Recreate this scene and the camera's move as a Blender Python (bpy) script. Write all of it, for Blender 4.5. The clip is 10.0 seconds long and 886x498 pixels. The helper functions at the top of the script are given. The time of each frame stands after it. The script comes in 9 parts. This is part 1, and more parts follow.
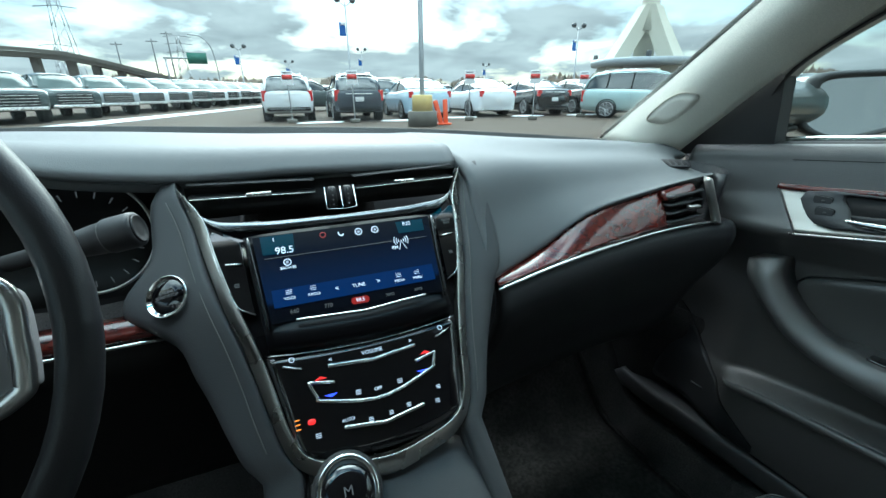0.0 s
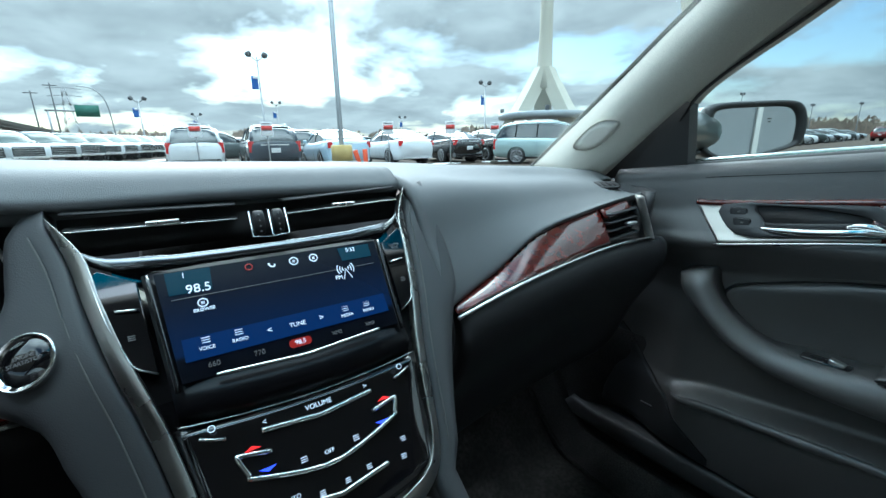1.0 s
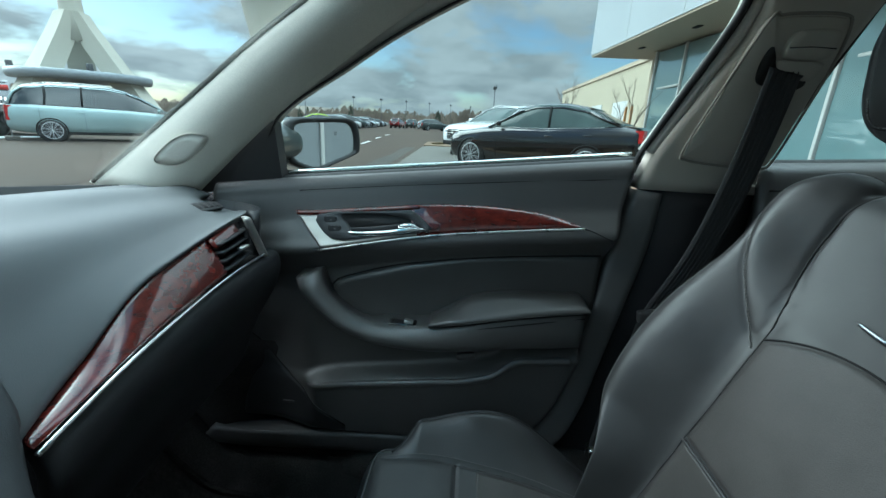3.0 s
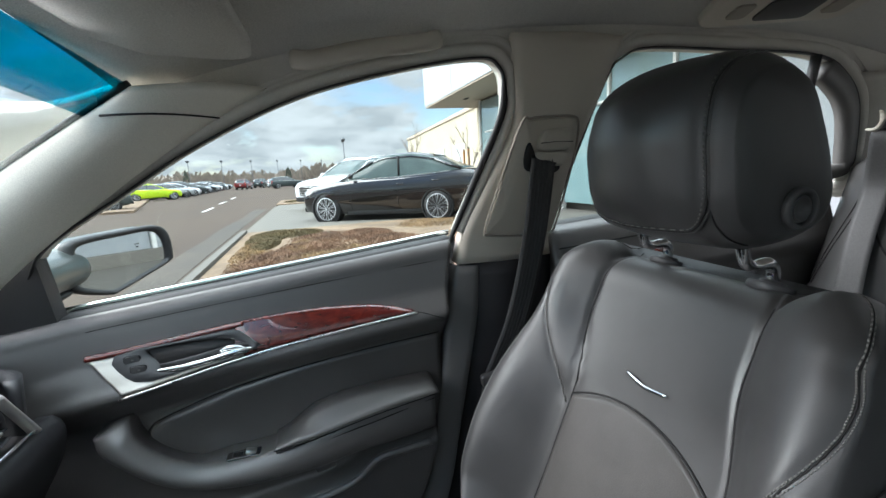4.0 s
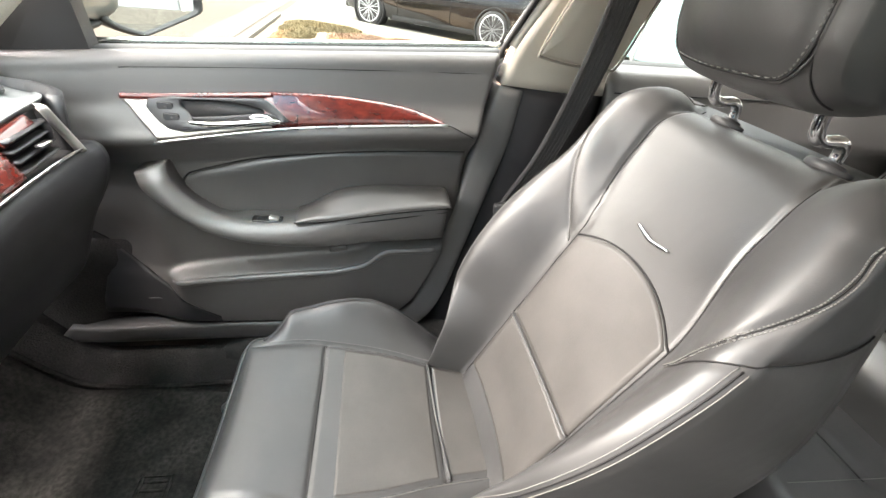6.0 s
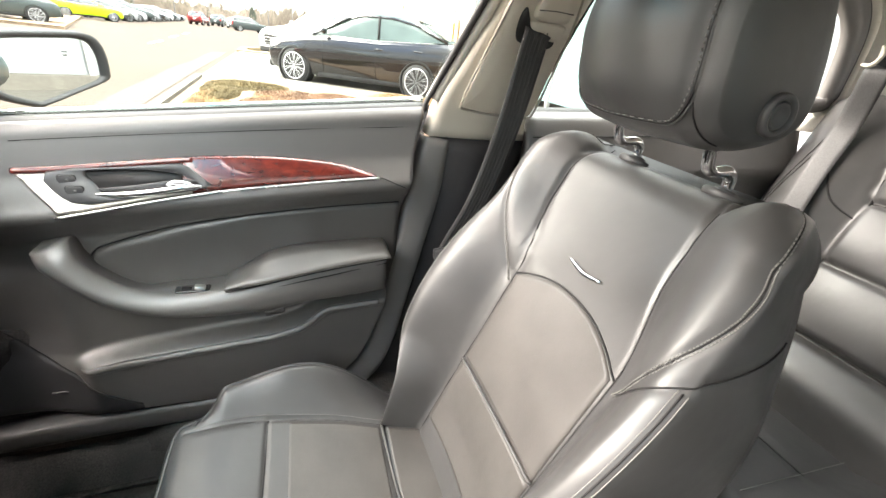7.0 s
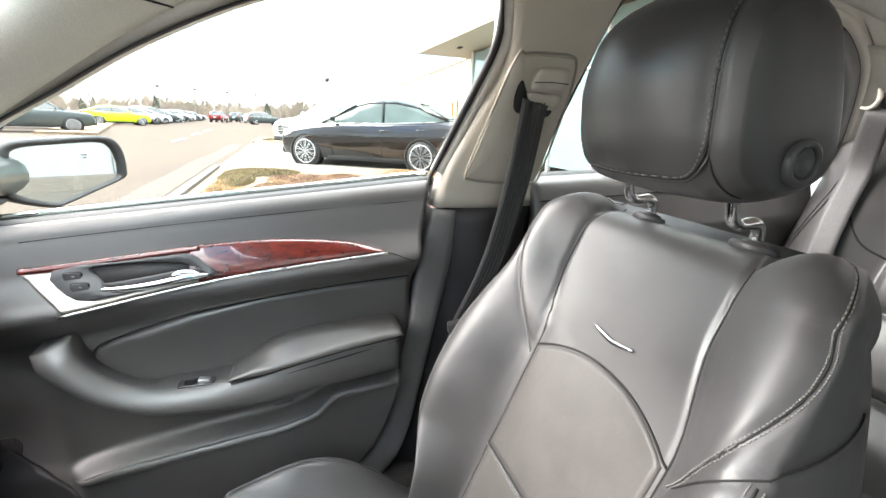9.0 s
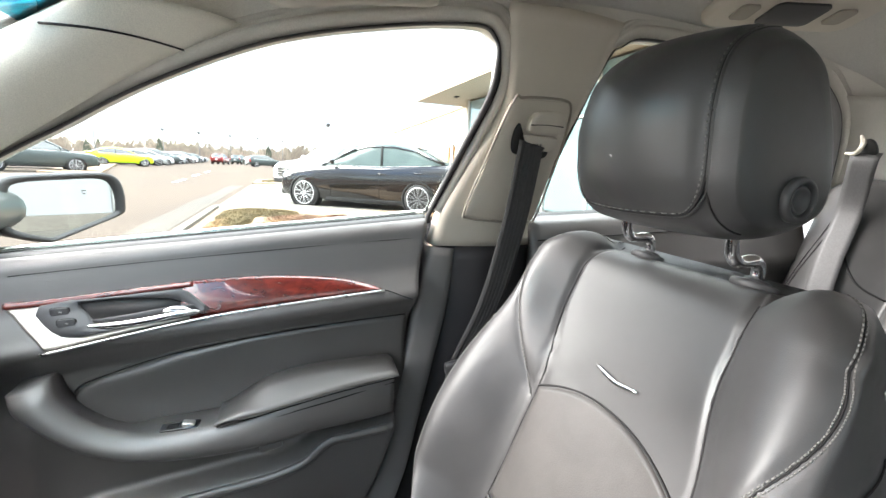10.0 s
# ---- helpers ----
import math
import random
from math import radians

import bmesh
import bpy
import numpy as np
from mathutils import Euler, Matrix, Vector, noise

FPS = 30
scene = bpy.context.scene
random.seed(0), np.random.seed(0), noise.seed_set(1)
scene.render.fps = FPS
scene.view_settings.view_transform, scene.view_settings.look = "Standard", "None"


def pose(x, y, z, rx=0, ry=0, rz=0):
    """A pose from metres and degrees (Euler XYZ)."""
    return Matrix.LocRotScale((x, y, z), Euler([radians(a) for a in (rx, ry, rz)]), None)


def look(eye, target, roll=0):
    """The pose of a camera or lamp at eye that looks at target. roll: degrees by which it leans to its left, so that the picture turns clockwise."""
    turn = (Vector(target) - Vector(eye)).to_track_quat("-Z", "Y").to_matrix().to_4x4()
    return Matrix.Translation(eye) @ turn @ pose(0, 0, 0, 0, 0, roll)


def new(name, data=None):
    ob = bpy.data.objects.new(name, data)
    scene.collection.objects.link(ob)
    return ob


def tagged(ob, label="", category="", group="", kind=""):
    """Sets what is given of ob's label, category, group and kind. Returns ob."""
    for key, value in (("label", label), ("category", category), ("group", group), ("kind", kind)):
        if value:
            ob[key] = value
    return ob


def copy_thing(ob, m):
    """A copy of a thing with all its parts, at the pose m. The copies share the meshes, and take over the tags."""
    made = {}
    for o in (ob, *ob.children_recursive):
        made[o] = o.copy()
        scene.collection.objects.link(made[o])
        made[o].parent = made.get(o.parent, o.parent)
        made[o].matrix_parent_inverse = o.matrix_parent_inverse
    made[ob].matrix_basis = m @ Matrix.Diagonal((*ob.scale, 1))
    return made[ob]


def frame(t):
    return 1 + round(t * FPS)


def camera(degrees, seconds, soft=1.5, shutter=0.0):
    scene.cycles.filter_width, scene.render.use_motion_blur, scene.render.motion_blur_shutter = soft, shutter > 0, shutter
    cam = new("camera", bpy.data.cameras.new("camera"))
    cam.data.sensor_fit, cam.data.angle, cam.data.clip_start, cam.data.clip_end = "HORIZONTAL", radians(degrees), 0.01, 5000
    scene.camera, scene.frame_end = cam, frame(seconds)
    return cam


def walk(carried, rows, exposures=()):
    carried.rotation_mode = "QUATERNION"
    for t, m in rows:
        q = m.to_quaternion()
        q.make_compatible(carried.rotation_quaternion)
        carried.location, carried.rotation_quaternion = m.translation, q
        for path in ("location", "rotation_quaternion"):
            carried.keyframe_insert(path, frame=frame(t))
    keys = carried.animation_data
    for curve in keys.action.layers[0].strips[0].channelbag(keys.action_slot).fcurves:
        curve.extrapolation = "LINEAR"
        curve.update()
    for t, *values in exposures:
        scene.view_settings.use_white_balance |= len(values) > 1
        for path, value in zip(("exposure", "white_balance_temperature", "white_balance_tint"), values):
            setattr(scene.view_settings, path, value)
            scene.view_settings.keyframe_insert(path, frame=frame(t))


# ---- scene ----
from mathutils.bvhtree import BVHTree

cam = camera(94.4, 10.0)
PATH = [
    (0, (-0.067, 0.057, 1.083), (0.653, 1.777, 0.361), -0.4),
    (0.5, (-0.084, 0.092, 1.047), (0.766, 1.794, 0.43), -0.2),
    (1, (-0.073, 0.106, 1.045), (0.993, 1.719, 0.532), -1.0),
    (1.5, (-0.063, 0.117, 1.051), (1.188, 1.604, 0.579), -1.5),
    (2, (-0.043, 0.122, 1.052), (1.365, 1.462, 0.584), -0.2),
    (2.5, (-0.062, 0.137, 1.097), (1.649, 1.033, 0.579), 0.2),
    (3, (-0.063, 0.128, 1.111), (1.847, 0.236, 0.529), 2.8),
    (3.2, (-0.073, 0.103, 1.14), (1.864, 0.007, 0.651), 1.5),
    (4.3, (-0.048, 0.032, 1.207), (1.803, -0.573, 0.751), -2.9),
    (4.5, (-0.051, 0.019, 1.21), (1.757, -0.629, 0.655), -1.8),
    (5, (-0.053, 0.032, 1.193), (1.641, -0.383, 0.213), 3.2),
    (5.2, (-0.052, 0.035, 1.186), (1.608, -0.343, 0.136), 4.6),
    (6.3, (-0.064, 0.057, 1.16), (1.574, -0.322, 0.077), 9.7),
    (6.5, (-0.062, 0.053, 1.167), (1.6, -0.44, 0.169), 8.9),
    (7, (-0.054, 0.046, 1.17), (1.628, -0.586, 0.292), 7.2),
    (7.5, (-0.05, 0.044, 1.172), (1.649, -0.661, 0.387), 6.0),
    (8, (-0.048, 0.042, 1.172), (1.703, -0.653, 0.5), 4.1),
    (8.5, (-0.039, 0.036, 1.174), (1.753, -0.629, 0.587), 2.6),
    (9, (-0.026, 0.037, 1.168), (1.794, -0.555, 0.586), 2.4),
    (9.5, (-0.027, 0.047, 1.155), (1.767, -0.397, 0.389), 4.9),
    (10, (-0.022, 0.039, 1.16), (1.841, -0.578, 0.775), 2.9),
]
walk(cam, [(t, look(eye, target, roll)) for t, eye, target, roll in PATH],
     [(0.0, 0.70, 5450, -3), (0.5, 0.85, 5650, 4), (1.0, 0.68, 5300, 0), (1.5, 0.42, 5050, -4), (2.5, 0.28, 5050, -4), (3.2, 0.58, 5500, -1), (4.3, 1.58, 6050, 16), (5.2, 2.58, 6250, 16), (6.3, 2.98, 7000, 18),
      (7.5, 2.84, 6950, 17), (9.0, 2.68, 6550, 17), (10.0, 2.66, 6450, 17)])

# ---- world and light ----
world = bpy.data.worlds.new("sky")
scene.world = world
world.use_nodes = True
wt = world.node_tree
wt.nodes.clear()


def wnode(kind, **settings):
    n = wt.nodes.new(kind)
    for k, v in settings.items():
        n.inputs[k].default_value = v
    return n


SUN_UP, SUN_TURN = radians(36), radians(12)
sky = wt.nodes.new("ShaderNodeTexSky")
sky.sky_type, sky.sun_disc = "NISHITA", False
sky.sun_elevation, sky.sun_rotation = SUN_UP, SUN_TURN
coord = wt.nodes.new("ShaderNodeTexCoord")
split = wt.nodes.new("ShaderNodeSeparateXYZ")
height = wt.nodes.new("ShaderNodeMath")
height.operation = "ADD"
height.inputs[1].default_value = 0.24
level = wt.nodes.new("ShaderNodeCombineXYZ")
across, along = wt.nodes.new("ShaderNodeMath"), wt.nodes.new("ShaderNodeMath")
across.operation = along.operation = "DIVIDE"
stretch = wt.nodes.new("ShaderNodeMapping")
stretch.inputs["Location"].default_value = (1.3, 0.4, 0.0)
cover = wnode("ShaderNodeTexNoise", Scale=1.25, Detail=9.0, Roughness=0.55, Distortion=0.2)
cover_ramp = wt.nodes.new("ShaderNodeValToRGB")
cover_ramp.color_ramp.elements[0].position, cover_ramp.color_ramp.elements[1].position = 0.40, 0.51
shade = wnode("ShaderNodeTexNoise", Scale=2.6, Detail=8.0, Roughness=0.55, Distortion=0.3)
shade_ramp = wt.nodes.new("ShaderNodeValToRGB")
shade_ramp.color_ramp.elements[0].position, shade_ramp.color_ramp.elements[0].color = 0.36, (6.2, 6.5, 6.7, 1)
shade_ramp.color_ramp.elements[1].position, shade_ramp.color_ramp.elements[1].color = 0.62, (9.2, 9.4, 9.5, 1)
clear = wt.nodes.new("ShaderNodeVectorMath")
clear.operation = "SCALE"
clear.inputs["Scale"].default_value = 1.2
mix = wt.nodes.new("ShaderNodeMix")
mix.data_type = "RGBA"
back = wnode("ShaderNodeBackground", Strength=0.10)
# an overcast dome brightens towards the zenith
zenith = wnode("ShaderNodeMapRange")
zenith.inputs["From Min"].default_value, zenith.inputs["From Max"].default_value = 0.33, 1.0
zenith.inputs["To Min"].default_value, zenith.inputs["To Max"].default_value = 0.52, 4.6
dome_mul = wt.nodes.new("ShaderNodeVectorMath")
dome_mul.operation = "SCALE"
out = wt.nodes.new("ShaderNodeOutputWorld")
for a, b in (
    (coord.outputs["Generated"], split.inputs["Vector"]),
    (split.outputs["Z"], height.inputs[0]),
    (split.outputs["X"], across.inputs[0]),
    (split.outputs["Y"], along.inputs[0]),
    (height.outputs["Value"], across.inputs[1]),
    (height.outputs["Value"], along.inputs[1]),
    (across.outputs["Value"], level.inputs["X"]),
    (along.outputs["Value"], level.inputs["Y"]),
    (level.outputs["Vector"], stretch.inputs["Vector"]),
    (stretch.outputs["Vector"], cover.inputs["Vector"]),
    (stretch.outputs["Vector"], shade.inputs["Vector"]),
    (cover.outputs["Fac"], cover_ramp.inputs["Fac"]),
    (shade.outputs["Fac"], shade_ramp.inputs["Fac"]),
    (cover_ramp.outputs["Color"], mix.inputs["Factor"]),
    (sky.outputs["Color"], clear.inputs[0]),
    (clear.outputs["Vector"], mix.inputs["A"]),
    (split.outputs["Z"], zenith.inputs["Value"]),
    (zenith.outputs["Result"], dome_mul.inputs["Scale"]),
    (shade_ramp.outputs["Color"], dome_mul.inputs[0]),
    (dome_mul.outputs["Vector"], mix.inputs["B"]),
    (mix.outputs["Result"], back.inputs["Color"]),
    (back.outputs["Background"], out.inputs["Surface"]),
):
    wt.links.new(a, b)

sun_data = bpy.data.lights.new("sun", "SUN")
sun_data.energy, sun_data.angle, sun_data.color = 4.0, radians(56), (1.0, 0.95, 0.88)
sun = new("sun", sun_data)
sun.matrix_world = look((0, 0, 30), Vector((0, 0, 30)) - Vector((math.sin(SUN_TURN) * math.cos(SUN_UP), math.cos(SUN_TURN) * math.cos(SUN_UP), math.sin(SUN_UP))))

# ---- materials ----


def material(name, base, rough=0.5, metal=0.0, grain=0.0, grain_size=200.0, vary=0.15, vary_size=3.0, bump=0.0, bump_size=400.0,
             coat=0.0, emit=None, emit_power=0.0, rough_vary=0.1, voronoi=False, object_random=0.0, spec=0.5, wave=0.0, wave_size=30.0):
    """A node material: base colour varied at two scales, roughness variation and fine relief."""
    m = bpy.data.materials.new(name)
    m.use_nodes = True
    nt = m.node_tree
    b = nt.nodes["Principled BSDF"]
    b.inputs["Metallic"].default_value = metal
    b.inputs["Coat Weight"].default_value = coat
    b.inputs["Coat Roughness"].default_value = 0.03
    b.inputs["Specular IOR Level"].default_value = spec
    tc = nt.nodes.new("ShaderNodeTexCoord")

    def noise_tex(size, detail=5.0):
        n = nt.nodes.new("ShaderNodeTexNoise")
        n.inputs["Scale"].default_value, n.inputs["Detail"].default_value = size, detail
        nt.links.new(tc.outputs["Object"], n.inputs["Vector"])
        return n

    big = noise_tex(vary_size)
    span = nt.nodes.new("ShaderNodeMapRange")
    span.inputs["From Min"].default_value, span.inputs["From Max"].default_value = 0.3, 0.7
    span.inputs["To Min"].default_value, span.inputs["To Max"].default_value = 1 - vary, 1 + vary
    nt.links.new(big.outputs["Fac"], span.inputs["Value"])
    value = span.outputs["Result"]
    if grain:
        fine = noise_tex(grain_size, 3.0)
        sp = nt.nodes.new("ShaderNodeMapRange")
        sp.inputs["From Min"].default_value, sp.inputs["From Max"].default_value = 0.3, 0.7
        sp.inputs["To Min"].default_value, sp.inputs["To Max"].default_value = 1 - grain, 1 + grain
        nt.links.new(fine.outputs["Fac"], sp.inputs["Value"])
        mul = nt.nodes.new("ShaderNodeMath")
        mul.operation = "MULTIPLY"
        nt.links.new(value, mul.inputs[0])
        nt.links.new(sp.outputs["Result"], mul.inputs[1])
        value = mul.outputs["Value"]
    if object_random:
        info = nt.nodes.new("ShaderNodeObjectInfo")
        sp = nt.nodes.new("ShaderNodeMapRange")
        sp.inputs["To Min"].default_value, sp.inputs["To Max"].default_value = 1 - object_random, 1 + object_random
        nt.links.new(info.outputs["Random"], sp.inputs["Value"])
        mul = nt.nodes.new("ShaderNodeMath")
        mul.operation = "MULTIPLY"
        nt.links.new(value, mul.inputs[0])
        nt.links.new(sp.outputs["Result"], mul.inputs[1])
        value = mul.outputs["Value"]
    scale = nt.nodes.new("ShaderNodeVectorMath")
    scale.operation = "SCALE"
    scale.inputs[0].default_value = base
    nt.links.new(value, scale.inputs["Scale"])
    nt.links.new(scale.outputs["Vector"], b.inputs["Base Color"])
    rr = nt.nodes.new("ShaderNodeMapRange")
    rr.inputs["From Min"].default_value, rr.inputs["From Max"].default_value = 0.3, 0.7
    rr.inputs["To Min"].default_value, rr.inputs["To Max"].default_value = rough * (1 - rough_vary), min(1.0, rough * (1 + rough_vary))
    nt.links.new(big.outputs["Fac"], rr.inputs["Value"])
    nt.links.new(rr.outputs["Result"], b.inputs["Roughness"])
    if bump:
        bp = nt.nodes.new("ShaderNodeBump")
        bp.inputs["Strength"].default_value, bp.inputs["Distance"].default_value = bump, 0.5 / bump_size
        if voronoi:
            tex = nt.nodes.new("ShaderNodeTexVoronoi")
            tex.inputs["Scale"].default_value = bump_size
            nt.links.new(tc.outputs["Object"], tex.inputs["Vector"])
            nt.links.new(tex.outputs["Distance"], bp.inputs["Height"])
        else:
            nt.links.new(noise_tex(bump_size, 3.0).outputs["Fac"], bp.inputs["Height"])
        nt.links.new(bp.outputs["Normal"], b.inputs["Normal"])
        if wave:
            # soft creases and dents of a used, padded skin
            soft_bump = nt.nodes.new("ShaderNodeBump")
            soft_bump.inputs["Strength"].default_value, soft_bump.inputs["Distance"].default_value = wave, 0.3 / wave_size
            nt.links.new(noise_tex(wave_size, 2.0).outputs["Fac"], soft_bump.inputs["Height"])
            nt.links.new(soft_bump.outputs["Normal"], bp.inputs["Normal"])
    if emit:
        b.inputs["Emission Color"].default_value = (*emit, 1)
        b.inputs["Emission Strength"].default_value = emit_power
    return m


def glass_material(name, tint, gloss=0.02):
    """Thin pane: tinted see-through, with a mirror sheen by Fresnel."""
    m = bpy.data.materials.new(name)
    m.use_nodes = True
    nt = m.node_tree
    nt.nodes.clear()
    see = nt.nodes.new("ShaderNodeBsdfTransparent")
    see.inputs["Color"].default_value = (*tint, 1)
    shine = nt.nodes.new("ShaderNodeBsdfGlossy")
    shine.inputs["Roughness"].default_value = gloss
    rim = nt.nodes.new("ShaderNodeLayerWeight")
    rim.inputs["Blend"].default_value = 0.5
    power = nt.nodes.new("ShaderNodeMath")
    power.operation = "POWER"
    power.inputs[1].default_value = 5.0
    fres = nt.nodes.new("ShaderNodeMath")
    fres.operation = "MULTIPLY_ADD"
    fres.inputs[1].default_value, fres.inputs[2].default_value = 0.55, 0.015
    nt.links.new(rim.outputs["Facing"], power.inputs[0])
    nt.links.new(power.outputs["Value"], fres.inputs[0])
    both = nt.nodes.new("ShaderNodeMixShader")
    o = nt.nodes.new("ShaderNodeOutputMaterial")
    nt.links.new(fres.outputs["Value"], both.inputs["Fac"])
    nt.links.new(see.outputs["BSDF"], both.inputs[1])
    nt.links.new(shine.outputs["BSDF"], both.inputs[2])
    nt.links.new(both.outputs["Shader"], o.inputs["Surface"])
    return m


def wood_material(name):
    """Lacquered dark red burl."""
    m = material(name, (0.12, 0.012, 0.006), 0.25, vary=0.3, vary_size=8, coat=1.0)
    nt = m.node_tree
    b = nt.nodes["Principled BSDF"]
    tc = nt.nodes.new("ShaderNodeTexCoord")
    mp = nt.nodes.new("ShaderNodeMapping")
    mp.inputs["Scale"].default_value = (3, 3, 6)
    n = nt.nodes.new("ShaderNodeTexNoise")
    n.inputs["Scale"].default_value, n.inputs["Detail"].default_value, n.inputs["Distortion"].default_value = 16.0, 5.0, 0.9
    r = nt.nodes.new("ShaderNodeValToRGB")
    r.color_ramp.elements[0].position, r.color_ramp.elements[0].color = 0.34, (0.060, 0.008, 0.006, 1)
    r.color_ramp.elements[1].position, r.color_ramp.elements[1].color = 0.72, (0.150, 0.019, 0.011, 1)
    nt.links.new(tc.outputs["Object"], mp.inputs["Vector"])
    nt.links.new(mp.outputs["Vector"], n.inputs["Vector"])
    nt.links.new(n.outputs["Fac"], r.inputs["Fac"])
    nt.links.new(r.outputs["Color"], b.inputs["Base Color"])
    return m


LEATHER = material("black leather", (0.0495, 0.0495, 0.0490), 0.41, vary=0.16, vary_size=9, bump=0.14, bump_size=900, voronoi=True, rough_vary=0.25, spec=0.6, wave=0.09, wave_size=20)
WHEEL_LEATHER = material("smooth black leather", (0.020, 0.020, 0.021), 0.36, vary=0.12, vary_size=9, bump=0.12, bump_size=900, voronoi=True)
PERFORATED = material("perforated leather", (0.062, 0.059, 0.055), 0.45, spec=0.5, vary=0.14, vary_size=14, grain=0.12, grain_size=900, bump=0.22, bump_size=700, voronoi=True, wave=0.10, wave_size=18)
# dash skin repeated about five times darker, for the lower dash and its end
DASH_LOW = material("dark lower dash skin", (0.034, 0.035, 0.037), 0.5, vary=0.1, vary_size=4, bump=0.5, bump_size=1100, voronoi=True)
FLANK = material("stitched console leather", (0.080, 0.082, 0.084), 0.5, vary=0.1, vary_size=5, bump=0.3, bump_size=1000, voronoi=True)
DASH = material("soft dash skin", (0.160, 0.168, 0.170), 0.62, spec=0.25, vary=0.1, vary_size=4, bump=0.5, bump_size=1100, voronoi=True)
DOOR_SKIN = material("door skin", (0.096, 0.093, 0.088), 0.33, spec=0.95, vary=0.1, vary_size=5, bump=0.45, bump_size=1000, voronoi=True)
LEATHER_DOOR = material("door leather", (0.072, 0.070, 0.066), 0.36, spec=0.8, vary=0.12, vary_size=9, bump=0.2, bump_size=900, voronoi=True, rough_vary=0.15)
PILLAR_BLACK = material("deep black plastic", (0.016, 0.016, 0.018), 0.55, vary=0.12, vary_size=6, bump=0.3, bump_size=1200)
PLASTIC = material("black plastic", (0.032, 0.032, 0.033), 0.5, vary=0.15, vary_size=6, bump=0.4, bump_size=1200)
# darker version of the flange's grey, holding the shade low on the sill
SILL = material("darkened grey sill plastic", (0.060, 0.058, 0.056), 0.5, vary=0.25, vary_size=9, bump=0.4, bump_size=1200)
DARK = material("unlit black plastic", (0.014, 0.014, 0.014), 0.6, vary=0.2, vary_size=5)
GRILLE = material("perforated beige cover", (0.72, 0.70, 0.62), 0.8, vary=0.05, grain=0.12, grain_size=900, bump=0.3, bump_size=700, voronoi=True)
SILVER_PLASTIC = material("silver grey plastic", (0.30, 0.30, 0.30), 0.4, 0.2, vary=0.06)
GREY_PLASTIC = material("grey soft plastic", (0.150, 0.148, 0.143), 0.5, vary=0.1, vary_size=5, bump=0.4, bump_size=1200)
PIANO = material("piano black", (0.004, 0.004, 0.005), 0.05, vary=0.2, vary_size=5, coat=1.0)
CHROME = material("chrome", (0.82, 0.82, 0.80), 0.10, 1.0, vary=0.05, vary_size=20, rough_vary=0.3)
POST_CHROME = material("polished chrome", (0.78, 0.78, 0.78), 0.06, 1.0, vary=0.03)
DARK_CHROME = material("dark chrome", (0.24, 0.25, 0.26), 0.22, 1.0, vary=0.05, vary_size=20)
SATIN = material("satin chrome", (0.72, 0.71, 0.68), 0.28, 1.0, vary=0.05, vary_size=20)
TRIM = material("grey pillar cloth", (0.60, 0.58, 0.52), 0.85, vary=0.06, vary_size=5, grain=0.15, grain_size=900, bump=0.4, bump_size=1400)
PILLAR_TRIM = material("pale pillar cloth", (0.74, 0.72, 0.63), 0.85, vary=0.06, vary_size=5, grain=0.12, grain_size=900, bump=0.4, bump_size=1400)
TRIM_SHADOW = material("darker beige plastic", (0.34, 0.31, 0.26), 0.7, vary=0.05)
TRIM_HARD = material("beige pillar plastic", (0.58, 0.54, 0.46), 0.55, vary=0.05, vary_size=5, bump=0.3, bump_size=1200)
HEADLINER = material("headliner cloth", (0.56, 0.55, 0.51), 0.95, vary=0.05, vary_size=4, grain=0.2, grain_size=800, bump=0.4, bump_size=1300)
RUBBER = material("black rubber", (0.026, 0.026, 0.026), 0.6, vary=0.15)
CARPET = material("black carpet", (0.018, 0.017, 0.0155), 0.95, vary=0.75, vary_size=13, grain=0.5, grain_size=300, bump=1.0, bump_size=260)
BELT = material("seat belt webbing", (0.060, 0.060, 0.060), 0.6, vary=0.05, grain=0.25, grain_size=500, bump=0.5, bump_size=600)
BROAD_CHROME = material("brushed chrome", (0.60, 0.59, 0.55), 0.30, 1.0, vary=0.05, vary_size=20, rough_vary=0.2)
STITCH = material("grey stitching", (0.15, 0.15, 0.14), 0.7, vary=0.1)
SEAM = material("dark seam", (0.006, 0.006, 0.006), 0.8)
WOOD = wood_material("lacquered burl wood")
GLASS = glass_material("clear car glass", (0.93, 0.97, 0.95))
SIDE_GLASS = glass_material("tinted side glass", (0.83, 0.88, 0.86))
SHADE_BAND = glass_material("blue-green shade band", (0.05, 0.42, 0.52))
MIRROR = material("mirror", (0.60, 0.62, 0.63), 0.015, 1.0, vary=0.0)

# ---- tools ----


def tag(ob, label, category, group="", kind=""):
    return tagged(ob, label, category, group, kind)


def thing(name, label, category, at=(0, 0, 0), group="", kind=""):
    ob = new(name)
    ob.empty_display_size = 0.05
    ob.location = at
    return tag(ob, label, category, group, kind)


def as_mesh(name, verts, faces, mat, smooth=True):
    me = bpy.data.meshes.new(name)
    me.from_pydata([tuple(map(float, v)) for v in verts], [], faces)
    bm = bmesh.new()
    bm.from_mesh(me)
    bmesh.ops.recalc_face_normals(bm, faces=bm.faces)
    bm.to_mesh(me)
    bm.free()
    me.polygons.foreach_set("use_smooth", [smooth] * len(me.polygons))
    me.materials.append(mat)
    return me


def put(name, me, parent=None, label="", m=None):
    ob = new(name, me)
    if parent:
        ob.parent = parent
        ob.matrix_parent_inverse = Matrix.Translation(-Vector(parent.location)) if parent.parent is None else Matrix()
    if m is not None:
        ob.matrix_basis = m
    if label:
        ob["label"] = label
    return ob


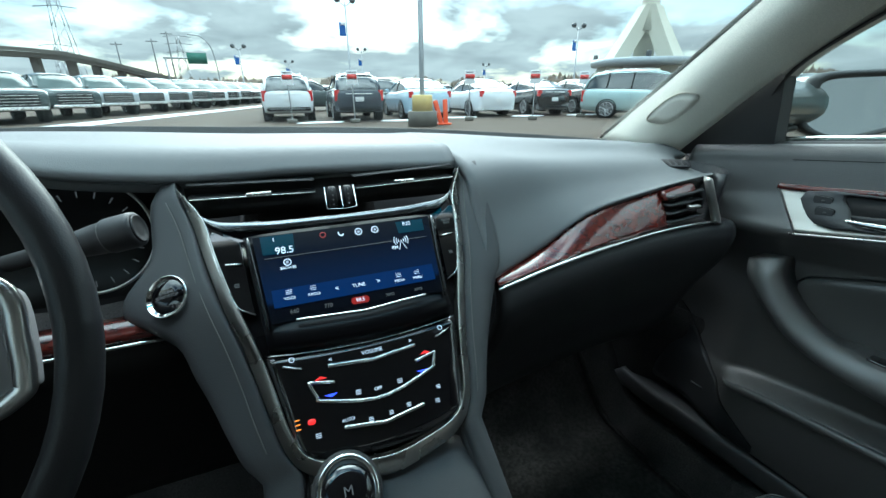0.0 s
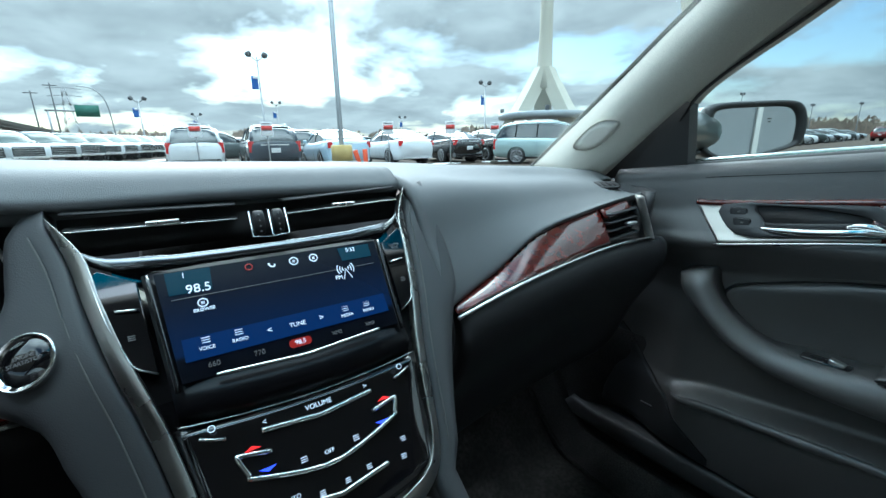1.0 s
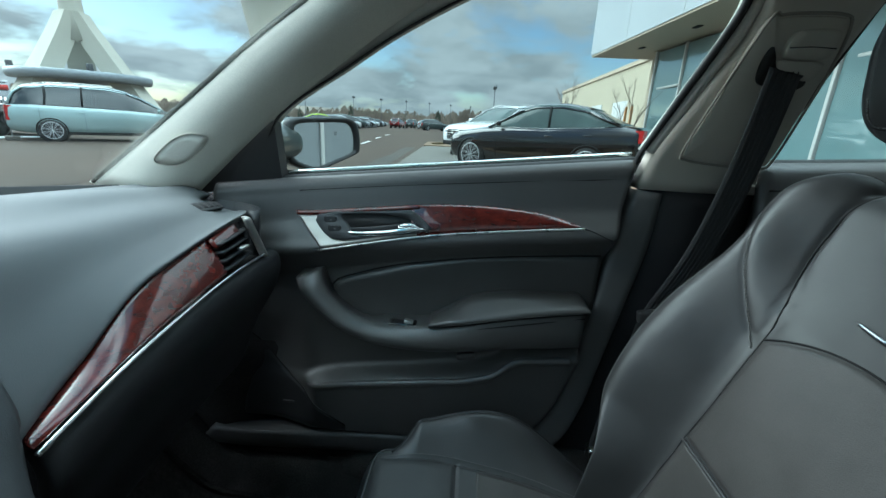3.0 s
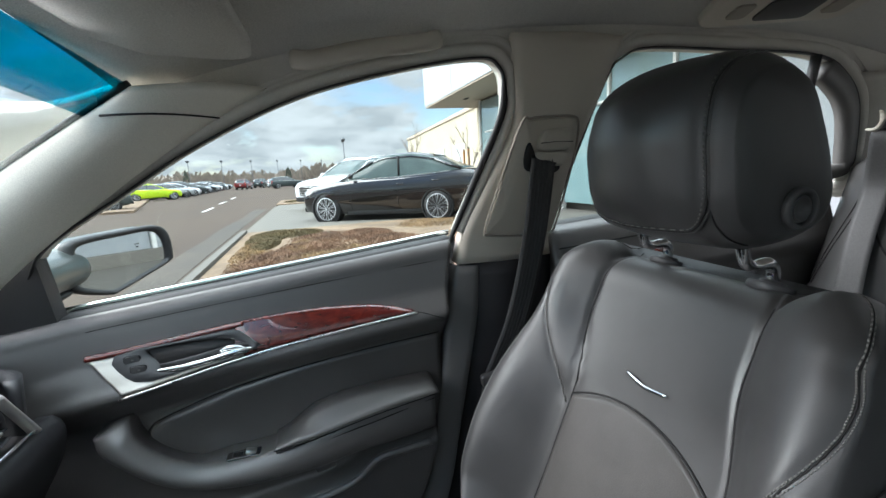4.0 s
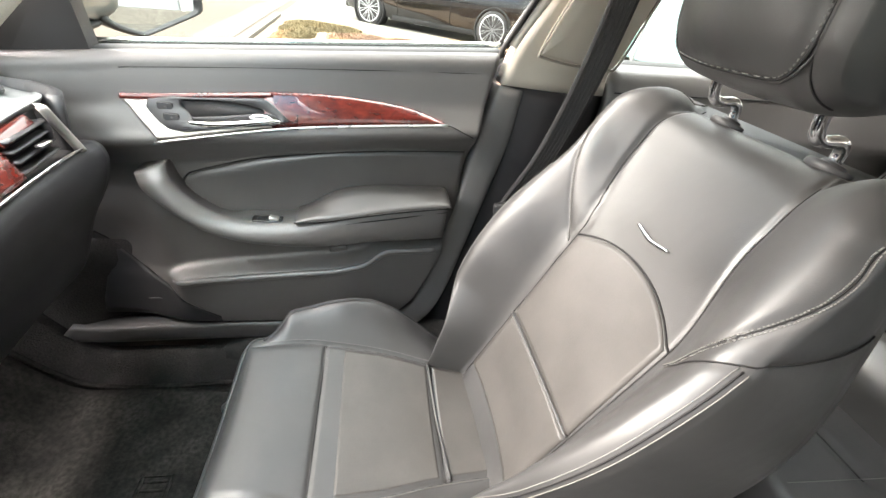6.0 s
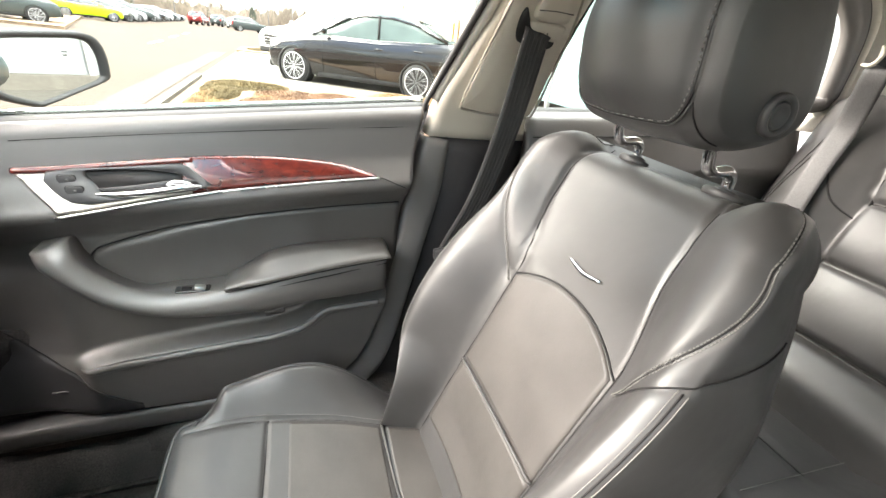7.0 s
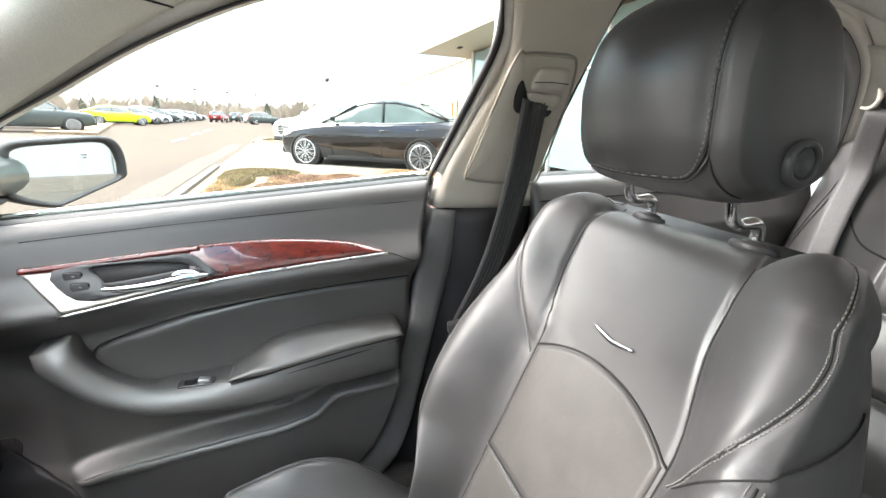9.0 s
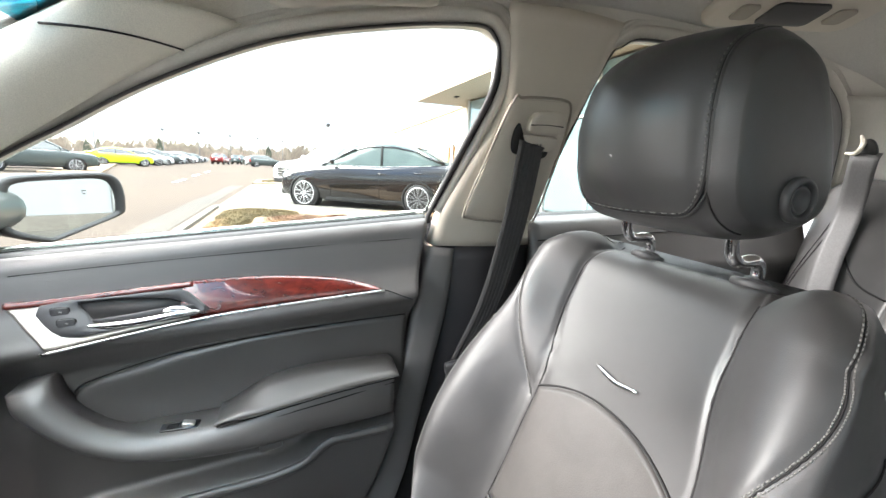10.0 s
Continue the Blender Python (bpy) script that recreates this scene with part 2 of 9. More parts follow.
def part(name, geo, mat, parent=None, label="", smooth=True, m=None):
    """geo: (verts, faces) in world metres."""
    return put(name, as_mesh(name, geo[0], geo[1], mat, smooth), parent, label, m)


def auto(ob, degrees=35):
    """Sharp edges stay sharp under smooth shading."""
    me = ob.data
    bm = bmesh.new()
    bm.from_mesh(me)
    for e in bm.edges:
        e.smooth = not (len(e.link_faces) == 2 and e.calc_face_angle(0) > radians(degrees))
    bm.to_mesh(me)
    bm.free()
    return ob


def smoothstep(a, b, x):
    t = np.clip((np.asarray(x, float) - a) / (b - a), 0, 1)
    return t * t * (3 - 2 * t)


def spline(pts, n, closed=False):
    """n points along a Catmull-Rom curve through pts."""
    p = np.array(pts, float)
    k = len(p)
    if closed:
        q = np.vstack([p[-1], p, p[0], p[1]])
        seg = k
    else:
        q = np.vstack([2 * p[0] - p[1], p, 2 * p[-1] - p[-2]])
        seg = k - 1
    out_pts = []
    for s in np.linspace(0, seg, n, endpoint=not closed):
        i = min(int(s), seg - 1)
        t = s - i
        a, b, c, d = q[i], q[i + 1], q[i + 2], q[i + 3]
        out_pts.append(0.5 * (2 * b + (c - a) * t + (2 * a - 5 * b + 4 * c - d) * t * t + (3 * b - a - 3 * c + d) * t ** 3))
    return np.array(out_pts)


def curve_at(xs, ys):
    """A smooth function through a few knots."""
    xs, ys = np.array(xs, float), np.array(ys, float)
    if xs[0] > xs[-1]:
        xs, ys = xs[::-1], ys[::-1]
    d = np.gradient(ys, xs)

    def f(x):
        x = np.clip(x, xs[0], xs[-1])
        i = np.clip(np.searchsorted(xs, x) - 1, 0, len(xs) - 2)
        h = xs[i + 1] - xs[i]
        t = (x - xs[i]) / h
        return ((2 * t ** 3 - 3 * t ** 2 + 1) * ys[i] + (t ** 3 - 2 * t ** 2 + t) * h * d[i]
                + (-2 * t ** 3 + 3 * t ** 2) * ys[i + 1] + (t ** 3 - t ** 2) * h * d[i + 1])
    return f


def sheet(grid, back):
    """A closed slab: the grid of points (nu, nv, 3) and the same moved by back."""
    g = np.asarray(grid, float)
    nu, nv = g.shape[:2]
    verts = np.vstack([g.reshape(-1, 3), (g + np.asarray(back, float)).reshape(-1, 3)])
    o = nu * nv
    faces = []
    for i in range(nu - 1):
        for j in range(nv - 1):
            a, b, c, d = i * nv + j, (i + 1) * nv + j, (i + 1) * nv + j + 1, i * nv + j + 1
            faces += [(a, b, c, d), (o + d, o + c, o + b, o + a)]
    rim = [i * nv for i in range(nu)] + [(nu - 1) * nv + j for j in range(1, nv)] + [i * nv + nv - 1 for i in range(nu - 2, -1, -1)] + [j for j in range(nv - 2, 0, -1)]
    for a, b in zip(rim, rim[1:] + rim[:1]):
        faces.append((b, a, o + a, o + b))
    return verts, faces


def loft(rings, caps=True, closed=True):
    """Rings of equally many points, joined in order."""
    rings = [np.asarray(r, float) for r in rings]
    n = len(rings[0])
    verts = np.vstack(rings)
    faces = []
    for k in range(len(rings) - 1):
        for i in range(n if closed else n - 1):
            j = (i + 1) % n
            faces.append((k * n + i, k * n + j, (k + 1) * n + j, (k + 1) * n + i))
    if caps:
        faces.append(tuple(range(n))[::-1])
        faces.append(tuple((len(rings) - 1) * n + i for i in range(n)))
    return verts, faces


def sweep(path, wide, high=None, n=8, up=(0, 0, 1), taper=None, closed=False):
    """A tube of oval section along path. up: the way that high points."""
    p = np.asarray(path, float)
    high = wide if high is None else high
    t = np.gradient(p, axis=0)
    if closed:
        t = np.roll(p, -1, 0) - np.roll(p, 1, 0)
    t /= np.linalg.norm(t, axis=1)[:, None] + 1e-12
    up = np.asarray(up, float)
    rings = []
    for k in range(len(p)):
        s = np.cross(t[k], up)
        s /= np.linalg.norm(s) + 1e-12
        u = np.cross(s, t[k])
        f = 1.0 if taper is None else taper[k]
        a = np.linspace(0, 2 * math.pi, n, endpoint=False) + math.pi / n
        rings.append(p[k] + f * (np.cos(a)[:, None] * s * wide + np.sin(a)[:, None] * u * high))
    if closed:
        rings.append(rings[0])
        return loft(rings, caps=False)
    return loft(rings)


def box(size, bevel=0.0, segments=2, at=(0, 0, 0)):
    bm = bmesh.new()
    bmesh.ops.create_cube(bm, size=1.0)
    for v in bm.verts:
        v.co = Vector((v.co.x * size[0] + at[0], v.co.y * size[1] + at[1], v.co.z * size[2] + at[2]))
    if bevel:
        bmesh.ops.bevel(bm, geom=list(bm.edges), offset=bevel, segments=segments, affect="EDGES", profile=0.5)
    geo = ([tuple(v.co) for v in bm.verts], [tuple(v.index for v in f.verts) for f in bm.faces])
    bm.verts.index_update()
    geo = ([tuple(v.co) for v in bm.verts], [tuple(v.index for v in f.verts) for f in bm.faces])
    bm.free()
    return geo


def lathe(profile, n=32, axis="z"):
    """profile: rows of radius and height, closed to the axis by caps."""
    rings = []
    a = np.linspace(0, 2 * math.pi, n, endpoint=False)
    for r, h in profile:
        ring = np.stack([r * np.cos(a), r * np.sin(a), np.full(n, h)], 1)
        if axis == "x":
            ring = ring[:, [2, 0, 1]]
        elif axis == "y":
            ring = ring[:, [0, 2, 1]]
        rings.append(ring)
    return loft(rings)


def moved(geo, m):
    return [tuple(m @ Vector(v)) for v in geo[0]], geo[1]


def joined(*geos):
    verts, faces = [], []
    for v, f in geos:
        o = len(verts)
        verts += [tuple(x) for x in v]
        faces += [tuple(i + o for i in q) for q in f]
    return verts, faces


def plate(outline, depth, m=None, round_over=0.0):
    """A flat prism over an outline in x, y; its top at z = depth, edges eased by round_over."""
    p = np.asarray(outline, float)
    n = len(p)
    z0 = np.zeros((n, 1))
    rings = [np.hstack([p, z0])]
    if round_over:
        d = np.roll(p, -1, 0) - np.roll(p, 1, 0)
        nrm = np.stack([d[:, 1], -d[:, 0]], 1)
        nrm /= np.linalg.norm(nrm, axis=1)[:, None] + 1e-12
        area = 0.5 * np.sum(p[:, 0] * np.roll(p[:, 1], -1) - np.roll(p[:, 0], -1) * p[:, 1])
        if area < 0:
            nrm = -nrm
        for ang in (0, 30, 60, 90):
            a = radians(ang)
            rings.append(np.hstack([p - nrm * round_over * (1 - math.cos(a)), z0 + depth - round_over * (1 - math.sin(a))]))
    else:
        rings.append(np.hstack([p, z0 + depth]))
    geo = loft(rings)
    return moved(geo, m) if m is not None else geo


def rounded(w, h, r, n=5):
    """The outline of a rounded rectangle about the origin."""
    pts = []
    for cx, cy, a0 in ((w / 2 - r, h / 2 - r, 0), (-w / 2 + r, h / 2 - r, 90), (-w / 2 + r, -h / 2 + r, 180), (w / 2 - r, -h / 2 + r, 270)):
        for k in range(n + 1):
            a = radians(a0 + 90 * k / n)
            pts.append((cx + r * math.cos(a), cy + r * math.sin(a)))
    return pts


def writing(text, size, mat, m, parent, name="lettering", depth=0.0004):
    cu = bpy.data.curves.new(name, "FONT")
    cu.body, cu.size, cu.extrude, cu.align_x, cu.align_y = text, size, depth, "CENTER", "CENTER"
    tmp = bpy.data.objects.new(name, cu)
    me = bpy.data.meshes.new_from_object(tmp)
    bpy.data.objects.remove(tmp)
    bpy.data.curves.remove(cu)
    me.materials.append(mat)
    return put(name, me, parent, m=m)

# ---- the car's shell round the camera ----
# x to the passenger's side, y ahead, z up from the road; x = 0 is the car's middle
LEAN_IN = 0.35


def side_x(z):
    """The side glass leans inward with height."""
    return 0.74 - LEAN_IN * (z - 1.02)


def on_side(yz, inset=0.0):
    p = np.asarray(yz, float)
    return np.stack([side_x(p[:, 1]) - inset, p[:, 0], p[:, 1]], 1)


def sill_z(y):
    return 1.046 - 0.105 * np.asarray(y, float)


FRONT_WINDOW = spline([(0.505, 0.995), (0.497, 1.10), (0.345, 1.197), (0.228, 1.262), (0.083, 1.323), (-0.073, 1.360), (-0.205, 1.378),
                       (-0.243, 1.366), (-0.257, 1.335), (-0.258, 1.285), (-0.215, 1.17), (-0.178, 1.075), (-0.17, 1.05), (0.0, 1.035), (0.25, 1.01)], 120, True)
REAR_WINDOW = spline([(-0.385, 1.06), (-0.395, 1.10), (-0.451, 1.340), (-0.48, 1.383), (-0.53, 1.398), (-0.706, 1.398), (-0.940, 1.393), (-1.05, 1.361),
                      (-1.138, 1.300), (-1.216, 1.185), (-1.222, 1.155), (-1.19, 1.128), (-0.9, 1.10), (-0.6, 1.075)], 120, True)


def outward(loop, d):
    c = np.roll(loop, -1, 0) - np.roll(loop, 1, 0)
    n = np.stack([c[:, 1], -c[:, 0]], 1)
    n /= np.linalg.norm(n, axis=1)[:, None]
    if np.sum((loop - loop.mean(0)) * n) < 0:
        n = -n
    return loop + n * d


def flip(geo, sgn):
    return ([(v[0] * sgn, v[1], v[2]) for v in geo[0]], geo[1])


def window_frame(loop, wide):
    """Seal and trim round an opening: rubber lip, then a padded roll."""
    rings = []
    for d, inset in ((0.0, -0.030), (0.002, 0.000), (0.006, 0.006), (0.012, 0.010), (0.018, 0.007), (0.021, 0.001), (0.027, 0.006), (wide * 0.7, 0.010), (wide, 0.004), (wide, -0.03)):
        rings.append(on_side(outward(loop, d), inset))
    return rings


def trim_strip(rings, keep):
    """The run of an opening's trim where keep holds, as one closed moulding."""
    idx = [i for i in range(len(keep)) if keep[i]]
    cut = max(range(len(idx)), key=lambda k: (idx[(k + 1) % len(idx)] - idx[k]) % len(keep))
    idx = idx[cut + 1:] + idx[:cut + 1]
    return loft([np.array([r[i] for r in rings]) for i in idx])


body = thing("car_interior_shell", "grey cloth-lined cabin shell of a sedan", "car interior", kind="structure")


def band(a, b, inset_a=0.0, inset_b=0.0, back=(0.02, 0, 0), bulge=0.0, nv=8):
    """A panel between two curves in the side's plane."""
    a3, b3 = on_side(a, inset_a), on_side(b, inset_b)
    g = np.zeros((len(a), nv, 3))
    for j in range(nv):
        t = j / (nv - 1)
        g[:, j] = a3 * (1 - t) + b3 * t
        g[:, j, 0] -= bulge * math.sin(math.pi * t)
    return sheet(g, back)


# headliner: one padded sheet, edges dropping to the window tops
ys = np.linspace(0.30, -1.34, 40)
xs = np.linspace(-1, 1, 33)
roof_edge = curve_at([0.40, 0.26, 0.1, -0.1, -0.3, -0.55, -0.95, -1.2, -1.6], [1.285, 1.325, 1.365, 1.395, 1.412, 1.422, 1.412, 1.37, 1.24])
g = np.zeros((len(ys), len(xs), 3))
for i, y in enumerate(ys):
    ze = float(roof_edge(y))
    half = side_x(ze) + 0.015
    for j, u in enumerate(xs):
        g[i, j] = (half * u, y, ze + (0.045 + 0.012 * math.cos(y * 2)) * (1 - abs(u) ** 3.0))
part("headliner", sheet(g, (0, 0, 0.03)), HEADLINER, body, "grey cloth headliner")

for sgn in (1, -1):
    fw, rw = FRONT_WINDOW, REAR_WINDOW
    part("window_trim", flip(trim_strip(window_frame(fw, 0.034), fw[:, 1] > 1.095 - 0.02 * (fw[:, 0] < 0)), sgn), TRIM, body, "grey padded window trim")
    part("window_trim", flip(trim_strip(window_frame(rw, 0.034), rw[:, 1] > 1.13), sgn), TRIM, body, "grey padded window trim")
    for loop, lowest in ((fw, 1.06), (rw, 1.12)):
        grow = (0.0026 + 0.007 * (smoothstep(-0.10, -0.24, loop[:, 0]) * smoothstep(1.36, 1.30, loop[:, 1]) if lowest < 1.1 else 0.0 * loop[:, 0]))[:, None]
        seal = [on_side(outward(loop, d * grow), q) for d, q in ((-1.0, -0.003), (-0.85, 0.002), (-0.2, 0.005), (0.2, 0.004), (0.2, -0.003))]
        part("window_seal", flip(trim_strip(seal, loop[:, 1] > lowest), sgn), RUBBER, body, "black rubber window seal")
    # dark frame of the rear door's quarter light
    q0 = [i for i in range(120) if rw[i, 0] < -0.99]
    edge = rw[q0]
    qf = [on_side(edge, 0.004), on_side(outward(rw, -0.034)[q0], 0.002), on_side(outward(rw, -0.036)[q0], -0.020), on_side(edge, -0.020)]
    part("quarter_frame", flip(loft([np.array([r[i] for r in qf]) for i in range(len(q0))]), sgn), GREY_PLASTIC, body, "dark grey quarter light frame")
    part("quarter_bar", flip(sweep(on_side(np.array([(-0.945, 1.392), (-0.965, 1.33), (-1.0, 1.22), (-1.03, 1.11)]), 0.0), 0.009, 0.010, 8, up=(1, 0, 0)), sgn), PLASTIC, body, "black quarter light bar")
    # door-top rail above the openings, up to the headliner
    t = np.linspace(0.50, -1.25, 60)
    top_front = curve_at([0.52, 0.345, 0.228, 0.083, -0.073, -0.205, -0.3, -0.451, -0.6, -0.75, -0.934, -1.05, -1.13, -1.25],
                         [1.118, 1.213, 1.278, 1.340, 1.378, 1.398, 1.402, 1.408, 1.42, 1.418, 1.403, 1.375, 1.32, 1.16])
    low = np.stack([t, [float(top_front(y)) for y in t]], 1)
    up_z = np.array([max(float(roof_edge(y)) + 0.02, float(top_front(y)) + 0.02) for y in t])
    part("roof_rail", flip(band(low, np.stack([t, up_z], 1), 0.0, 0.02, (0.04, 0, 0.02)), sgn), TRIM, body)
    # B pillar: upper cover, with a raised belt plate
    h = np.linspace(1.012, 1.41, 24)
    front_edge = curve_at([1.0, 1.08, 1.17, 1.285, 1.335, 1.42], [-0.185, -0.197, -0.235, -0.278, -0.272, -0.250])
    rear_edge = curve_at([1.0, 1.06, 1.10, 1.34, 1.42], [-0.402, -0.385, -0.388, -0.445, -0.465])
    a = np.stack([[float(front_edge(z)) for z in h], h], 1)
    b = np.stack([[float(rear_edge(z)) for z in h], h], 1)
    part("b_pillar_upper", flip(band(a, b, 0.012, 0.012, (0.04, 0, 0), 0.014, 12), sgn), TRIM_HARD, body, "beige plastic upper pillar cover")
    h = np.linspace(0.36, 1.012, 24)
    fe = curve_at([0.36, 0.42, 0.47, 0.50, 0.60, 0.67, 0.84, 0.955, 1.012], [-0.02, -0.065, -0.095, -0.108, -0.138, -0.152, -0.186, -0.200, -0.208])
    a = np.stack([[float(fe(z)) for z in h], h], 1)
    b = np.stack([np.full(24, -0.402) , h], 1)
    lower = band(a, b, 0.0, 0.0, (0.05, 0, 0), 0.03, 12)
    v = np.array(lower[0])
    v[:, 0] = v[:, 0] - side_x(v[:, 2]) + 0.735
    part("b_pillar_lower", flip((v, lower[1]), sgn), PILLAR_BLACK, body, "black plastic lower pillar cover")
    # its broad front flange, sweeping down and forward into the sill
    fr = spline([(-0.184, 1.010), (-0.160, 0.905), (-0.139, 0.786), (-0.117, 0.659), (-0.090, 0.545), (-0.045, 0.470), (0.02, 0.441), (0.12, 0.434), (0.264, 0.430), (0.483, 0.420), (0.62, 0.412), (0.72, 0.430), (0.79, 0.500)], 70)
    bk = spline([(-0.232, 1.006), (-0.222, 0.902), (-0.198, 0.788), (-0.166, 0.640), (-0.142, 0.535), (-0.104, 0.448), (-0.036, 0.398), (0.06, 0.388), (0.22, 0.386), (0.44, 0.380), (0.64, 0.372), (0.76, 0.392), (0.84, 0.470)], 70)
    g = np.zeros((70, 9, 3))
    for i in range(70):
        base = float(np.interp(i, [0, 20, 34, 69], [0.722, 0.706, 0.694, 0.684]))
        for j, (t, dx) in enumerate(((-0.06, 0.030), (-0.05, 0.006), (0.03, 0.0008), (0.15, -0.001), (0.45, -0.002), (0.75, -0.002), (0.95, 0.000), (1.0, 0.004), (1.02, 0.03))):
            yz = fr[i] + (bk[i] - fr[i]) * t
            g[i, j] = (base + dx, yz[0], yz[1])
    # one moulding in two greys: window light and low shade put into the colour
    part("pillar_flange", flip(sheet(g[:40], (0.02, 0, 0)), sgn), GREY_PLASTIC, body, "plastic pillar edge in a grey lightened for window light")
    part("sill_cover", flip(sheet(g[39:62], (0.02, 0, 0)), sgn), SILL, body, "plastic sill cover in a grey darkened for shade")
    # C pillar and the shelf behind
    h = np.linspace(1.08, 1.36, 16)
    a = np.stack([np.interp(h, [1.08, 1.15, 1.313, 1.36], [-1.17, -1.248, -1.160, -1.08]), h], 1)
    b = np.stack([np.full(16, -1.75), h], 1)
    part("c_pillar", flip(band(a, b, 0.01, 0.20, (0.04, 0, 0), 0.02, 12), sgn), TRIM, body, "grey cloth rear pillar cover")
    # A pillar: from the dash corner up to the roof
    n = 26
    outer = spline([(0.668, 0.835, 0.972), (0.623, 0.60, 1.124), (0.597, 0.467, 1.212), (0.579, 0.365, 1.272), (0.56, 0.268, 1.325)], n)
    inner = spline([(0.690, 0.655, 0.955), (0.668, 0.478, 1.105), (0.652, 0.345, 1.200), (0.640, 0.235, 1.272), (0.628, 0.12, 1.335)], n)
    g = np.zeros((n, 12, 3))
    for j in range(12):
        tt = j / 11
        g[:, j] = outer * (1 - tt) + inner * tt
        g[:, j, 0] -= 0.030 * math.sin(math.pi * tt)
        g[:, j, 1] -= 0.012 * math.sin(math.pi * tt)
    part("a_pillar", flip(sheet(g, (0.02, 0.03, 0.0)), sgn), PILLAR_TRIM, body, "grey pillar cover")
    part("pillar_joint", flip(sweep(g[21, 1:] + np.array([-0.0005, -0.0005, 0.0]), 0.0014, 0.0014, 6), sgn), SEAM, body, "dark joint across the pillar cover")
    part("pillar_seal", flip(sweep(outer + np.array([0.004, 0.006, 0.004]), 0.004, 0.004), sgn), RUBBER, body, "black windscreen seal")
    lab = np.array([(0.048 * np.sign(math.cos(q)) * abs(math.cos(q)) ** 0.7 + 0.012, 0.028 * np.sign(math.sin(q)) * abs(math.sin(q)) ** 0.7) for q in np.linspace(0, 2 * math.pi, 36, endpoint=False)])
    k0 = g[:, 5]
    # oval outline pressed into the pillar cover
    mid, way = k0[3], (k0[5] - k0[1]) / np.linalg.norm(k0[5] - k0[1])
    over_ = (g[3, 10] - g[3, 1]) / np.linalg.norm(g[3, 10] - g[3, 1])
    part("pressed_oval", flip(sweep(np.array([mid + way * a_ + over_ * b_ for a_, b_ in lab]) + np.array([-0.002, -0.001, 0]), 0.0006, 0.0006, 5, closed=True), sgn), TRIM_HARD, body)
    ringo = np.array([mid + way * a_ + over_ * b_ for a_, b_ in lab]) + np.array([-0.0015, -0.001, 0])
    part("pillar_grille", flip(loft([ringo * 0.999 + 0.001 * ringo.mean(0), ringo * 0.5 + 0.5 * ringo.mean(0) - np.array([0.0012, 0.0006, 0]), ringo * 0.05 + 0.95 * ringo.mean(0) - np.array([0.0016, 0.0008, 0])]), sgn), GRILLE, body, "finely perforated pillar speaker cover")
    # rocker sill and cabin wall below
    g = np.zeros((30, 8, 3))
    for i, y in enumerate(np.linspace(0.76, -1.3, 30)):
        for j, (dx, z) in enumerate(((0.0, 0.28), (0.0, 0.34), (0.008, 0.375), (0.03, 0.392), (0.09, 0.395), (0.11, 0.385), (0.115, 0.36), (0.115, 0.25))):
            g[i, j] = (0.66 + dx, y, z - 0.02 + 0.05 * smoothstep(0.5, -0.1, y) - 0.14 * smoothstep(0.30, 0.60, y))
    part("rocker_sill", flip(sheet(g, (0.01, 0, -0.02)), sgn), CARPET, body, "black carpeted sill")

# floor with the tunnel, one dished sheet
ys, xs = np.linspace(0.95, -1.35, 47), np.linspace(-0.70, 0.70, 57)
g = np.zeros((len(ys), len(xs), 3))
for i, y in enumerate(ys):
    for j, x in enumerate(xs):
        z = 0.30 + 0.42 * smoothstep(0.62, 0.98, y) + 0.20 * smoothstep(0.17, 0.12, abs(x)) + 0.012 * noise.noise(Vector((x * 6, y * 6, 0)))
        z += 0.05 * smoothstep(0.60, 0.70, abs(x))
        g[i, j] = (x, y, z)
part("floor", sheet(g, (0, 0, -0.04)), CARPET, body, "worn black carpet with dusty marks")
# bulkhead behind the seats and dash
part("rear_bulkhead", sheet(np.array([[(x, -1.32, z) for z in np.linspace(0.3, 1.10, 4)] for x in np.linspace(-0.75, 0.75, 4)]), (0, -0.04, 0)), DARK, body)
part("parcel_shelf", sheet(np.array([[(x, y, 1.10) for y in np.linspace(-1.28, -1.75, 4)] for x in np.linspace(-0.75, 0.75, 4)]), (0, 0, -0.03)), TRIM, body)

for sgn in (1, -1):
    part("kick_panel", flip(sheet(np.array([[(0.665 + 0.05 * t, y, 0.30 + 0.58 * t) for t in np.linspace(0, 1, 6)] for y in np.linspace(1.05, 0.80, 8)]), (0.03, 0, 0)), sgn), CARPET, body, "dark carpeted footwell side")
    part("sill_wall", flip(sheet(np.array([[(0.700 + 0.045 * float(smoothstep(0.66, 0.58, y)), y, z) for z in np.linspace(0.20, 0.62, 6)] for y in np.linspace(1.05, 0.40, 16)]), (0.02, 0, 0)), sgn), CARPET, body, "dark carpeted sill side")
# plain walls that close the cabin on the driver's side
part("side_wall", sheet(np.array([[(-0.715 - 0.03 * t ** 6, y, 0.34 + (float(sill_z(max(y, -0.2))) - 0.34) * t) for t in np.linspace(0, 1, 10)] for y in np.linspace(0.84, -0.20, 16)]), (-0.05, 0, 0)), DOOR_SKIN, body, "plain black door lining")
part("side_wall", sheet(np.array([[(-0.715 - 0.03 * t ** 6, y, 0.34 + (float(np.interp(y, [-1.2, -0.4], [1.115, 1.07])) - 0.34) * t) for t in np.linspace(0, 1, 10)] for y in np.linspace(-0.38, -1.32, 16)]), (-0.05, 0, 0)), DOOR_SKIN, body, "plain black door lining")
part("firewall", sheet(np.array([[(x, 1.02, z) for z in np.linspace(0.25, 0.90, 4)] for x in np.linspace(-0.8, 0.8, 4)]), (0, 0.03, 0)), DARK, body)
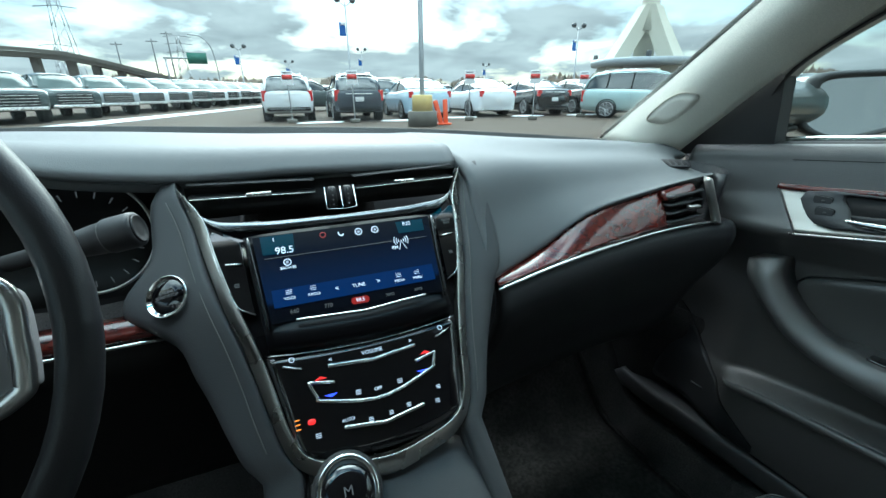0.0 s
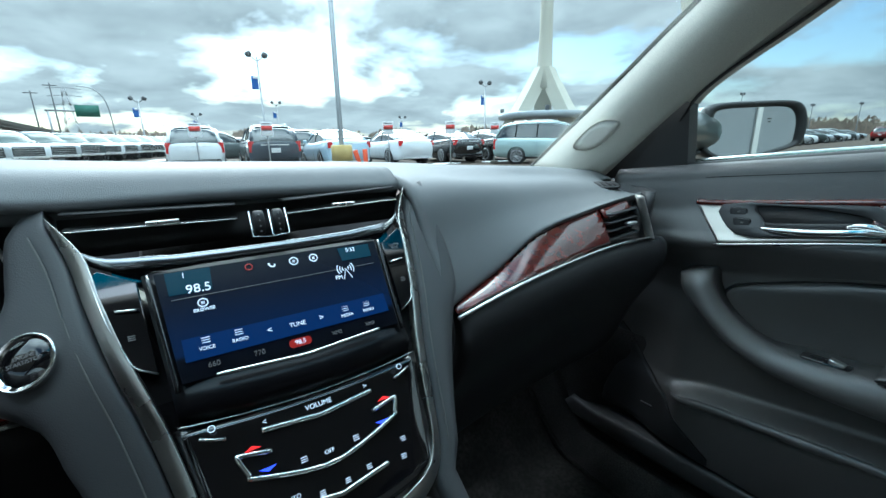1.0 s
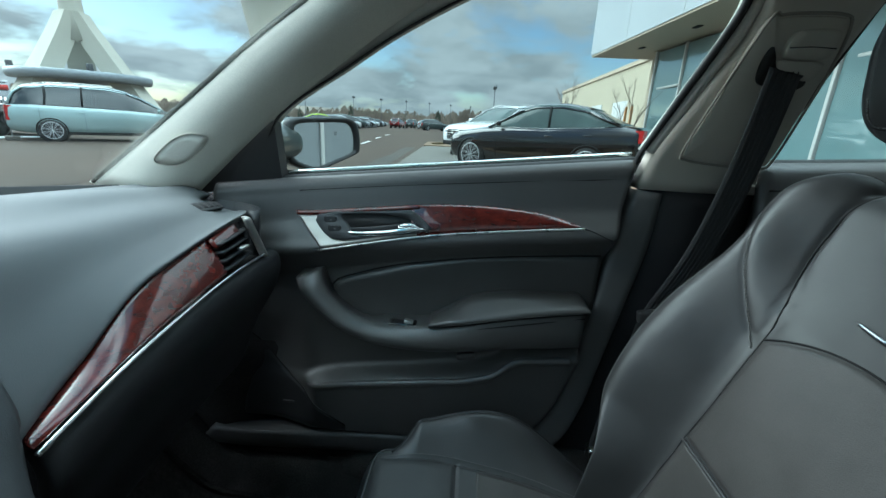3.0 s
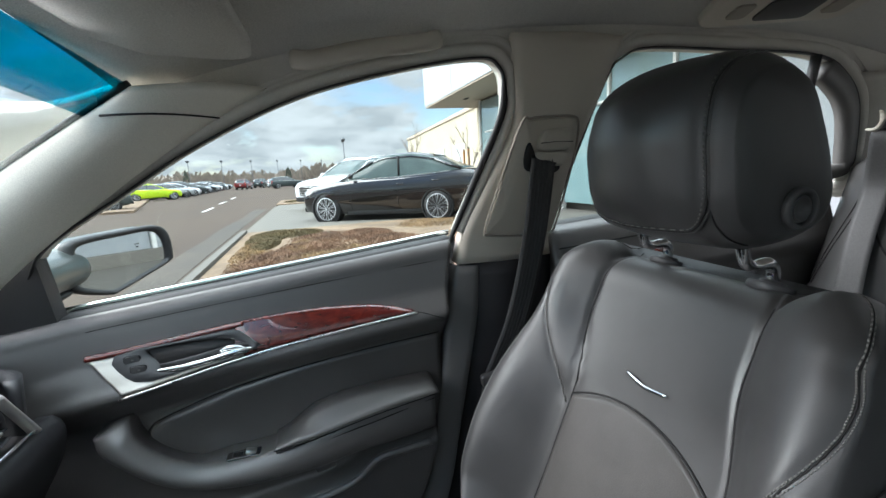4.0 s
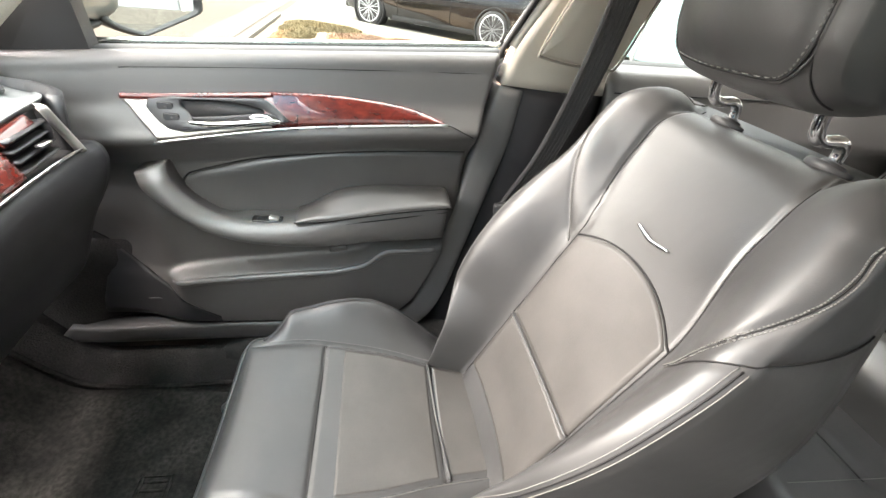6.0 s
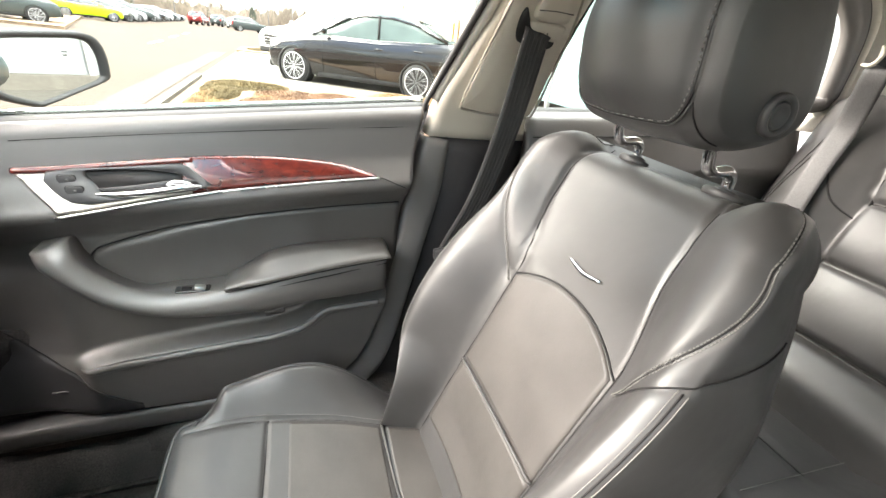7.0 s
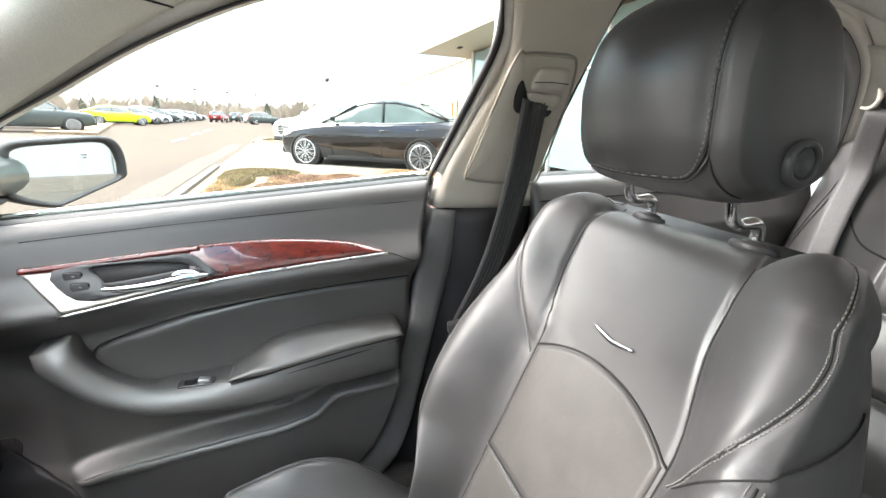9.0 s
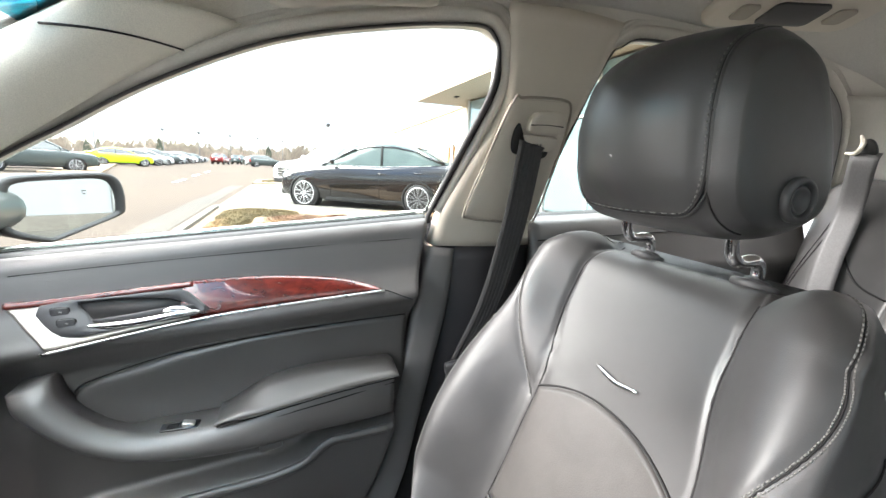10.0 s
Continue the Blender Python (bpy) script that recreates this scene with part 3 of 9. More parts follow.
# glass
glass = thing("windscreen", "clear windscreen with a blue-green shade band", "windscreen", kind="structure")


def screen_base_y(x):
    return 0.965 - 0.36 * x * x - 0.09 * abs(x)


rows, cols = np.linspace(0, 1, 20), np.linspace(-1, 1, 31)
g = np.zeros((20, 31, 3))
for i, t in enumerate(rows):
    for j, u in enumerate(cols):
        x = u * (0.672 - 0.108 * t)
        y0 = 0.985 - 0.16 * (u * u)
        y1 = 0.33 - 0.055 * u * u
        g[i, j] = (x, y0 + (y1 - y0) * t, 0.968 + (1.385 - 0.06 * u * u - 0.968) * t + 0.05 * t * (1 - t))
ob = part("pane", sheet(g[:18], (0, 0.002, 0.004)), GLASS, glass)
ob.visible_shadow = False
part("base_band", sheet(np.array([[(x, screen_base_y(x) + 0.004 + 0.012 * t, 0.955 + (float(np.interp(x, [-0.72, -0.37, -0.1, 0.24, 0.49, 0.68], [1.036, 1.035, 1.019, 1.005, 0.990, 0.974])) - 0.955) * t) for t in (0.0, 0.5, 1.0)] for x in np.linspace(-0.66, 0.66, 40)]), (0, 0.006, 0)), RUBBER, glass, "black band along the windscreen base")
ob = part("shade_band", sheet(g[17:], (0, 0.002, 0.004)), SHADE_BAND, glass, "blue-green tinted band")
ob.visible_shadow = False
for sgn in (1, -1):
    for nm, loop in (("front", FRONT_WINDOW), ("rear", REAR_WINDOW)):
        w = tag(new("side_window"), "clear side window, closed", "car window", kind="structure")
        ring = on_side(outward(loop, 0.004), -0.022)
        v = np.vstack([ring, ring + np.array([0.004, 0, 0])])
        n = len(ring)
        f = [tuple(range(n)), tuple(range(2 * n - 1, n - 1, -1))] + [(i, n + i, n + (i + 1) % n, (i + 1) % n) for i in range(n)]
        ob = part("pane", flip((v, f), sgn), SIDE_GLASS, w, smooth=False)
        ob.visible_shadow = False

# ---- passenger door ----
PLATE_METAL = material("warm satin metal", (0.50, 0.48, 0.43), 0.40, 1.0, vary=0.06, vary_size=15)
shelf_z = curve_at([0.62, 0.50, 0.31, 0.13, -0.13, -0.2], [0.846, 0.857, 0.881, 0.900, 0.926, 0.932])
crease_z = curve_at([0.62, 0.47, 0.19, -0.17, -0.2], [0.955, 0.972, 1.0, 1.029, 1.031])
wood_top = curve_at([0.47, 0.448, 0.316, 0.21, 0.06, -0.043, -0.083], [0.936, 0.937, 0.9505, 0.9615, 0.9645, 0.953, 0.942])
wood_low = curve_at([0.47, 0.41, 0.348, 0.204, 0.065, -0.083], [0.856, 0.869, 0.882, 0.908, 0.925, 0.940])
pocket_z = curve_at([0.62, 0.454, 0.408, 0.305, 0.194, 0.094, 0.046, 0.019, -0.036, -0.1, -0.2], [0.54, 0.555, 0.567, 0.582, 0.596, 0.611, 0.630, 0.656, 0.667, 0.673, 0.676])
rear_edge_y = lambda z: np.interp(z, [0.436, 0.442, 0.449, 0.458, 0.475, 0.51, 0.562, 0.661, 0.75, 0.872, 0.962, 1.07], [0.20, 0.09, 0.03, -0.004, -0.035, -0.062, -0.084, -0.112, -0.128, -0.142, -0.156, -0.178])


def door_x(y, z):
    """The door panel's face: how far out it lies at y, z."""
    s, c, top, pk = float(shelf_z(y)), float(crease_z(y)), float(sill_z(y)), float(pocket_z(y))
    # the map pocket fades out towards the hinge
    a = float(smoothstep(0.475, 0.43, y))
    zs = [0.40, pk - 0.10, pk - 0.016, pk - 0.004, pk + 0.002, pk + 0.008, pk + 0.016, 0.70, 0.76, s - 0.055, s - 0.026, s - 0.008, s + 0.004, s + 0.016, c - 0.055, c - 0.004, c, c + 0.006, top - 0.016, top - 0.009, top - 0.004, top]
    xs_ = [0.700, 0.686, 0.676 + 0.022 * (1 - a), 0.674 + 0.026 * (1 - a), 0.677 + 0.026 * (1 - a), 0.702 + 0.004 * (1 - a), 0.722 - 0.012 * (1 - a), 0.724 - 0.008 * (1 - a), 0.724, 0.722, 0.700, 0.684, 0.682, 0.692, 0.712, 0.722, 0.7245, 0.7225, 0.7245, 0.727, 0.7315, 0.739]
    x = float(np.interp(z, zs, xs_))
    # the lower front falls back round the speaker
    x += 0.035 * float(smoothstep(0.42, 0.56, y)) * float(smoothstep(0.74, 0.60, z))
    return x - 0.03 * float(smoothstep(0.44, 0.62, y)) * float(smoothstep(0.80, 0.9, z))


ys = np.linspace(0.62, -0.17, 100)
g = np.zeros((100, 150, 3))
for i, y in enumerate(ys):
    zz = np.linspace(0.436, 1.0, 150)
    for k in range(3):
        edge = rear_edge_y(zz)
        yy = 0.62 + (y - 0.62) * (edge - 0.62) / (-0.17 - 0.62)
        zz = np.linspace(0.436, float(sill_z(yy[-1])), 150)
    x = np.array([door_x(yq, z) for yq, z in zip(yy, zz)])
    k = np.array([1, 2, 3, 2, 1]) / 9
    x = np.convolve(np.pad(x, 2, mode="edge"), k, "valid")
    g[i, :, 0], g[i, :, 1], g[i, :, 2] = x, yy, zz
door = thing("front_passenger_door", "black leather-trimmed front passenger door, closed", "car door", (0.72, 0.2, 0.45))
part("door_panel", sheet(g, (0.05, 0, 0)), DOOR_SKIN, door)
part("window_seal", sheet(np.array([[(x, y, float(sill_z(y)) + dz) for x, dz in ((0.737, -0.002), (0.742, 0.003), (0.752, 0.004), (0.766, 0.003), (0.792, 0.001))] for y in np.linspace(0.54, -0.178, 24)]), (0, 0, -0.004)), RUBBER, door, "black rubber window seal")
part("window_strip", sweep(np.array([(0.800, y, float(sill_z(y)) + 0.004) for y in np.linspace(0.53, -0.19, 30)]), 0.005, 0.006), CHROME, door, "bright outer window strip")
# outer skin of the door, below the glass
part("outer_skin", sheet(np.array([[(0.80 + 0.07 * math.sin(math.pi * t), y, float(sill_z(y)) - 0.004 - t * 0.72) for t in np.linspace(0, 1, 10)] for y in np.linspace(0.7, -0.2, 12)]), (-0.02, 0, 0)), material("dark car paint", (0.02, 0.02, 0.023), 0.25, coat=1.0), door)


def on_door(y, z, proud=0.0):
    return (door_x(y, z) - proud, y, z)


def strip(top_f, low_f, y0, y1, proud, n=60, nv=10, bulge=0.004):
    g = np.zeros((n, nv, 3))
    for i, y in enumerate(np.linspace(y0, y1, n)):
        a, b = float(low_f(y)), float(top_f(y))
        for j in range(nv):
            t = j / (nv - 1)
            z = a + (b - a) * t
            g[i, j] = (door_x(y, a) * (1 - t) + door_x(y, b) * t - proud - bulge * math.sin(math.pi * t), y, z)
    return sheet(g, (0.008, 0, 0))


part("wood_inlay", strip(wood_top, lambda y: np.maximum(wood_low(y), 0), 0.235, -0.083, 0.004), WOOD, door, "glossy dark red burl wood inlay")
part("wood_inlay", strip(wood_top, lambda y: wood_top(y) - 0.009, 0.462, 0.22, 0.007, bulge=0.002), WOOD, door, "thin red wood edge above the handle")
# bright plate round the handle, its front edge slanting
plate_top = lambda y: wood_top(y) - 0.009
g = np.zeros((50, 10, 3))
for i, u in enumerate(np.linspace(0, 1, 50)):
    for j, t in enumerate(np.linspace(0, 1, 10)):
        y = (0.405 + 0.055 * t) * (1 - u) + (0.222) * u
        a = float(wood_low(y))
        b = float(plate_top(y))
        g[i, j] = (door_x(y, a + (b - a) * t) - 0.006 - 0.002 * math.sin(math.pi * t), y, a + (b - a) * t)
part("handle_plate", sheet(g, (0.008, 0, 0)), PLATE_METAL, door, "satin chrome handle surround")
part("chrome_line", sweep(np.array([on_door(y, float(wood_low(y)) - 0.001, 0.010) for y in np.linspace(0.41, -0.088, 50)]), 0.0021, 0.0021), SATIN, door, "thin chrome line under the wood")
bez = [(0.424, 0.926), (0.40, 0.9365), (0.33, 0.942), (0.27, 0.9475), (0.232, 0.949), (0.205, 0.930), (0.192, 0.9165), (0.215, 0.9135), (0.28, 0.904), (0.34, 0.8935), (0.378, 0.889), (0.402, 0.900)]
cup = [(0.372, 0.934), (0.340, 0.9385), (0.300, 0.940), (0.250, 0.937), (0.222, 0.928), (0.205, 0.9175), (0.225, 0.9115), (0.28, 0.904), (0.325, 0.8985), (0.346, 0.903), (0.356, 0.917)]


def around(loop, centre, n=64):
    """The loop's points by even angles about a centre."""
    p = spline(loop, 400, True) - centre
    a_ = np.arctan2(p[:, 1], p[:, 0])
    order_ = np.argsort(a_)
    want = np.linspace(-math.pi, math.pi, n, endpoint=False)
    r_ = np.interp(want, a_[order_], np.hypot(p[order_, 0], p[order_, 1]), period=2 * math.pi)
    return centre + np.stack([r_ * np.cos(want), r_ * np.sin(want)], 1)


ctr = np.array([0.29, 0.920])
o_loop, c_loop = around(bez, ctr), around(cup, ctr)
BEZEL = material("grey satin plastic", (0.055, 0.055, 0.056), 0.42, vary=0.05)


def door_ring(loop, proud):
    return np.array([on_door(y, z, proud) for y, z in loop])


part("handle_bezel", loft([door_ring(o_loop, 0.006), door_ring(o_loop, 0.0130), door_ring(ctr + (o_loop - ctr) * 0.985, 0.0140), door_ring(ctr + (c_loop - ctr) * 1.03, 0.0140), door_ring(ctr + (c_loop - ctr) * 0.995, 0.0120), door_ring(ctr + (c_loop - ctr) * 0.97, 0.0045)], caps=False), BEZEL, door, "dark grey handle bezel")
part("handle_cup", loft([door_ring(ctr + (c_loop - ctr) * k, 0.004 + d) for k, d in ((0.99, 0.006), (0.96, 0.001), (0.8, 0.0004), (0.4, 0.0))]), DARK, door, "dark handle recess")
lever = spline([(0.356, 0.9035), (0.335, 0.9040), (0.305, 0.9065), (0.275, 0.9105), (0.245, 0.9155), (0.218, 0.9180), (0.206, 0.9178)], 36)
part("lever", sweep(np.array([on_door(y, z, 0.0125 + 0.007 * math.sin(math.pi * k / 35)) for k, (y, z) in enumerate(lever)]), 0.0034, 0.0042, 12, taper=0.45 + 0.75 * np.sin(np.linspace(0, math.pi, 36)) ** 0.6), CHROME, door, "chrome-edged door lever")
part("lever_back", sweep(np.array([on_door(y, z + 0.0055, 0.0095 + 0.004 * math.sin(math.pi * k / 35)) for k, (y, z) in enumerate(lever)]), 0.0034, 0.0070, 12, taper=0.3 + 0.7 * np.sin(np.linspace(0, math.pi, 36))), PLASTIC, door, "dark back of the lever")
part("lever_pad", sweep(np.array([on_door(y, z, 0.0175) for y, z in spline([(0.258, 0.9200), (0.245, 0.9235), (0.230, 0.9235), (0.216, 0.9195)], 14)]), 0.0036, 0.0050, 14, taper=np.sin(np.linspace(0.2, math.pi - 0.2, 14)) ** 0.7), CHROME, door, "bright thumb pad of the lever")
# lock switches
swm = lambda y, z, d=0.009: Matrix.Translation(on_door(y, z, d)) @ Matrix(((0, 0, -1, 0), (-1, 0.0, 0, 0), (0, 1, 0, 0), (0, 0, 0, 1)))
for y, z, nm in ((0.3915, 0.9235, "lock_switch"), (0.3815, 0.9085, "unlock_switch")):
    part("switch_gap", plate(rounded(0.0245, 0.0150, 0.004), 0.0012, swm(y, z, 0.0136)), SEAM, door)
    part(nm, plate(rounded(0.0222, 0.0126, 0.0034), 0.0022, swm(y, z, 0.0140), 0.0006), BEZEL, door, "small grey lock switch")
    part("switch_mark", plate(rounded(0.004, 0.003, 0.0008), 0.0004, swm(y - 0.001, z, 0.0162)), STITCH, door)
# upholstered insert, slightly padded, with its seam
seam = spline([(0.308, 0.697), (0.345, 0.712), (0.378, 0.733), (0.402, 0.763), (0.395, 0.785), (0.367, 0.800), (0.255, 0.834), (0.118, 0.858), (0.0, 0.871), (-0.134, 0.880)], 80)
g = np.zeros((60, 16, 3))
for i, y in enumerate(np.linspace(0.401, -0.136, 60)):
    b = float(np.interp(-y, [-0.402, -0.395, -0.367, -0.255, -0.118, 0.0, 0.134], [0.764, 0.785, 0.800, 0.834, 0.858, 0.871, 0.880]))
    a = float(np.interp(y, [0.30, 0.308, 0.345, 0.378, 0.402], [0.700, 0.698, 0.712, 0.733, 0.763]))
    for j, t in enumerate(np.linspace(0, 1, 16)):
        z = a + (max(b, a + 0.001) - a) * t
        rim_ = min(1.0, (1 - t) * (b - a) / 0.022, (0.402 - y) / 0.022)
        g[i, j] = (door_x(y, z) - 0.001 - 0.008 * math.sqrt(max(0.0, 1 - (1 - max(rim_, 0.0)) ** 2)), y, z)
part("insert_pad", sheet(g, (0.012, 0, 0)), LEATHER_DOOR, door, "padded black leather door insert")
part("insert_seam", sweep(np.array([on_door(y, z + 0.001, 0.0005) for y, z in seam]), 0.0014, 0.0014, 6), SEAM, door, "stitched seam of the insert")
part("insert_stitch", sweep(np.array([on_door(y, z + 0.006, 0.0006) for y, z in seam]), 0.0005, 0.0005, 5), STITCH, door)
part("crease_seam", sweep(np.array([on_door(y, float(crease_z(y)), 0.0005) for y in np.linspace(0.46, -0.158, 40)]), 0.0012, 0.0012, 6), SEAM, door)
part("shelf_fold", sweep(np.array([on_door(y, z, 0.0006) for y, z in spline([(-0.088, 0.938), (-0.105, 0.934), (-0.14, 0.920)], 10)]), 0.0010, 0.0010, 5), SEAM, door)
# pull handle running into the armrest: a rounded ledge with a creased lower edge
low_edge = spline([(0.676, 0.458, 0.806), (0.664, 0.447, 0.782), (0.658, 0.422, 0.757), (0.653, 0.391, 0.732), (0.650, 0.355, 0.709), (0.648, 0.291, 0.688), (0.648, 0.199, 0.681), (0.650, 0.107, 0.686), (0.655, 0.049, 0.694), (0.660, -0.033, 0.699), (0.666, -0.106, 0.705)], 80)
up_edge = spline([(0.694, 0.414, 0.822), (0.676, 0.407, 0.808), (0.670, 0.397, 0.790), (0.666, 0.376, 0.767), (0.664, 0.340, 0.742), (0.662, 0.287, 0.726), (0.658, 0.192, 0.730), (0.655, 0.100, 0.747), (0.655, 0.049, 0.758), (0.658, -0.033, 0.772), (0.664, -0.106, 0.782)], 80)
rings = []
for k in range(80):
    a, b = low_edge[k], up_edge[k]
    d = b - a
    full = 0.013 - 0.007 * float(smoothstep(0.25, 0.05, a[1]))
    deep = 0.020 * float(smoothstep(0.27, 0.34, b[1])) * float(smoothstep(0.0, 0.1, k / 79))
    rings.append(np.array([(0.735, a[1], a[2] + 0.006), a + (0.014, 0, 0.003), a + (0.004, 0, 0.0), a + (0.001, 0, 0.0006), a + (-0.0005, 0, 0.0022), a + d * 0.10 + (-0.35 * full, 0, 0), a + d * 0.28 + (-0.8 * full, 0, 0), a + d * 0.5 + (-full, 0, 0),
                           a + d * 0.72 + (-0.85 * full, 0, 0), a + d * 0.9 + (-0.45 * full, 0, 0), b, b + (0.007, 0, 0.001), b + (0.022, 0, -0.001 - deep * 0.6), (0.735, b[1], b[2] - 0.001 - deep)]))
part("pull_handle", loft(rings), DOOR_SKIN, door, "curved black pull handle running into the armrest")
# leather pad on the armrest, its tip tapering forward
pad_low = curve_at([0.19, 0.131, 0.084, 0.006, -0.113], [0.7315, 0.742, 0.752, 0.768, 0.787])
pad_top = curve_at([0.19, 0.153, 0.115, 0.08, 0.045, -0.03, -0.113], [0.734, 0.757, 0.781, 0.791, 0.796, 0.801, 0.803])
rings = []
for y in np.concatenate([np.linspace(0.190, 0.150, 8), np.linspace(0.142, -0.100, 26), (-0.106, -0.110, -0.112)]):
    a, b = float(pad_low(y)), float(pad_top(y))
    end = math.sqrt(max(0.06, 1 - max(0.0, (-0.096 - y) / 0.0165) ** 2))
    h = min(0.015, 0.004 + 0.5 * max(b - a, 0.0)) * end
    b = a + (b - a) * end
    f = float(smoothstep(0.195, 0.12, y))
    rings.append(np.array([(0.732, y, a), (0.668, y, a - 0.0006), (0.6535 - 0.004 * f, y, a), (0.6515 - 0.0075 * f, y, a + 0.30 * h), (0.6515 - 0.0085 * f, y, a + 0.62 * h), (0.6540 - 0.006 * f, y, a + 0.92 * h), (0.6600, y, max(a + 1.06 * h, a + 0.45 * (b - a))), (0.670, y, max(a + 1.08 * h, b - 0.10 * (b - a))), (0.690, y, max(a + h, b)), (0.732, y, max(a + 0.9 * h, b - 0.002))]))
part("armrest_pad", loft(rings), LEATHER_DOOR, door, "padded black leather armrest")
pad_y = np.linspace(0.186, -0.106, 40)
part("seam", sweep(np.array([(0.6500, y, float(pad_low(y)) - 0.0012) for y in pad_y]), 0.0016, 0.0014, 6), SEAM, door)
part("seam", sweep(np.array([(0.6505 + 0.010 * float(smoothstep(0.02, -0.10, y)), y, float(pad_low(y)) - 0.012 - 0.004 * float(smoothstep(0.186, -0.1, y))) for y in pad_y]), 0.0012, 0.0008, 6), SEAM, door)
part("stitching", sweep(np.array([(0.6434 + 0.006 * float(smoothstep(0.13, 0.186, y)), y, float(pad_low(y)) + 0.0052) for y in pad_y[4:]]), 0.0005, 0.0005, 4), STITCH, door)
# window switch in a shallow bezel
part("switch_base", moved(plate(rounded(0.022, 0.056, 0.004), 0.003, None, 0.001), Matrix.Translation((0.674, 0.243, 0.7262))), PIANO, door, "glossy black switch plate")
part("window_switch", moved(box((0.013, 0.018, 0.007), 0.002), Matrix.Translation((0.673, 0.231, 0.7310)) @ Matrix.Rotation(radians(12), 4, "X")), SATIN, door, "chrome-edged window switch")
part("switch_well", moved(box((0.012, 0.016, 0.002), 0.0006), Matrix.Translation((0.673, 0.253, 0.7292))), SEAM, door)
# rolled lip of the map pocket
part("pocket_lip", sweep(np.array([on_door(y, float(pocket_z(y)) - 0.006, -0.003) for y in np.linspace(0.455, -0.098, 60)]), 0.007, 0.008, 12, taper=np.interp(np.linspace(0, 1, 60), [0, 0.06, 1], [0.35, 1, 1])), DOOR_SKIN, door, "rolled lip of the door pocket")
part("pocket_tab", moved(box((0.012, 0.040, 0.016), 0.005), Matrix.Translation((0.712, 0.112, 0.640)) @ Matrix.Rotation(radians(-10), 4, "X")), DOOR_SKIN, door)
# speaker panel below a slanting joint
joint_z = lambda y: float(np.interp(y, [0.30, 0.37, 0.467, 0.534, 0.584, 0.62], [0.44, 0.452, 0.529, 0.565, 0.626, 0.66]))
part("speaker_cover", sheet(np.array([[on_door(y, 0.438 + (joint_z(y) - 0.441) * t, 0.0015) for t in np.linspace(0, 1, 12)] for y in np.linspace(0.62, 0.372, 20)]), (0.006, 0, 0)), PLASTIC, door, "dark speaker cover low on the door")
part("joint", sweep(np.array([on_door(y, joint_z(y), 0.001) for y in np.linspace(0.60, 0.372, 30)]), 0.0016, 0.0016, 6), SEAM, door)
part("speaker_badge", moved(box((0.003, 0.032, 0.006), 0.001), Matrix.Translation(on_door(0.505, 0.487, 0.004))), BEZEL, door, "small plain metal badge")
# the panel's forward end towards the hinge
g = np.array([[(door_x(0.62, z) + 0.02 * u, 0.621 + 0.22 * u, z) for z in np.linspace(0.43, 0.90, 30)] for u in np.linspace(0, 1, 8)])
part("hinge_panel", sheet(g, (0.05, 0, 0)), DOOR_SKIN, door)
# mirror triangle
tri = np.array([(0.705, 0.70, 0.955), (0.712, 0.500, 1.118), (0.735, 0.500, 0.985), (0.722, 0.62, 0.962)])
part("mirror_sail", loft([tri, tri + np.array([0.03, 0, 0])]), PLASTIC, door, "black triangular mirror cover", smooth=False)

# ---- dashboard ----
dash = thing("dashboard", "black soft-touch dashboard with wood and chrome trim", "dashboard", (0, 0.7, 0.6))
edge_z = curve_at([0.165, 0.19, 0.25, 0.33, 0.44, 0.56, 0.62], [0.868, 0.871, 0.884, 0.916, 0.934, 0.946, 0.947])
strip_back = curve_at([0.165, 0.20, 0.28, 0.40, 0.64], [0.008, 0.018, 0.028, 0.028, 0.020])
strip_y = curve_at([0.165, 0.25, 0.4, 0.55, 0.64], [0.440, 0.449, 0.462, 0.474, 0.486])
low_z = curve_at([0.165, 0.27, 0.365, 0.473, 0.58, 0.64], [0.858, 0.872, 0.880, 0.8845, 0.880, 0.872])


crest_z = curve_at([-0.72, -0.37, -0.25, -0.1, 0.05, 0.24, 0.34, 0.49, 0.68], [1.042, 1.040, 1.035, 1.026, 1.020, 1.011, 1.004, 0.996, 0.978])
lip_z = curve_at([-0.72, -0.40, -0.30, -0.26, -0.216, -0.152, -0.05, 0.17], [1.028, 1.036, 1.030, 1.020, 1.013, 1.007, 1.006, 0.999])


def top_profile(x):
    """The dash top's section at x, from the windscreen to its edge."""
    ax = abs(x)
    yb = screen_base_y(x)
    crest = float(crest_z(x))
    if x < 0.165:
        lip = float(lip_z(x))
        pts = [(yb + 0.01, 0.965), (yb - 0.02, 0.988), (yb - 0.10, crest - 0.014), (0.74, crest), (0.64, crest - 0.001), (0.585, 0.5 * (crest + lip) + 0.006), (0.560, lip), (0.555, lip - 0.008), (0.562, lip - 0.015), (0.60, lip - 0.017)]
        return spline(pts, 40)
    yw, zw = float(strip_y(x)), float(edge_z(x))
    k = float(smoothstep(0.165, 0.30, x))
    yt = yw + float(strip_back(x)) + 0.045 * float(smoothstep(0.592, 0.672, x))
    zw -= 0.012 * float(smoothstep(0.60, 0.672, x))
    pts = [(yb + 0.01, 0.962), (yb - 0.02, 0.980), (yb - 0.09, crest - 0.010), (max(0.66, yb - 0.2), crest), (0.615, crest - 0.008 - 0.006 * k), (yt + 0.072, crest - 0.024), (yt + 0.038, zw + 0.55 * (crest - 0.03 - zw)), (yt + 0.012, zw + 0.22 * (crest - 0.03 - zw)), (yt + 0.001, zw + 0.005), (yt + 0.006, zw - 0.004)]
    return spline(pts, 40)


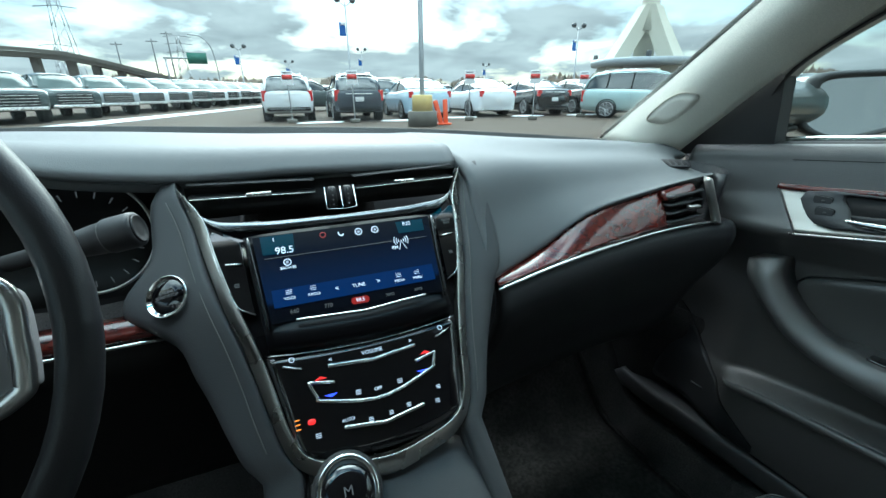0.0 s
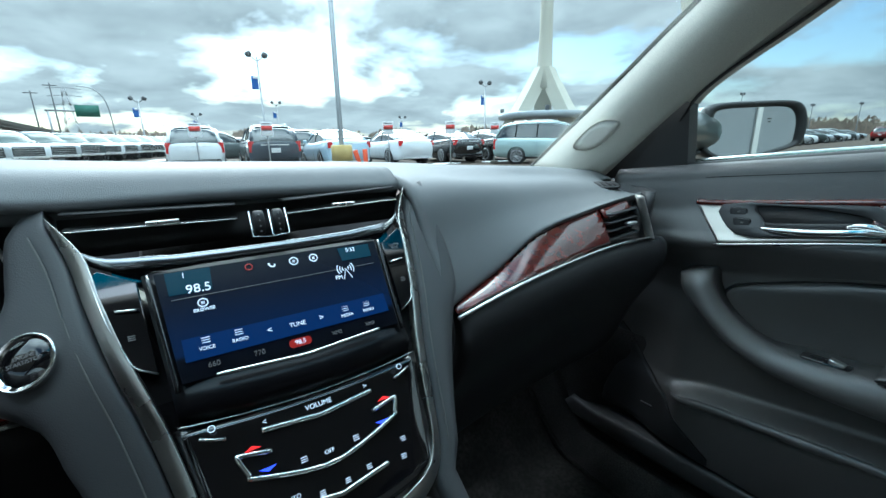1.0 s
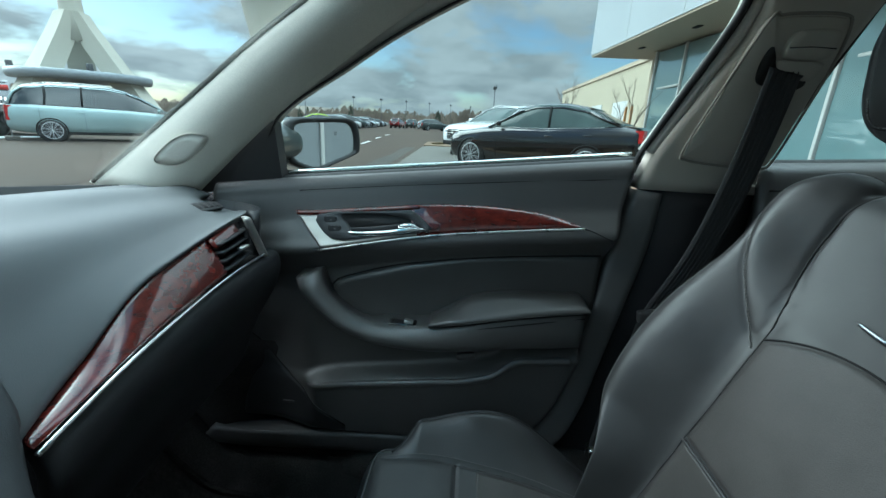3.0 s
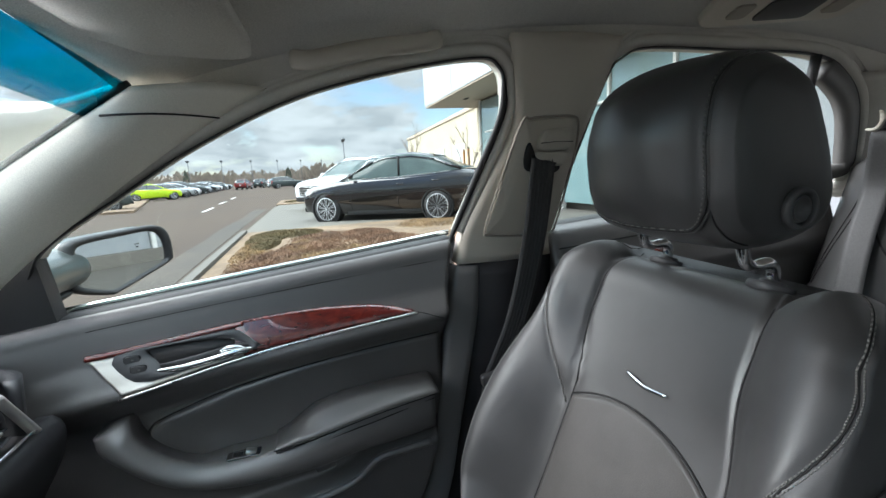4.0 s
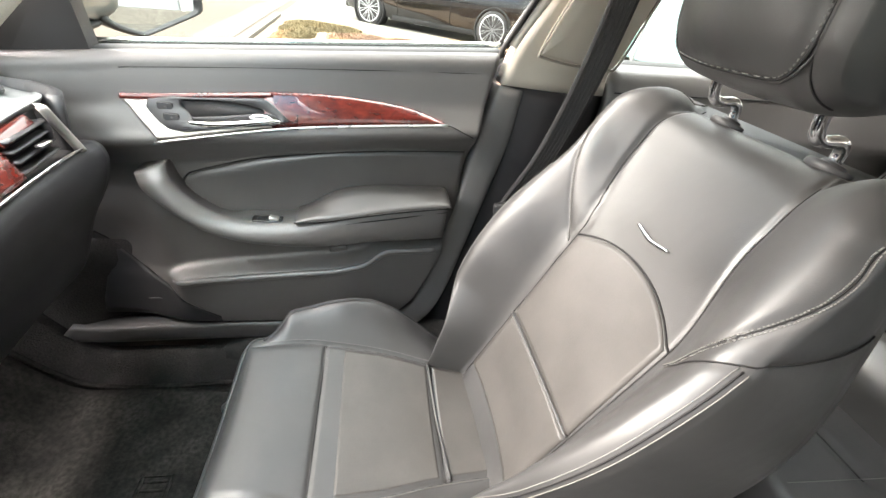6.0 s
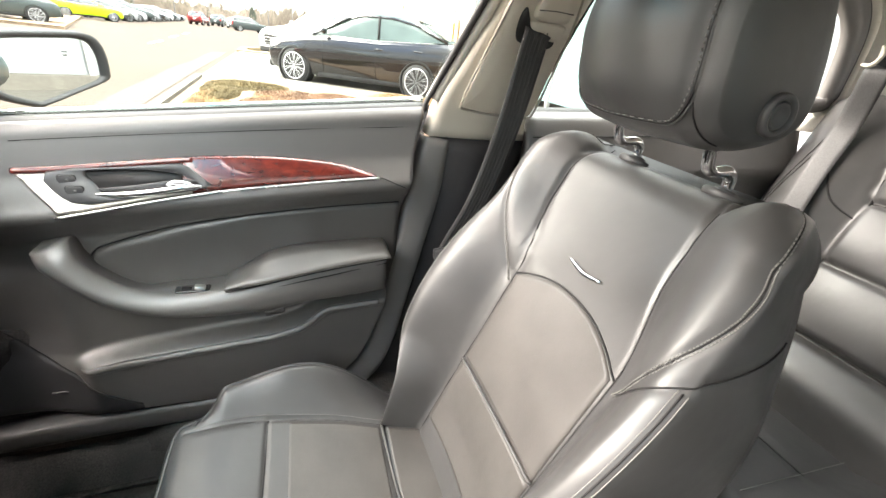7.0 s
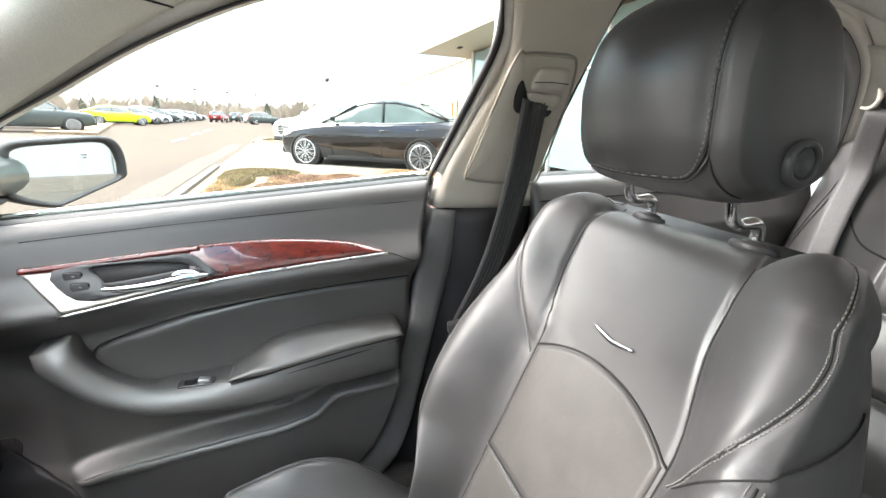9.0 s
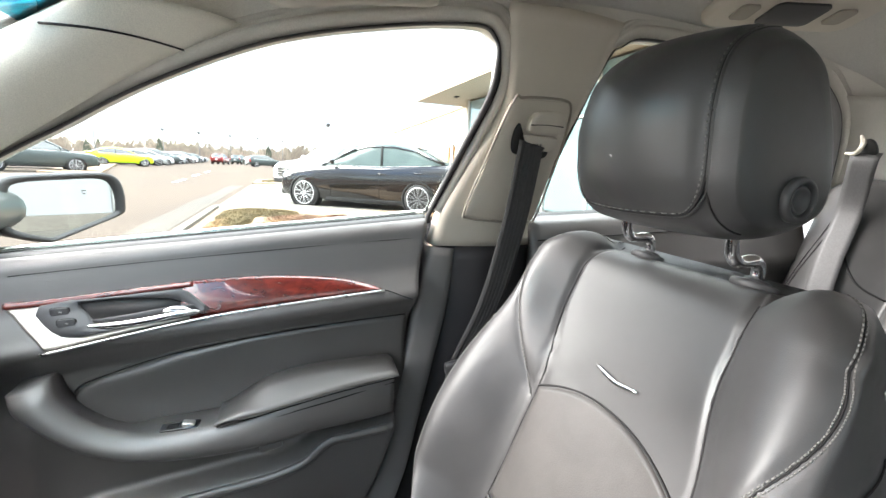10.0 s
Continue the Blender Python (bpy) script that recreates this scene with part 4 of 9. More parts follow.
xs = list(np.linspace(-0.70, 0.160, 60))
g = np.array([[(x, y, z) for y, z in top_profile(x)] for x in xs])
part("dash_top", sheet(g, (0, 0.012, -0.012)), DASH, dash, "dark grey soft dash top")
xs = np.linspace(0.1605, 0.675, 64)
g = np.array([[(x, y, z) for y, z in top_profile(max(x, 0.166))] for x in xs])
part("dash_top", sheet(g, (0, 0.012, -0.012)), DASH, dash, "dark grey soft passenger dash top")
# wood strip with its chrome line
g = np.zeros((60, 10, 3))
for i, x in enumerate(np.linspace(0.168, 0.475, 60)):
    a, b = float(low_z(x)) + 0.003, float(edge_z(x)) - 0.001
    b = max(b, a + 0.001)
    for j in range(10):
        t = j / 9
        g[i, j] = (x, float(strip_y(x)) + 0.002 + (float(strip_back(x)) + 0.002) * t - 0.002 * math.sin(math.pi * t), a + (b - a) * t + 0.001 * math.sin(math.pi * t))
part("wood_strip", sheet(g, (0, 0.01, 0)), WOOD, dash, "glossy dark red burl wood strip")
g = np.zeros((20, 4, 3))
for i, x in enumerate(np.linspace(0.475, 0.545, 20)):
    for j in range(4):
        b = float(edge_z(x)) - 0.001
        g[i, j] = (x, float(strip_y(x)) + 0.012 + 0.010 * j / 3, b - 0.012 + 0.012 * j / 3)
part("wood_strip", sheet(g, (0, 0.01, 0)), WOOD, dash)
part("chrome_line", sweep(np.array([(x, float(strip_y(x)) - 0.001, float(low_z(x))) for x in np.linspace(0.166, 0.612, 50)]), 0.0026, 0.0026), CHROME, dash, "thin chrome line under the wood strip")
# side vent
vent = part("side_vent", sheet(np.array([[(x + 0.006 * t, float(strip_y(x)) + 0.022 + 0.01 * t, 0.886 + t * 0.055) for t in np.linspace(0, 1, 5)] for x in np.linspace(0.472, 0.575, 6)]), (0, 0.03, 0)), DARK, dash, "black side air vent")
for k in range(4):
    z = 0.893 + 0.0125 * k
    part("vent_slat", sweep(np.array([(x, float(strip_y(x)) + 0.010 + 0.002 * k, z + 0.02 * (x - 0.47)) for x in np.linspace(0.477, 0.560, 6)]), 0.008, 0.0018, 8), PLASTIC, vent)
part("vent_tab", moved(box((0.022, 0.010, 0.005), 0.002), Matrix.Translation((0.525, float(strip_y(0.52)) + 0.001, 0.914))), SATIN, vent, "chrome vent tab")
ve = spline([(0.557, 0.951), (0.572, 0.925), (0.590, 0.895), (0.603, 0.872)], 16)
g = np.zeros((16, 5, 3))
for i, (x, z) in enumerate(ve):
    for j in range(5):
        t = j / 4
        g[i, j] = (x + (0.010 + 0.006 * i / 15) * t, 0.478 + 0.008 * t - 0.006 * math.sin(math.pi * t) + 0.02 * (x - 0.55), z + 0.002 * t)
part("vent_end_trim", sheet(g, (0, 0.01, 0)), material("satin silver trim", (0.55, 0.54, 0.50), 0.4, 0.4, vary=0.05), dash, "bright vent end trim")
part("vent_wheel", moved(lathe([(0.008, -0.004), (0.009, -0.002), (0.009, 0.002), (0.008, 0.004)], 20, "x"), Matrix.Translation((0.560, 0.490, 0.918)) @ Matrix.Diagonal((1, 1, 1.9, 1))), PLASTIC, vent)
# end cap towards the door, and the lower dash
g = np.zeros((18, 8, 3))
for i, q in enumerate(np.linspace(0, math.pi / 2, 18)):
    for j, t in enumerate(np.linspace(0, 1, 8)):
        g[i, j] = (0.603 + 0.056 * math.sin(q) - 0.010 * t, 0.484 + 0.10 * (1 - math.cos(q)) + 0.012 * t, 0.953 + 0.004 * math.sin(q) - 0.16 * t)
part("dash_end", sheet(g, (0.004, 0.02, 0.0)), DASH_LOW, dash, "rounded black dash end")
g = np.zeros((50, 26, 3))
for i, x in enumerate(np.linspace(0.172, 0.66, 50)):
    z0, y0 = float(low_z(x)) - 0.003, float(strip_y(x))
    prof = spline([(y0 + 0.006, z0), (y0 - 0.004, z0 - 0.010), (y0 - 0.006, z0 - 0.035), (y0 + 0.010, z0 - 0.08), (y0 + 0.05, z0 - 0.15), (y0 + 0.10, z0 - 0.26), (y0 + 0.20, z0 - 0.36)], 26)
    for j in range(26):
        g[i, j] = (x, prof[j, 0], prof[j, 1])
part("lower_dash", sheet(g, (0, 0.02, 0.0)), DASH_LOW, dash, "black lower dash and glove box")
# small defroster vent and sensor lid by the pillar
part("defroster_vent", moved(plate(rounded(0.050, 0.032, 0.012), 0.004, None, 0.0015), Matrix.Translation((0.577, 0.560, 0.9605)) @ Matrix.Rotation(radians(-25), 4, "Z") @ Matrix.Rotation(radians(14), 4, "X")), PLASTIC, dash, "small black defroster vent")
for k in range(4):
    part("vent_slat", moved(box((0.005, 0.018, 0.0016), 0.0004), Matrix.Translation((0.577, 0.560, 0.9605)) @ Matrix.Rotation(radians(-25), 4, "Z") @ Matrix.Rotation(radians(14), 4, "X") @ Matrix.Translation((0.010 * k - 0.015, 0, 0.0042))), DARK, dash)
part("sensor_lid", moved(plate(rounded(0.030, 0.006, 0.002), 0.004, None, 0.001), Matrix.Translation((0.586, 0.640, 0.972)) @ Matrix.Rotation(radians(-12), 4, "Z")), PLASTIC, dash)

# ---- rubber mat in the passenger footwell ----
mat_ = thing("floor_mat", "dusty black rubber floor mat with a ribbed heel pad", "floor mat", (0.40, 0.45, 0.32))
MAT = material("dusty black rubber", (0.020, 0.019, 0.017), 0.8, spec=0.2, vary=0.8, vary_size=11, grain=0.5, grain_size=120, bump=0.5, bump_size=300)
mat_z = lambda x, y: 0.318 + 0.42 * float(smoothstep(0.62, 0.98, y)) + 0.004 * noise.noise(Vector((x * 7, y * 7, 3)))
part("sheet", sheet(np.array([[(x, y, mat_z(x, y)) for x in np.linspace(0.19, 0.60, 22)] for y in np.linspace(0.78, 0.20, 26)]), (0, 0, -0.012)), MAT, mat_)
rim_p = spline([(0.195, 0.775), (0.40, 0.785), (0.595, 0.775), (0.605, 0.5), (0.598, 0.205), (0.40, 0.198), (0.195, 0.205), (0.187, 0.5)], 80, True)
part("rim", sweep(np.array([(x, y, mat_z(x, y) + 0.0005) for x, y in rim_p]), 0.006, 0.003, 8, closed=True), MAT, mat_, "raised mat rim")
heel = np.array([(0.40, 0.445), (0.30, 0.445), (0.30, 0.395), (0.40, 0.395)])
part("heel_frame", sweep(np.array([(x, y, mat_z(x, y) + 0.001) for x, y in heel]), 0.004, 0.003, 6, closed=True), MAT, mat_)
for k in range(6):
    part("rib", sweep(np.array([(0.31 + 0.016 * k, y, mat_z(0.3, y) + 0.001) for y in np.linspace(0.40, 0.44, 4)]), 0.003, 0.002, 6), MAT, mat_)
for x, y in ((0.235, 0.335), (0.545, 0.335)):
    part("fastener", moved(lathe([(0.016, -0.004), (0.016, 0.003), (0.012, 0.006), (0.006, 0.006)], 20), Matrix.Translation((x, y, mat_z(x, y)))), PLASTIC, mat_, "round black mat fastener")

# ---- centre stack: local axes x right, y up the slope, z out of it ----
SLOPE = np.array([0, 0.9, 1.0]) / math.hypot(0.9, 1.0)
FACE = np.array([0, -1.0, 0.9]) / math.hypot(0.9, 1.0)
STACK = Matrix(((1, SLOPE[0], FACE[0], 0.0), (0, SLOPE[1], FACE[1], 0.495), (0, SLOPE[2], FACE[2], 0.94), (0, 0, 0, 1)))
stack = thing("centre_stack", "glossy black centre console panel with touch screen and chrome trim", "car console", (0, 0.4, 0.6))
OUTER = [(0.1590, 0.068), (0.1475, 0.030), (0.1395, -0.012), (0.1285, -0.0605), (0.1160, -0.1025), (0.1060, -0.142), (0.0970, -0.183), (0.0890, -0.208), (0.0775, -0.224), (0.0560, -0.2365), (0.0200, -0.2455), (0.0, -0.248)]
INNER = [(0.1575, 0.068), (0.1365, 0.030), (0.1280, -0.0125), (0.1165, -0.0605), (0.1040, -0.1025), (0.0940, -0.142), (0.0860, -0.183), (0.0785, -0.204), (0.0685, -0.215), (0.0500, -0.2225), (0.0180, -0.2295), (0.0, -0.231)]
half_w = curve_at([v for x, v in OUTER[:9]], [x for x, v in OUTER[:9]])


def local(geo):
    return moved(geo, STACK)


def u_path(side, n=120):
    """A U: down one side, round the foot, up the other."""
    return spline([(-x, y) for x, y in side] + list(side[::-1])[1:], n)


outer_u, inner_u = u_path(OUTER), u_path(INNER)
g = np.zeros((120, 9, 3))
for j, (t, h) in enumerate(((1.0, -0.020), (1.0, -0.0085), (0.985, -0.0070), (0.94, -0.0060), (0.5, -0.0015), (0.08, 0.0030), (0.02, 0.0030), (0.0, 0.0020), (0.0, -0.010))):
    g[:, j, :2] = inner_u + (outer_u - inner_u) * t
    g[:, j, 2] = h
part("chrome_surround", local(sheet(g, (0, 0, -0.008))), BROAD_CHROME, stack, "wide bright chrome surround")
# leather flank towards the passenger
g = np.zeros((44, 9, 3))
for i, v in enumerate(np.linspace(0.070, -0.34, 44)):
    w = float(half_w(v)) if v > -0.224 else 0.0775 + (-0.224 - v) * 0.10
    k = float(smoothstep(0.03, -0.09, v))
    wide = max((0.180 - w) * (1 - k) + (0.046 - 0.020 * float(smoothstep(-0.09, -0.20, v))) * k, 0.010)
    up = float(np.interp(v, [-0.09, 0.03, 0.07], [-0.006, 0.006, 0.010]))
    kd = float(smoothstep(-0.065, -0.12, v))
    for j, (f, d) in enumerate(((0.0, 0.009), (0.03, 0.002), (0.2, 0.0), (0.5, 0.0), (0.78, 0.004 * kd), (0.92, 0.016 * kd), (1.0, 0.002 + 0.045 * kd), (1.0, 0.02 + 0.09 * kd), (1.02, 0.06 + 0.13 * kd))):
        g[i, j] = (w + 0.0005 + wide * f, v, -0.007 + (up + 0.007) * float(smoothstep(0.1, 1.0, f)) - d)
part("side_flank", local(sheet(g, (-0.004, 0, -0.01))), FLANK, stack, "stitched black leather flank")
CHEEK = material("stitched cheek leather", (0.070, 0.072, 0.075), 0.45, vary=0.1, vary_size=6, bump=0.25, bump_size=900, voronoi=True)
# broad cheek towards the driver, falling away to the left
cheek_w = curve_at([0.085, 0.074, 0.040, 0.011, -0.005, -0.018, -0.041, -0.058, -0.072, -0.119, -0.1725, -0.21, -0.34], [0.016, 0.025, 0.040, 0.050, 0.064, 0.080, 0.090, 0.074, 0.060, 0.050, 0.042, 0.038, 0.036])
g = np.zeros((60, 14, 3))
for i, v in enumerate(np.linspace(0.082, -0.34, 60)):
    w = float(half_w(min(v, 0.068))) if v > -0.224 else 0.0775 + (-0.224 - v) * 0.10
    wide = float(cheek_w(v))
    for j, f in enumerate((0.0, 0.01, 0.04, 0.10, 0.2, 0.35, 0.5, 0.65, 0.8, 0.9, 0.97, 1.0, 1.02, 1.03)):
        drop = (-0.018, -0.011, -0.0085, -0.0085)[j] if j < 4 else -0.0085 - 0.47 * wide * (f - 0.10)
        drop -= (0, 0, 0, 0, 0, 0, 0, 0, 0.0004, 0.002, 0.006, 0.014, 0.05, 0.13)[j]
        g[i, j] = (-(w + 0.0005 + wide * f), v, drop)
part("driver_cheek", local(sheet(g, (0.004, 0, -0.012))), CHEEK, stack, "broad stitched leather cheek beside the start button")
for sgn in (1, -1):
    part("flank_stitch", local(sweep(np.array([(sgn * (float(half_w(v)) + (0.008 if sgn > 0 else 0.014)), v, -0.0055 if sgn > 0 else -0.0112) for v in np.linspace(0.06, -0.2, 40)]), 0.0006, 0.0006, 5)), STITCH, stack)
# backing tub
tub = u_path([(0.1225, 0.004)] + INNER[2:], 60)
part("panel_back", local(plate(tub * 0.99, 0.006, Matrix.Translation((0, 0, -0.012)))), PIANO, stack)
# upper screen pod: a shallow convex shell
g = np.zeros((24, 12, 3))
for i, u in enumerate(np.linspace(-1, 1, 24)):
    for j, t in enumerate(np.linspace(0, 1, 12)):
        v = 0.004 - 0.122 * t
        w = 0.1025 - 0.010 * t
        g[i, j] = (u * w, v - 0.006 * t * (1 - u * u), 0.002 + 0.006 * (1 - u ** 6) + 0.010 * float(smoothstep(0.76, 0.92, t)) * (1 - 0.5 * u * u) - 0.014 * float(smoothstep(0.93, 1, t)))
part("screen_pod", local(sheet(g, (0, 0, -0.008))), material("black screen housing", (0.004, 0.004, 0.005), 0.3, vary=0.1, spec=0.2), stack, "piano black screen housing")
for sgn in (1, -1):
    part("pod_edge", local(sweep(np.array([(sgn * (0.0985 - 0.085 * (0.004 - v)), v, 0.0085) for v in np.linspace(0.000, -0.096, 14)]), 0.0018, 0.0028, 8)), PIANO, stack)
# screen
SCREEN = material("screen dark blue", (0.003, 0.004, 0.006), 0.22, emit=(0.005, 0.020, 0.075), emit_power=0.30, vary=0.0, coat=0.0, spec=0.15)
snt = SCREEN.node_tree
sgen, sxyz, sramp = snt.nodes.new("ShaderNodeTexCoord"), snt.nodes.new("ShaderNodeSeparateXYZ"), snt.nodes.new("ShaderNodeValToRGB")
sramp.color_ramp.elements[0].position, sramp.color_ramp.elements[0].color = 0.0, (0.001, 0.001, 0.002, 1)
sramp.color_ramp.elements[1].position, sramp.color_ramp.elements[1].color = 1.0, (0.001, 0.003, 0.008, 1)
for sp_at, sp_col in ((0.20, (0.002, 0.003, 0.008, 1)), (0.24, (0.006, 0.026, 0.095, 1)), (0.45, (0.006, 0.022, 0.075, 1)), (0.72, (0.003, 0.008, 0.026, 1))):
    sramp.color_ramp.elements.new(sp_at).color = sp_col
snt.links.new(sgen.outputs["Generated"], sxyz.inputs["Vector"])
snt.links.new(sxyz.outputs["Z"], sramp.inputs["Fac"])
snt.links.new(sramp.outputs["Color"], snt.nodes["Principled BSDF"].inputs["Emission Color"])
SCREEN_BAR = material("screen bar", (0.004, 0.008, 0.02), 0.22, emit=(0.006, 0.035, 0.15), emit_power=0.38, vary=0.0, coat=0.0, spec=0.15)
SCREEN_TILE = material("screen teal tile", (0.004, 0.02, 0.03), 0.22, emit=(0.006, 0.040, 0.065), emit_power=0.4, vary=0.0, coat=0.0, spec=0.15)
INK = material("lit white marking", (0.6, 0.65, 0.7), 0.4, emit=(0.75, 0.85, 1.0), emit_power=0.5, vary=0.0)
INK_DIM = material("dim grey marking", (0.10, 0.10, 0.10), 0.4, emit=(0.2, 0.2, 0.2), emit_power=0.15, vary=0.0)
LED_RED = material("red indicator", (0.3, 0.01, 0.01), 0.4, emit=(1.0, 0.03, 0.03), emit_power=0.7, vary=0.0)
LED_DIM = material("dim red glow", (0.1, 0.005, 0.005), 0.3, emit=(0.35, 0.015, 0.01), emit_power=0.45, vary=0.0)
LED_BLUE = material("blue indicator", (0.01, 0.02, 0.4), 0.4, emit=(0.05, 0.08, 1.0), emit_power=1.5, vary=0.0)
LED_AMBER = material("amber indicator", (0.3, 0.08, 0.01), 0.4, emit=(1.0, 0.25, 0.03), emit_power=1.0, vary=0.0)
Z0 = 0.0088
screen = part("touch_screen", local(plate([(0.094, 0.000), (-0.094, 0.000), (-0.087, -0.091), (0.087, -0.091)], 0.001, Matrix.Translation((0, 0, Z0 - 0.0004)))), SCREEN, stack, "dark blue lit radio screen", smooth=False)


def flat(name, outline, mat, at, up=Z0 + 0.0012, depth=0.0004):
    return part(name, local(plate(outline, depth, Matrix.Translation((at[0], at[1], up)))), mat, screen, smooth=False)


def label_at(text, size, x, v, mat=INK, up=Z0 + 0.0018, parent=None):
    return writing(text, size, mat, STACK @ Matrix.Translation((x, v, up)), parent or screen)


flat("menu_bar", [(0.083, 0.009), (-0.083, 0.009), (-0.0825, -0.009), (0.0825, -0.009)], SCREEN_BAR, (0, -0.0675))
flat("tile", [(0.016, 0.010), (-0.016, 0.010), (-0.015, -0.010), (0.015, -0.010)], SCREEN_TILE, (-0.071, -0.011))
flat("tile", [(0.016, 0.007), (-0.016, 0.007), (-0.015, -0.007), (0.015, -0.007)], SCREEN_TILE, (0.070, -0.010))
flat("divider", [(0.085, 0.00025), (-0.085, 0.00025), (-0.085, -0.00025), (0.085, -0.00025)], INK_DIM, (0, -0.0250))
label_at("98.5", 0.0105, -0.0655, -0.0185)
label_at("1", 0.006, -0.0745, -0.0055)
label_at("BROWSE", 0.0038, -0.0645, -0.0375)
label_at("5:32", 0.0056, 0.066, -0.0065)
label_at("FM", 0.0056, 0.047, -0.0335)
label_at("VOICE", 0.0038, -0.0675, -0.0690)
label_at("RADIO", 0.0038, -0.0445, -0.0690)
label_at("<", 0.007, -0.0222, -0.0675)
label_at("TUNE", 0.0052, 0.0, -0.0680)
label_at(">", 0.007, 0.0205, -0.0675)
label_at("MEDIA", 0.0038, 0.0430, -0.0710)
label_at("MENU", 0.0038, 0.0635, -0.0710)
label_at("660", 0.0056, -0.0650, -0.0825, INK_DIM)
label_at("770", 0.0056, -0.0333, -0.0835, INK_DIM)
label_at("98.5", 0.0052, -0.0015, -0.0835, INK)
label_at("XM2", 0.0045, 0.0297, -0.0840, INK_DIM)
label_at("XM3", 0.0045, 0.0605, -0.0840, INK_DIM)
flat("preset_lamp", rounded(0.018, 0.007, 0.003), LED_DIM, (-0.0015, -0.0835), Z0 + 0.0009, 0.0003)


def ring_icon(x, v, r, mat=INK, parent=None, w=0.0006):
    a = np.linspace(0, 2 * math.pi, 20, endpoint=False)
    p = np.stack([x + r * np.cos(a), v + r * np.sin(a), np.full(20, Z0 + 0.0016)], 1)
    return part("icon", local(sweep(p, w, 0.0003, 4, closed=True)), mat, parent or screen)


def bars_icon(x, v, mat=INK, parent=None, up=Z0 + 0.0012, s=1.0):
    return part("icon", local(joined(*[plate(rounded(0.0048 * s, 0.0006 * s, 0.0002), 0.0004, Matrix.Translation((x, v + d * s, up))) for d in (-0.0016, 0, 0.0016)])), mat, parent or screen, smooth=False)


ring_icon(-0.0645, -0.0315, 0.0034)
bars_icon(-0.0645, -0.0315, INK, s=0.6)
for x in (0.0115, 0.0295):
    ring_icon(x, -0.0085, 0.0036)
    bars_icon(x, -0.0085, INK, s=0.55)
ring_icon(-0.026, -0.0070, 0.0028, LED_DIM)
part("icon", local(sweep(spline([(-0.010, -0.0065, Z0 + 0.0016), (-0.009, -0.0095, Z0 + 0.0016), (-0.006, -0.0105, Z0 + 0.0016), (-0.0048, -0.0085, Z0 + 0.0016)], 10), 0.0008, 0.0004, 4)), INK, screen)
for k, r in enumerate((0.003, 0.0055, 0.008)):
    for s0 in (-35, 145):
        q = np.radians(np.linspace(s0, s0 + 70, 8))
        p = np.stack([0.0555 + r * np.cos(q), -0.0255 + r * np.sin(q), np.full(8, Z0 + 0.0016)], 1)
        part("icon", local(sweep(p, 0.0005, 0.0003, 4)), INK, screen)
part("icon", local(sweep(np.array([(0.0515, -0.036, Z0 + 0.0016), (0.0555, -0.0255, Z0 + 0.0016), (0.0595, -0.036, Z0 + 0.0016)]), 0.0006, 0.0003, 4)), INK, screen)
for x in (-0.0675, -0.0445, 0.043, 0.0635):
    bars_icon(x, -0.0625 if x < 0 else -0.0645, s=1.2)
# chrome slide bars


def bar(pts, w=0.0022, h=0.003, z=0.006, name="chrome_bar", mat=CHROME):
    p = np.array([(x, v, z) for x, v in pts], float)
    return part(name, local(sweep(spline(p, 40) if len(p) > 3 else p, w, h, 8)), mat, stack)


def arc(x0, v0, sag, n=9):
    return [(x0 * u, v0 - sag * (1 - abs(u)) ) for u in np.linspace(-1, 1, n)]


bar(arc(0.065, -0.0925, 0.004), 0.0016, 0.002, 0.0155)
# lower climate panel
g = np.zeros((24, 12, 3))
for i, u in enumerate(np.linspace(-1, 1, 24)):
    for j, t in enumerate(np.linspace(0, 1, 12)):
        w = 0.0965 - 0.018 * t
        v = -0.1195 - 0.093 * t - 0.012 * (1 - u * u) * (0.4 + 0.6 * t)
        g[i, j] = (u * w, v, 0.0005 + 0.003 * (1 - u ** 6))
part("climate_panel", local(sheet(g, (0, 0, -0.008))), PIANO, stack, "piano black climate panel with touch symbols")
part("panel_line", local(sweep(np.array([(u * 0.094, -0.1190 - 0.0065 * (1 - u * u), 0.004) for u in np.linspace(-1, 1, 24)]), 0.0007, 0.001, 6)), CHROME, stack)
CZ = 0.0042
bar(arc(0.0435, -0.1395, 0.004), 0.0021, 0.0025, CZ)
temp_bar = [(-0.040, -0.1555), (-0.0600, -0.1515), (-0.0625, -0.1525), (-0.0575, -0.165), (-0.053, -0.1695), (0.0, -0.1800), (0.053, -0.1665), (0.0575, -0.162), (0.0615, -0.1525), (0.0590, -0.1515), (0.040, -0.1555)]
bar([(x, v) for x, v in spline(temp_bar, 60)], 0.0019, 0.0025, CZ)
bar(arc(0.039, -0.1970, 0.0055), 0.0021, 0.0025, CZ)
for sgn in (1, -1):
    bar([(sgn * 0.083, -0.1310), (sgn * 0.074, -0.1345), (sgn * 0.067, -0.1365)], 0.0014, 0.0022, CZ)
    part("warm_mark", local(plate([(0.006, -0.0012), (0, 0.0016), (-0.006, -0.0012)], 0.0005, Matrix.Translation((sgn * 0.052, -0.1490, CZ)))), LED_RED, stack, smooth=False)
    part("cool_mark", local(plate([(0.006, 0.0012), (-0.006, 0.0012), (0, -0.0016)], 0.0005, Matrix.Translation((sgn * 0.045, -0.1665, CZ)))), LED_BLUE, stack, smooth=False)
    bars_icon(sgn * 0.0205, -0.1700, INK, stack, CZ, 1.0)
ring_icon(-0.0745, -0.1275, 0.0022, INK, stack, 0.0004)
ring_icon(0.0725, -0.1290, 0.0022, INK, stack, 0.0004)
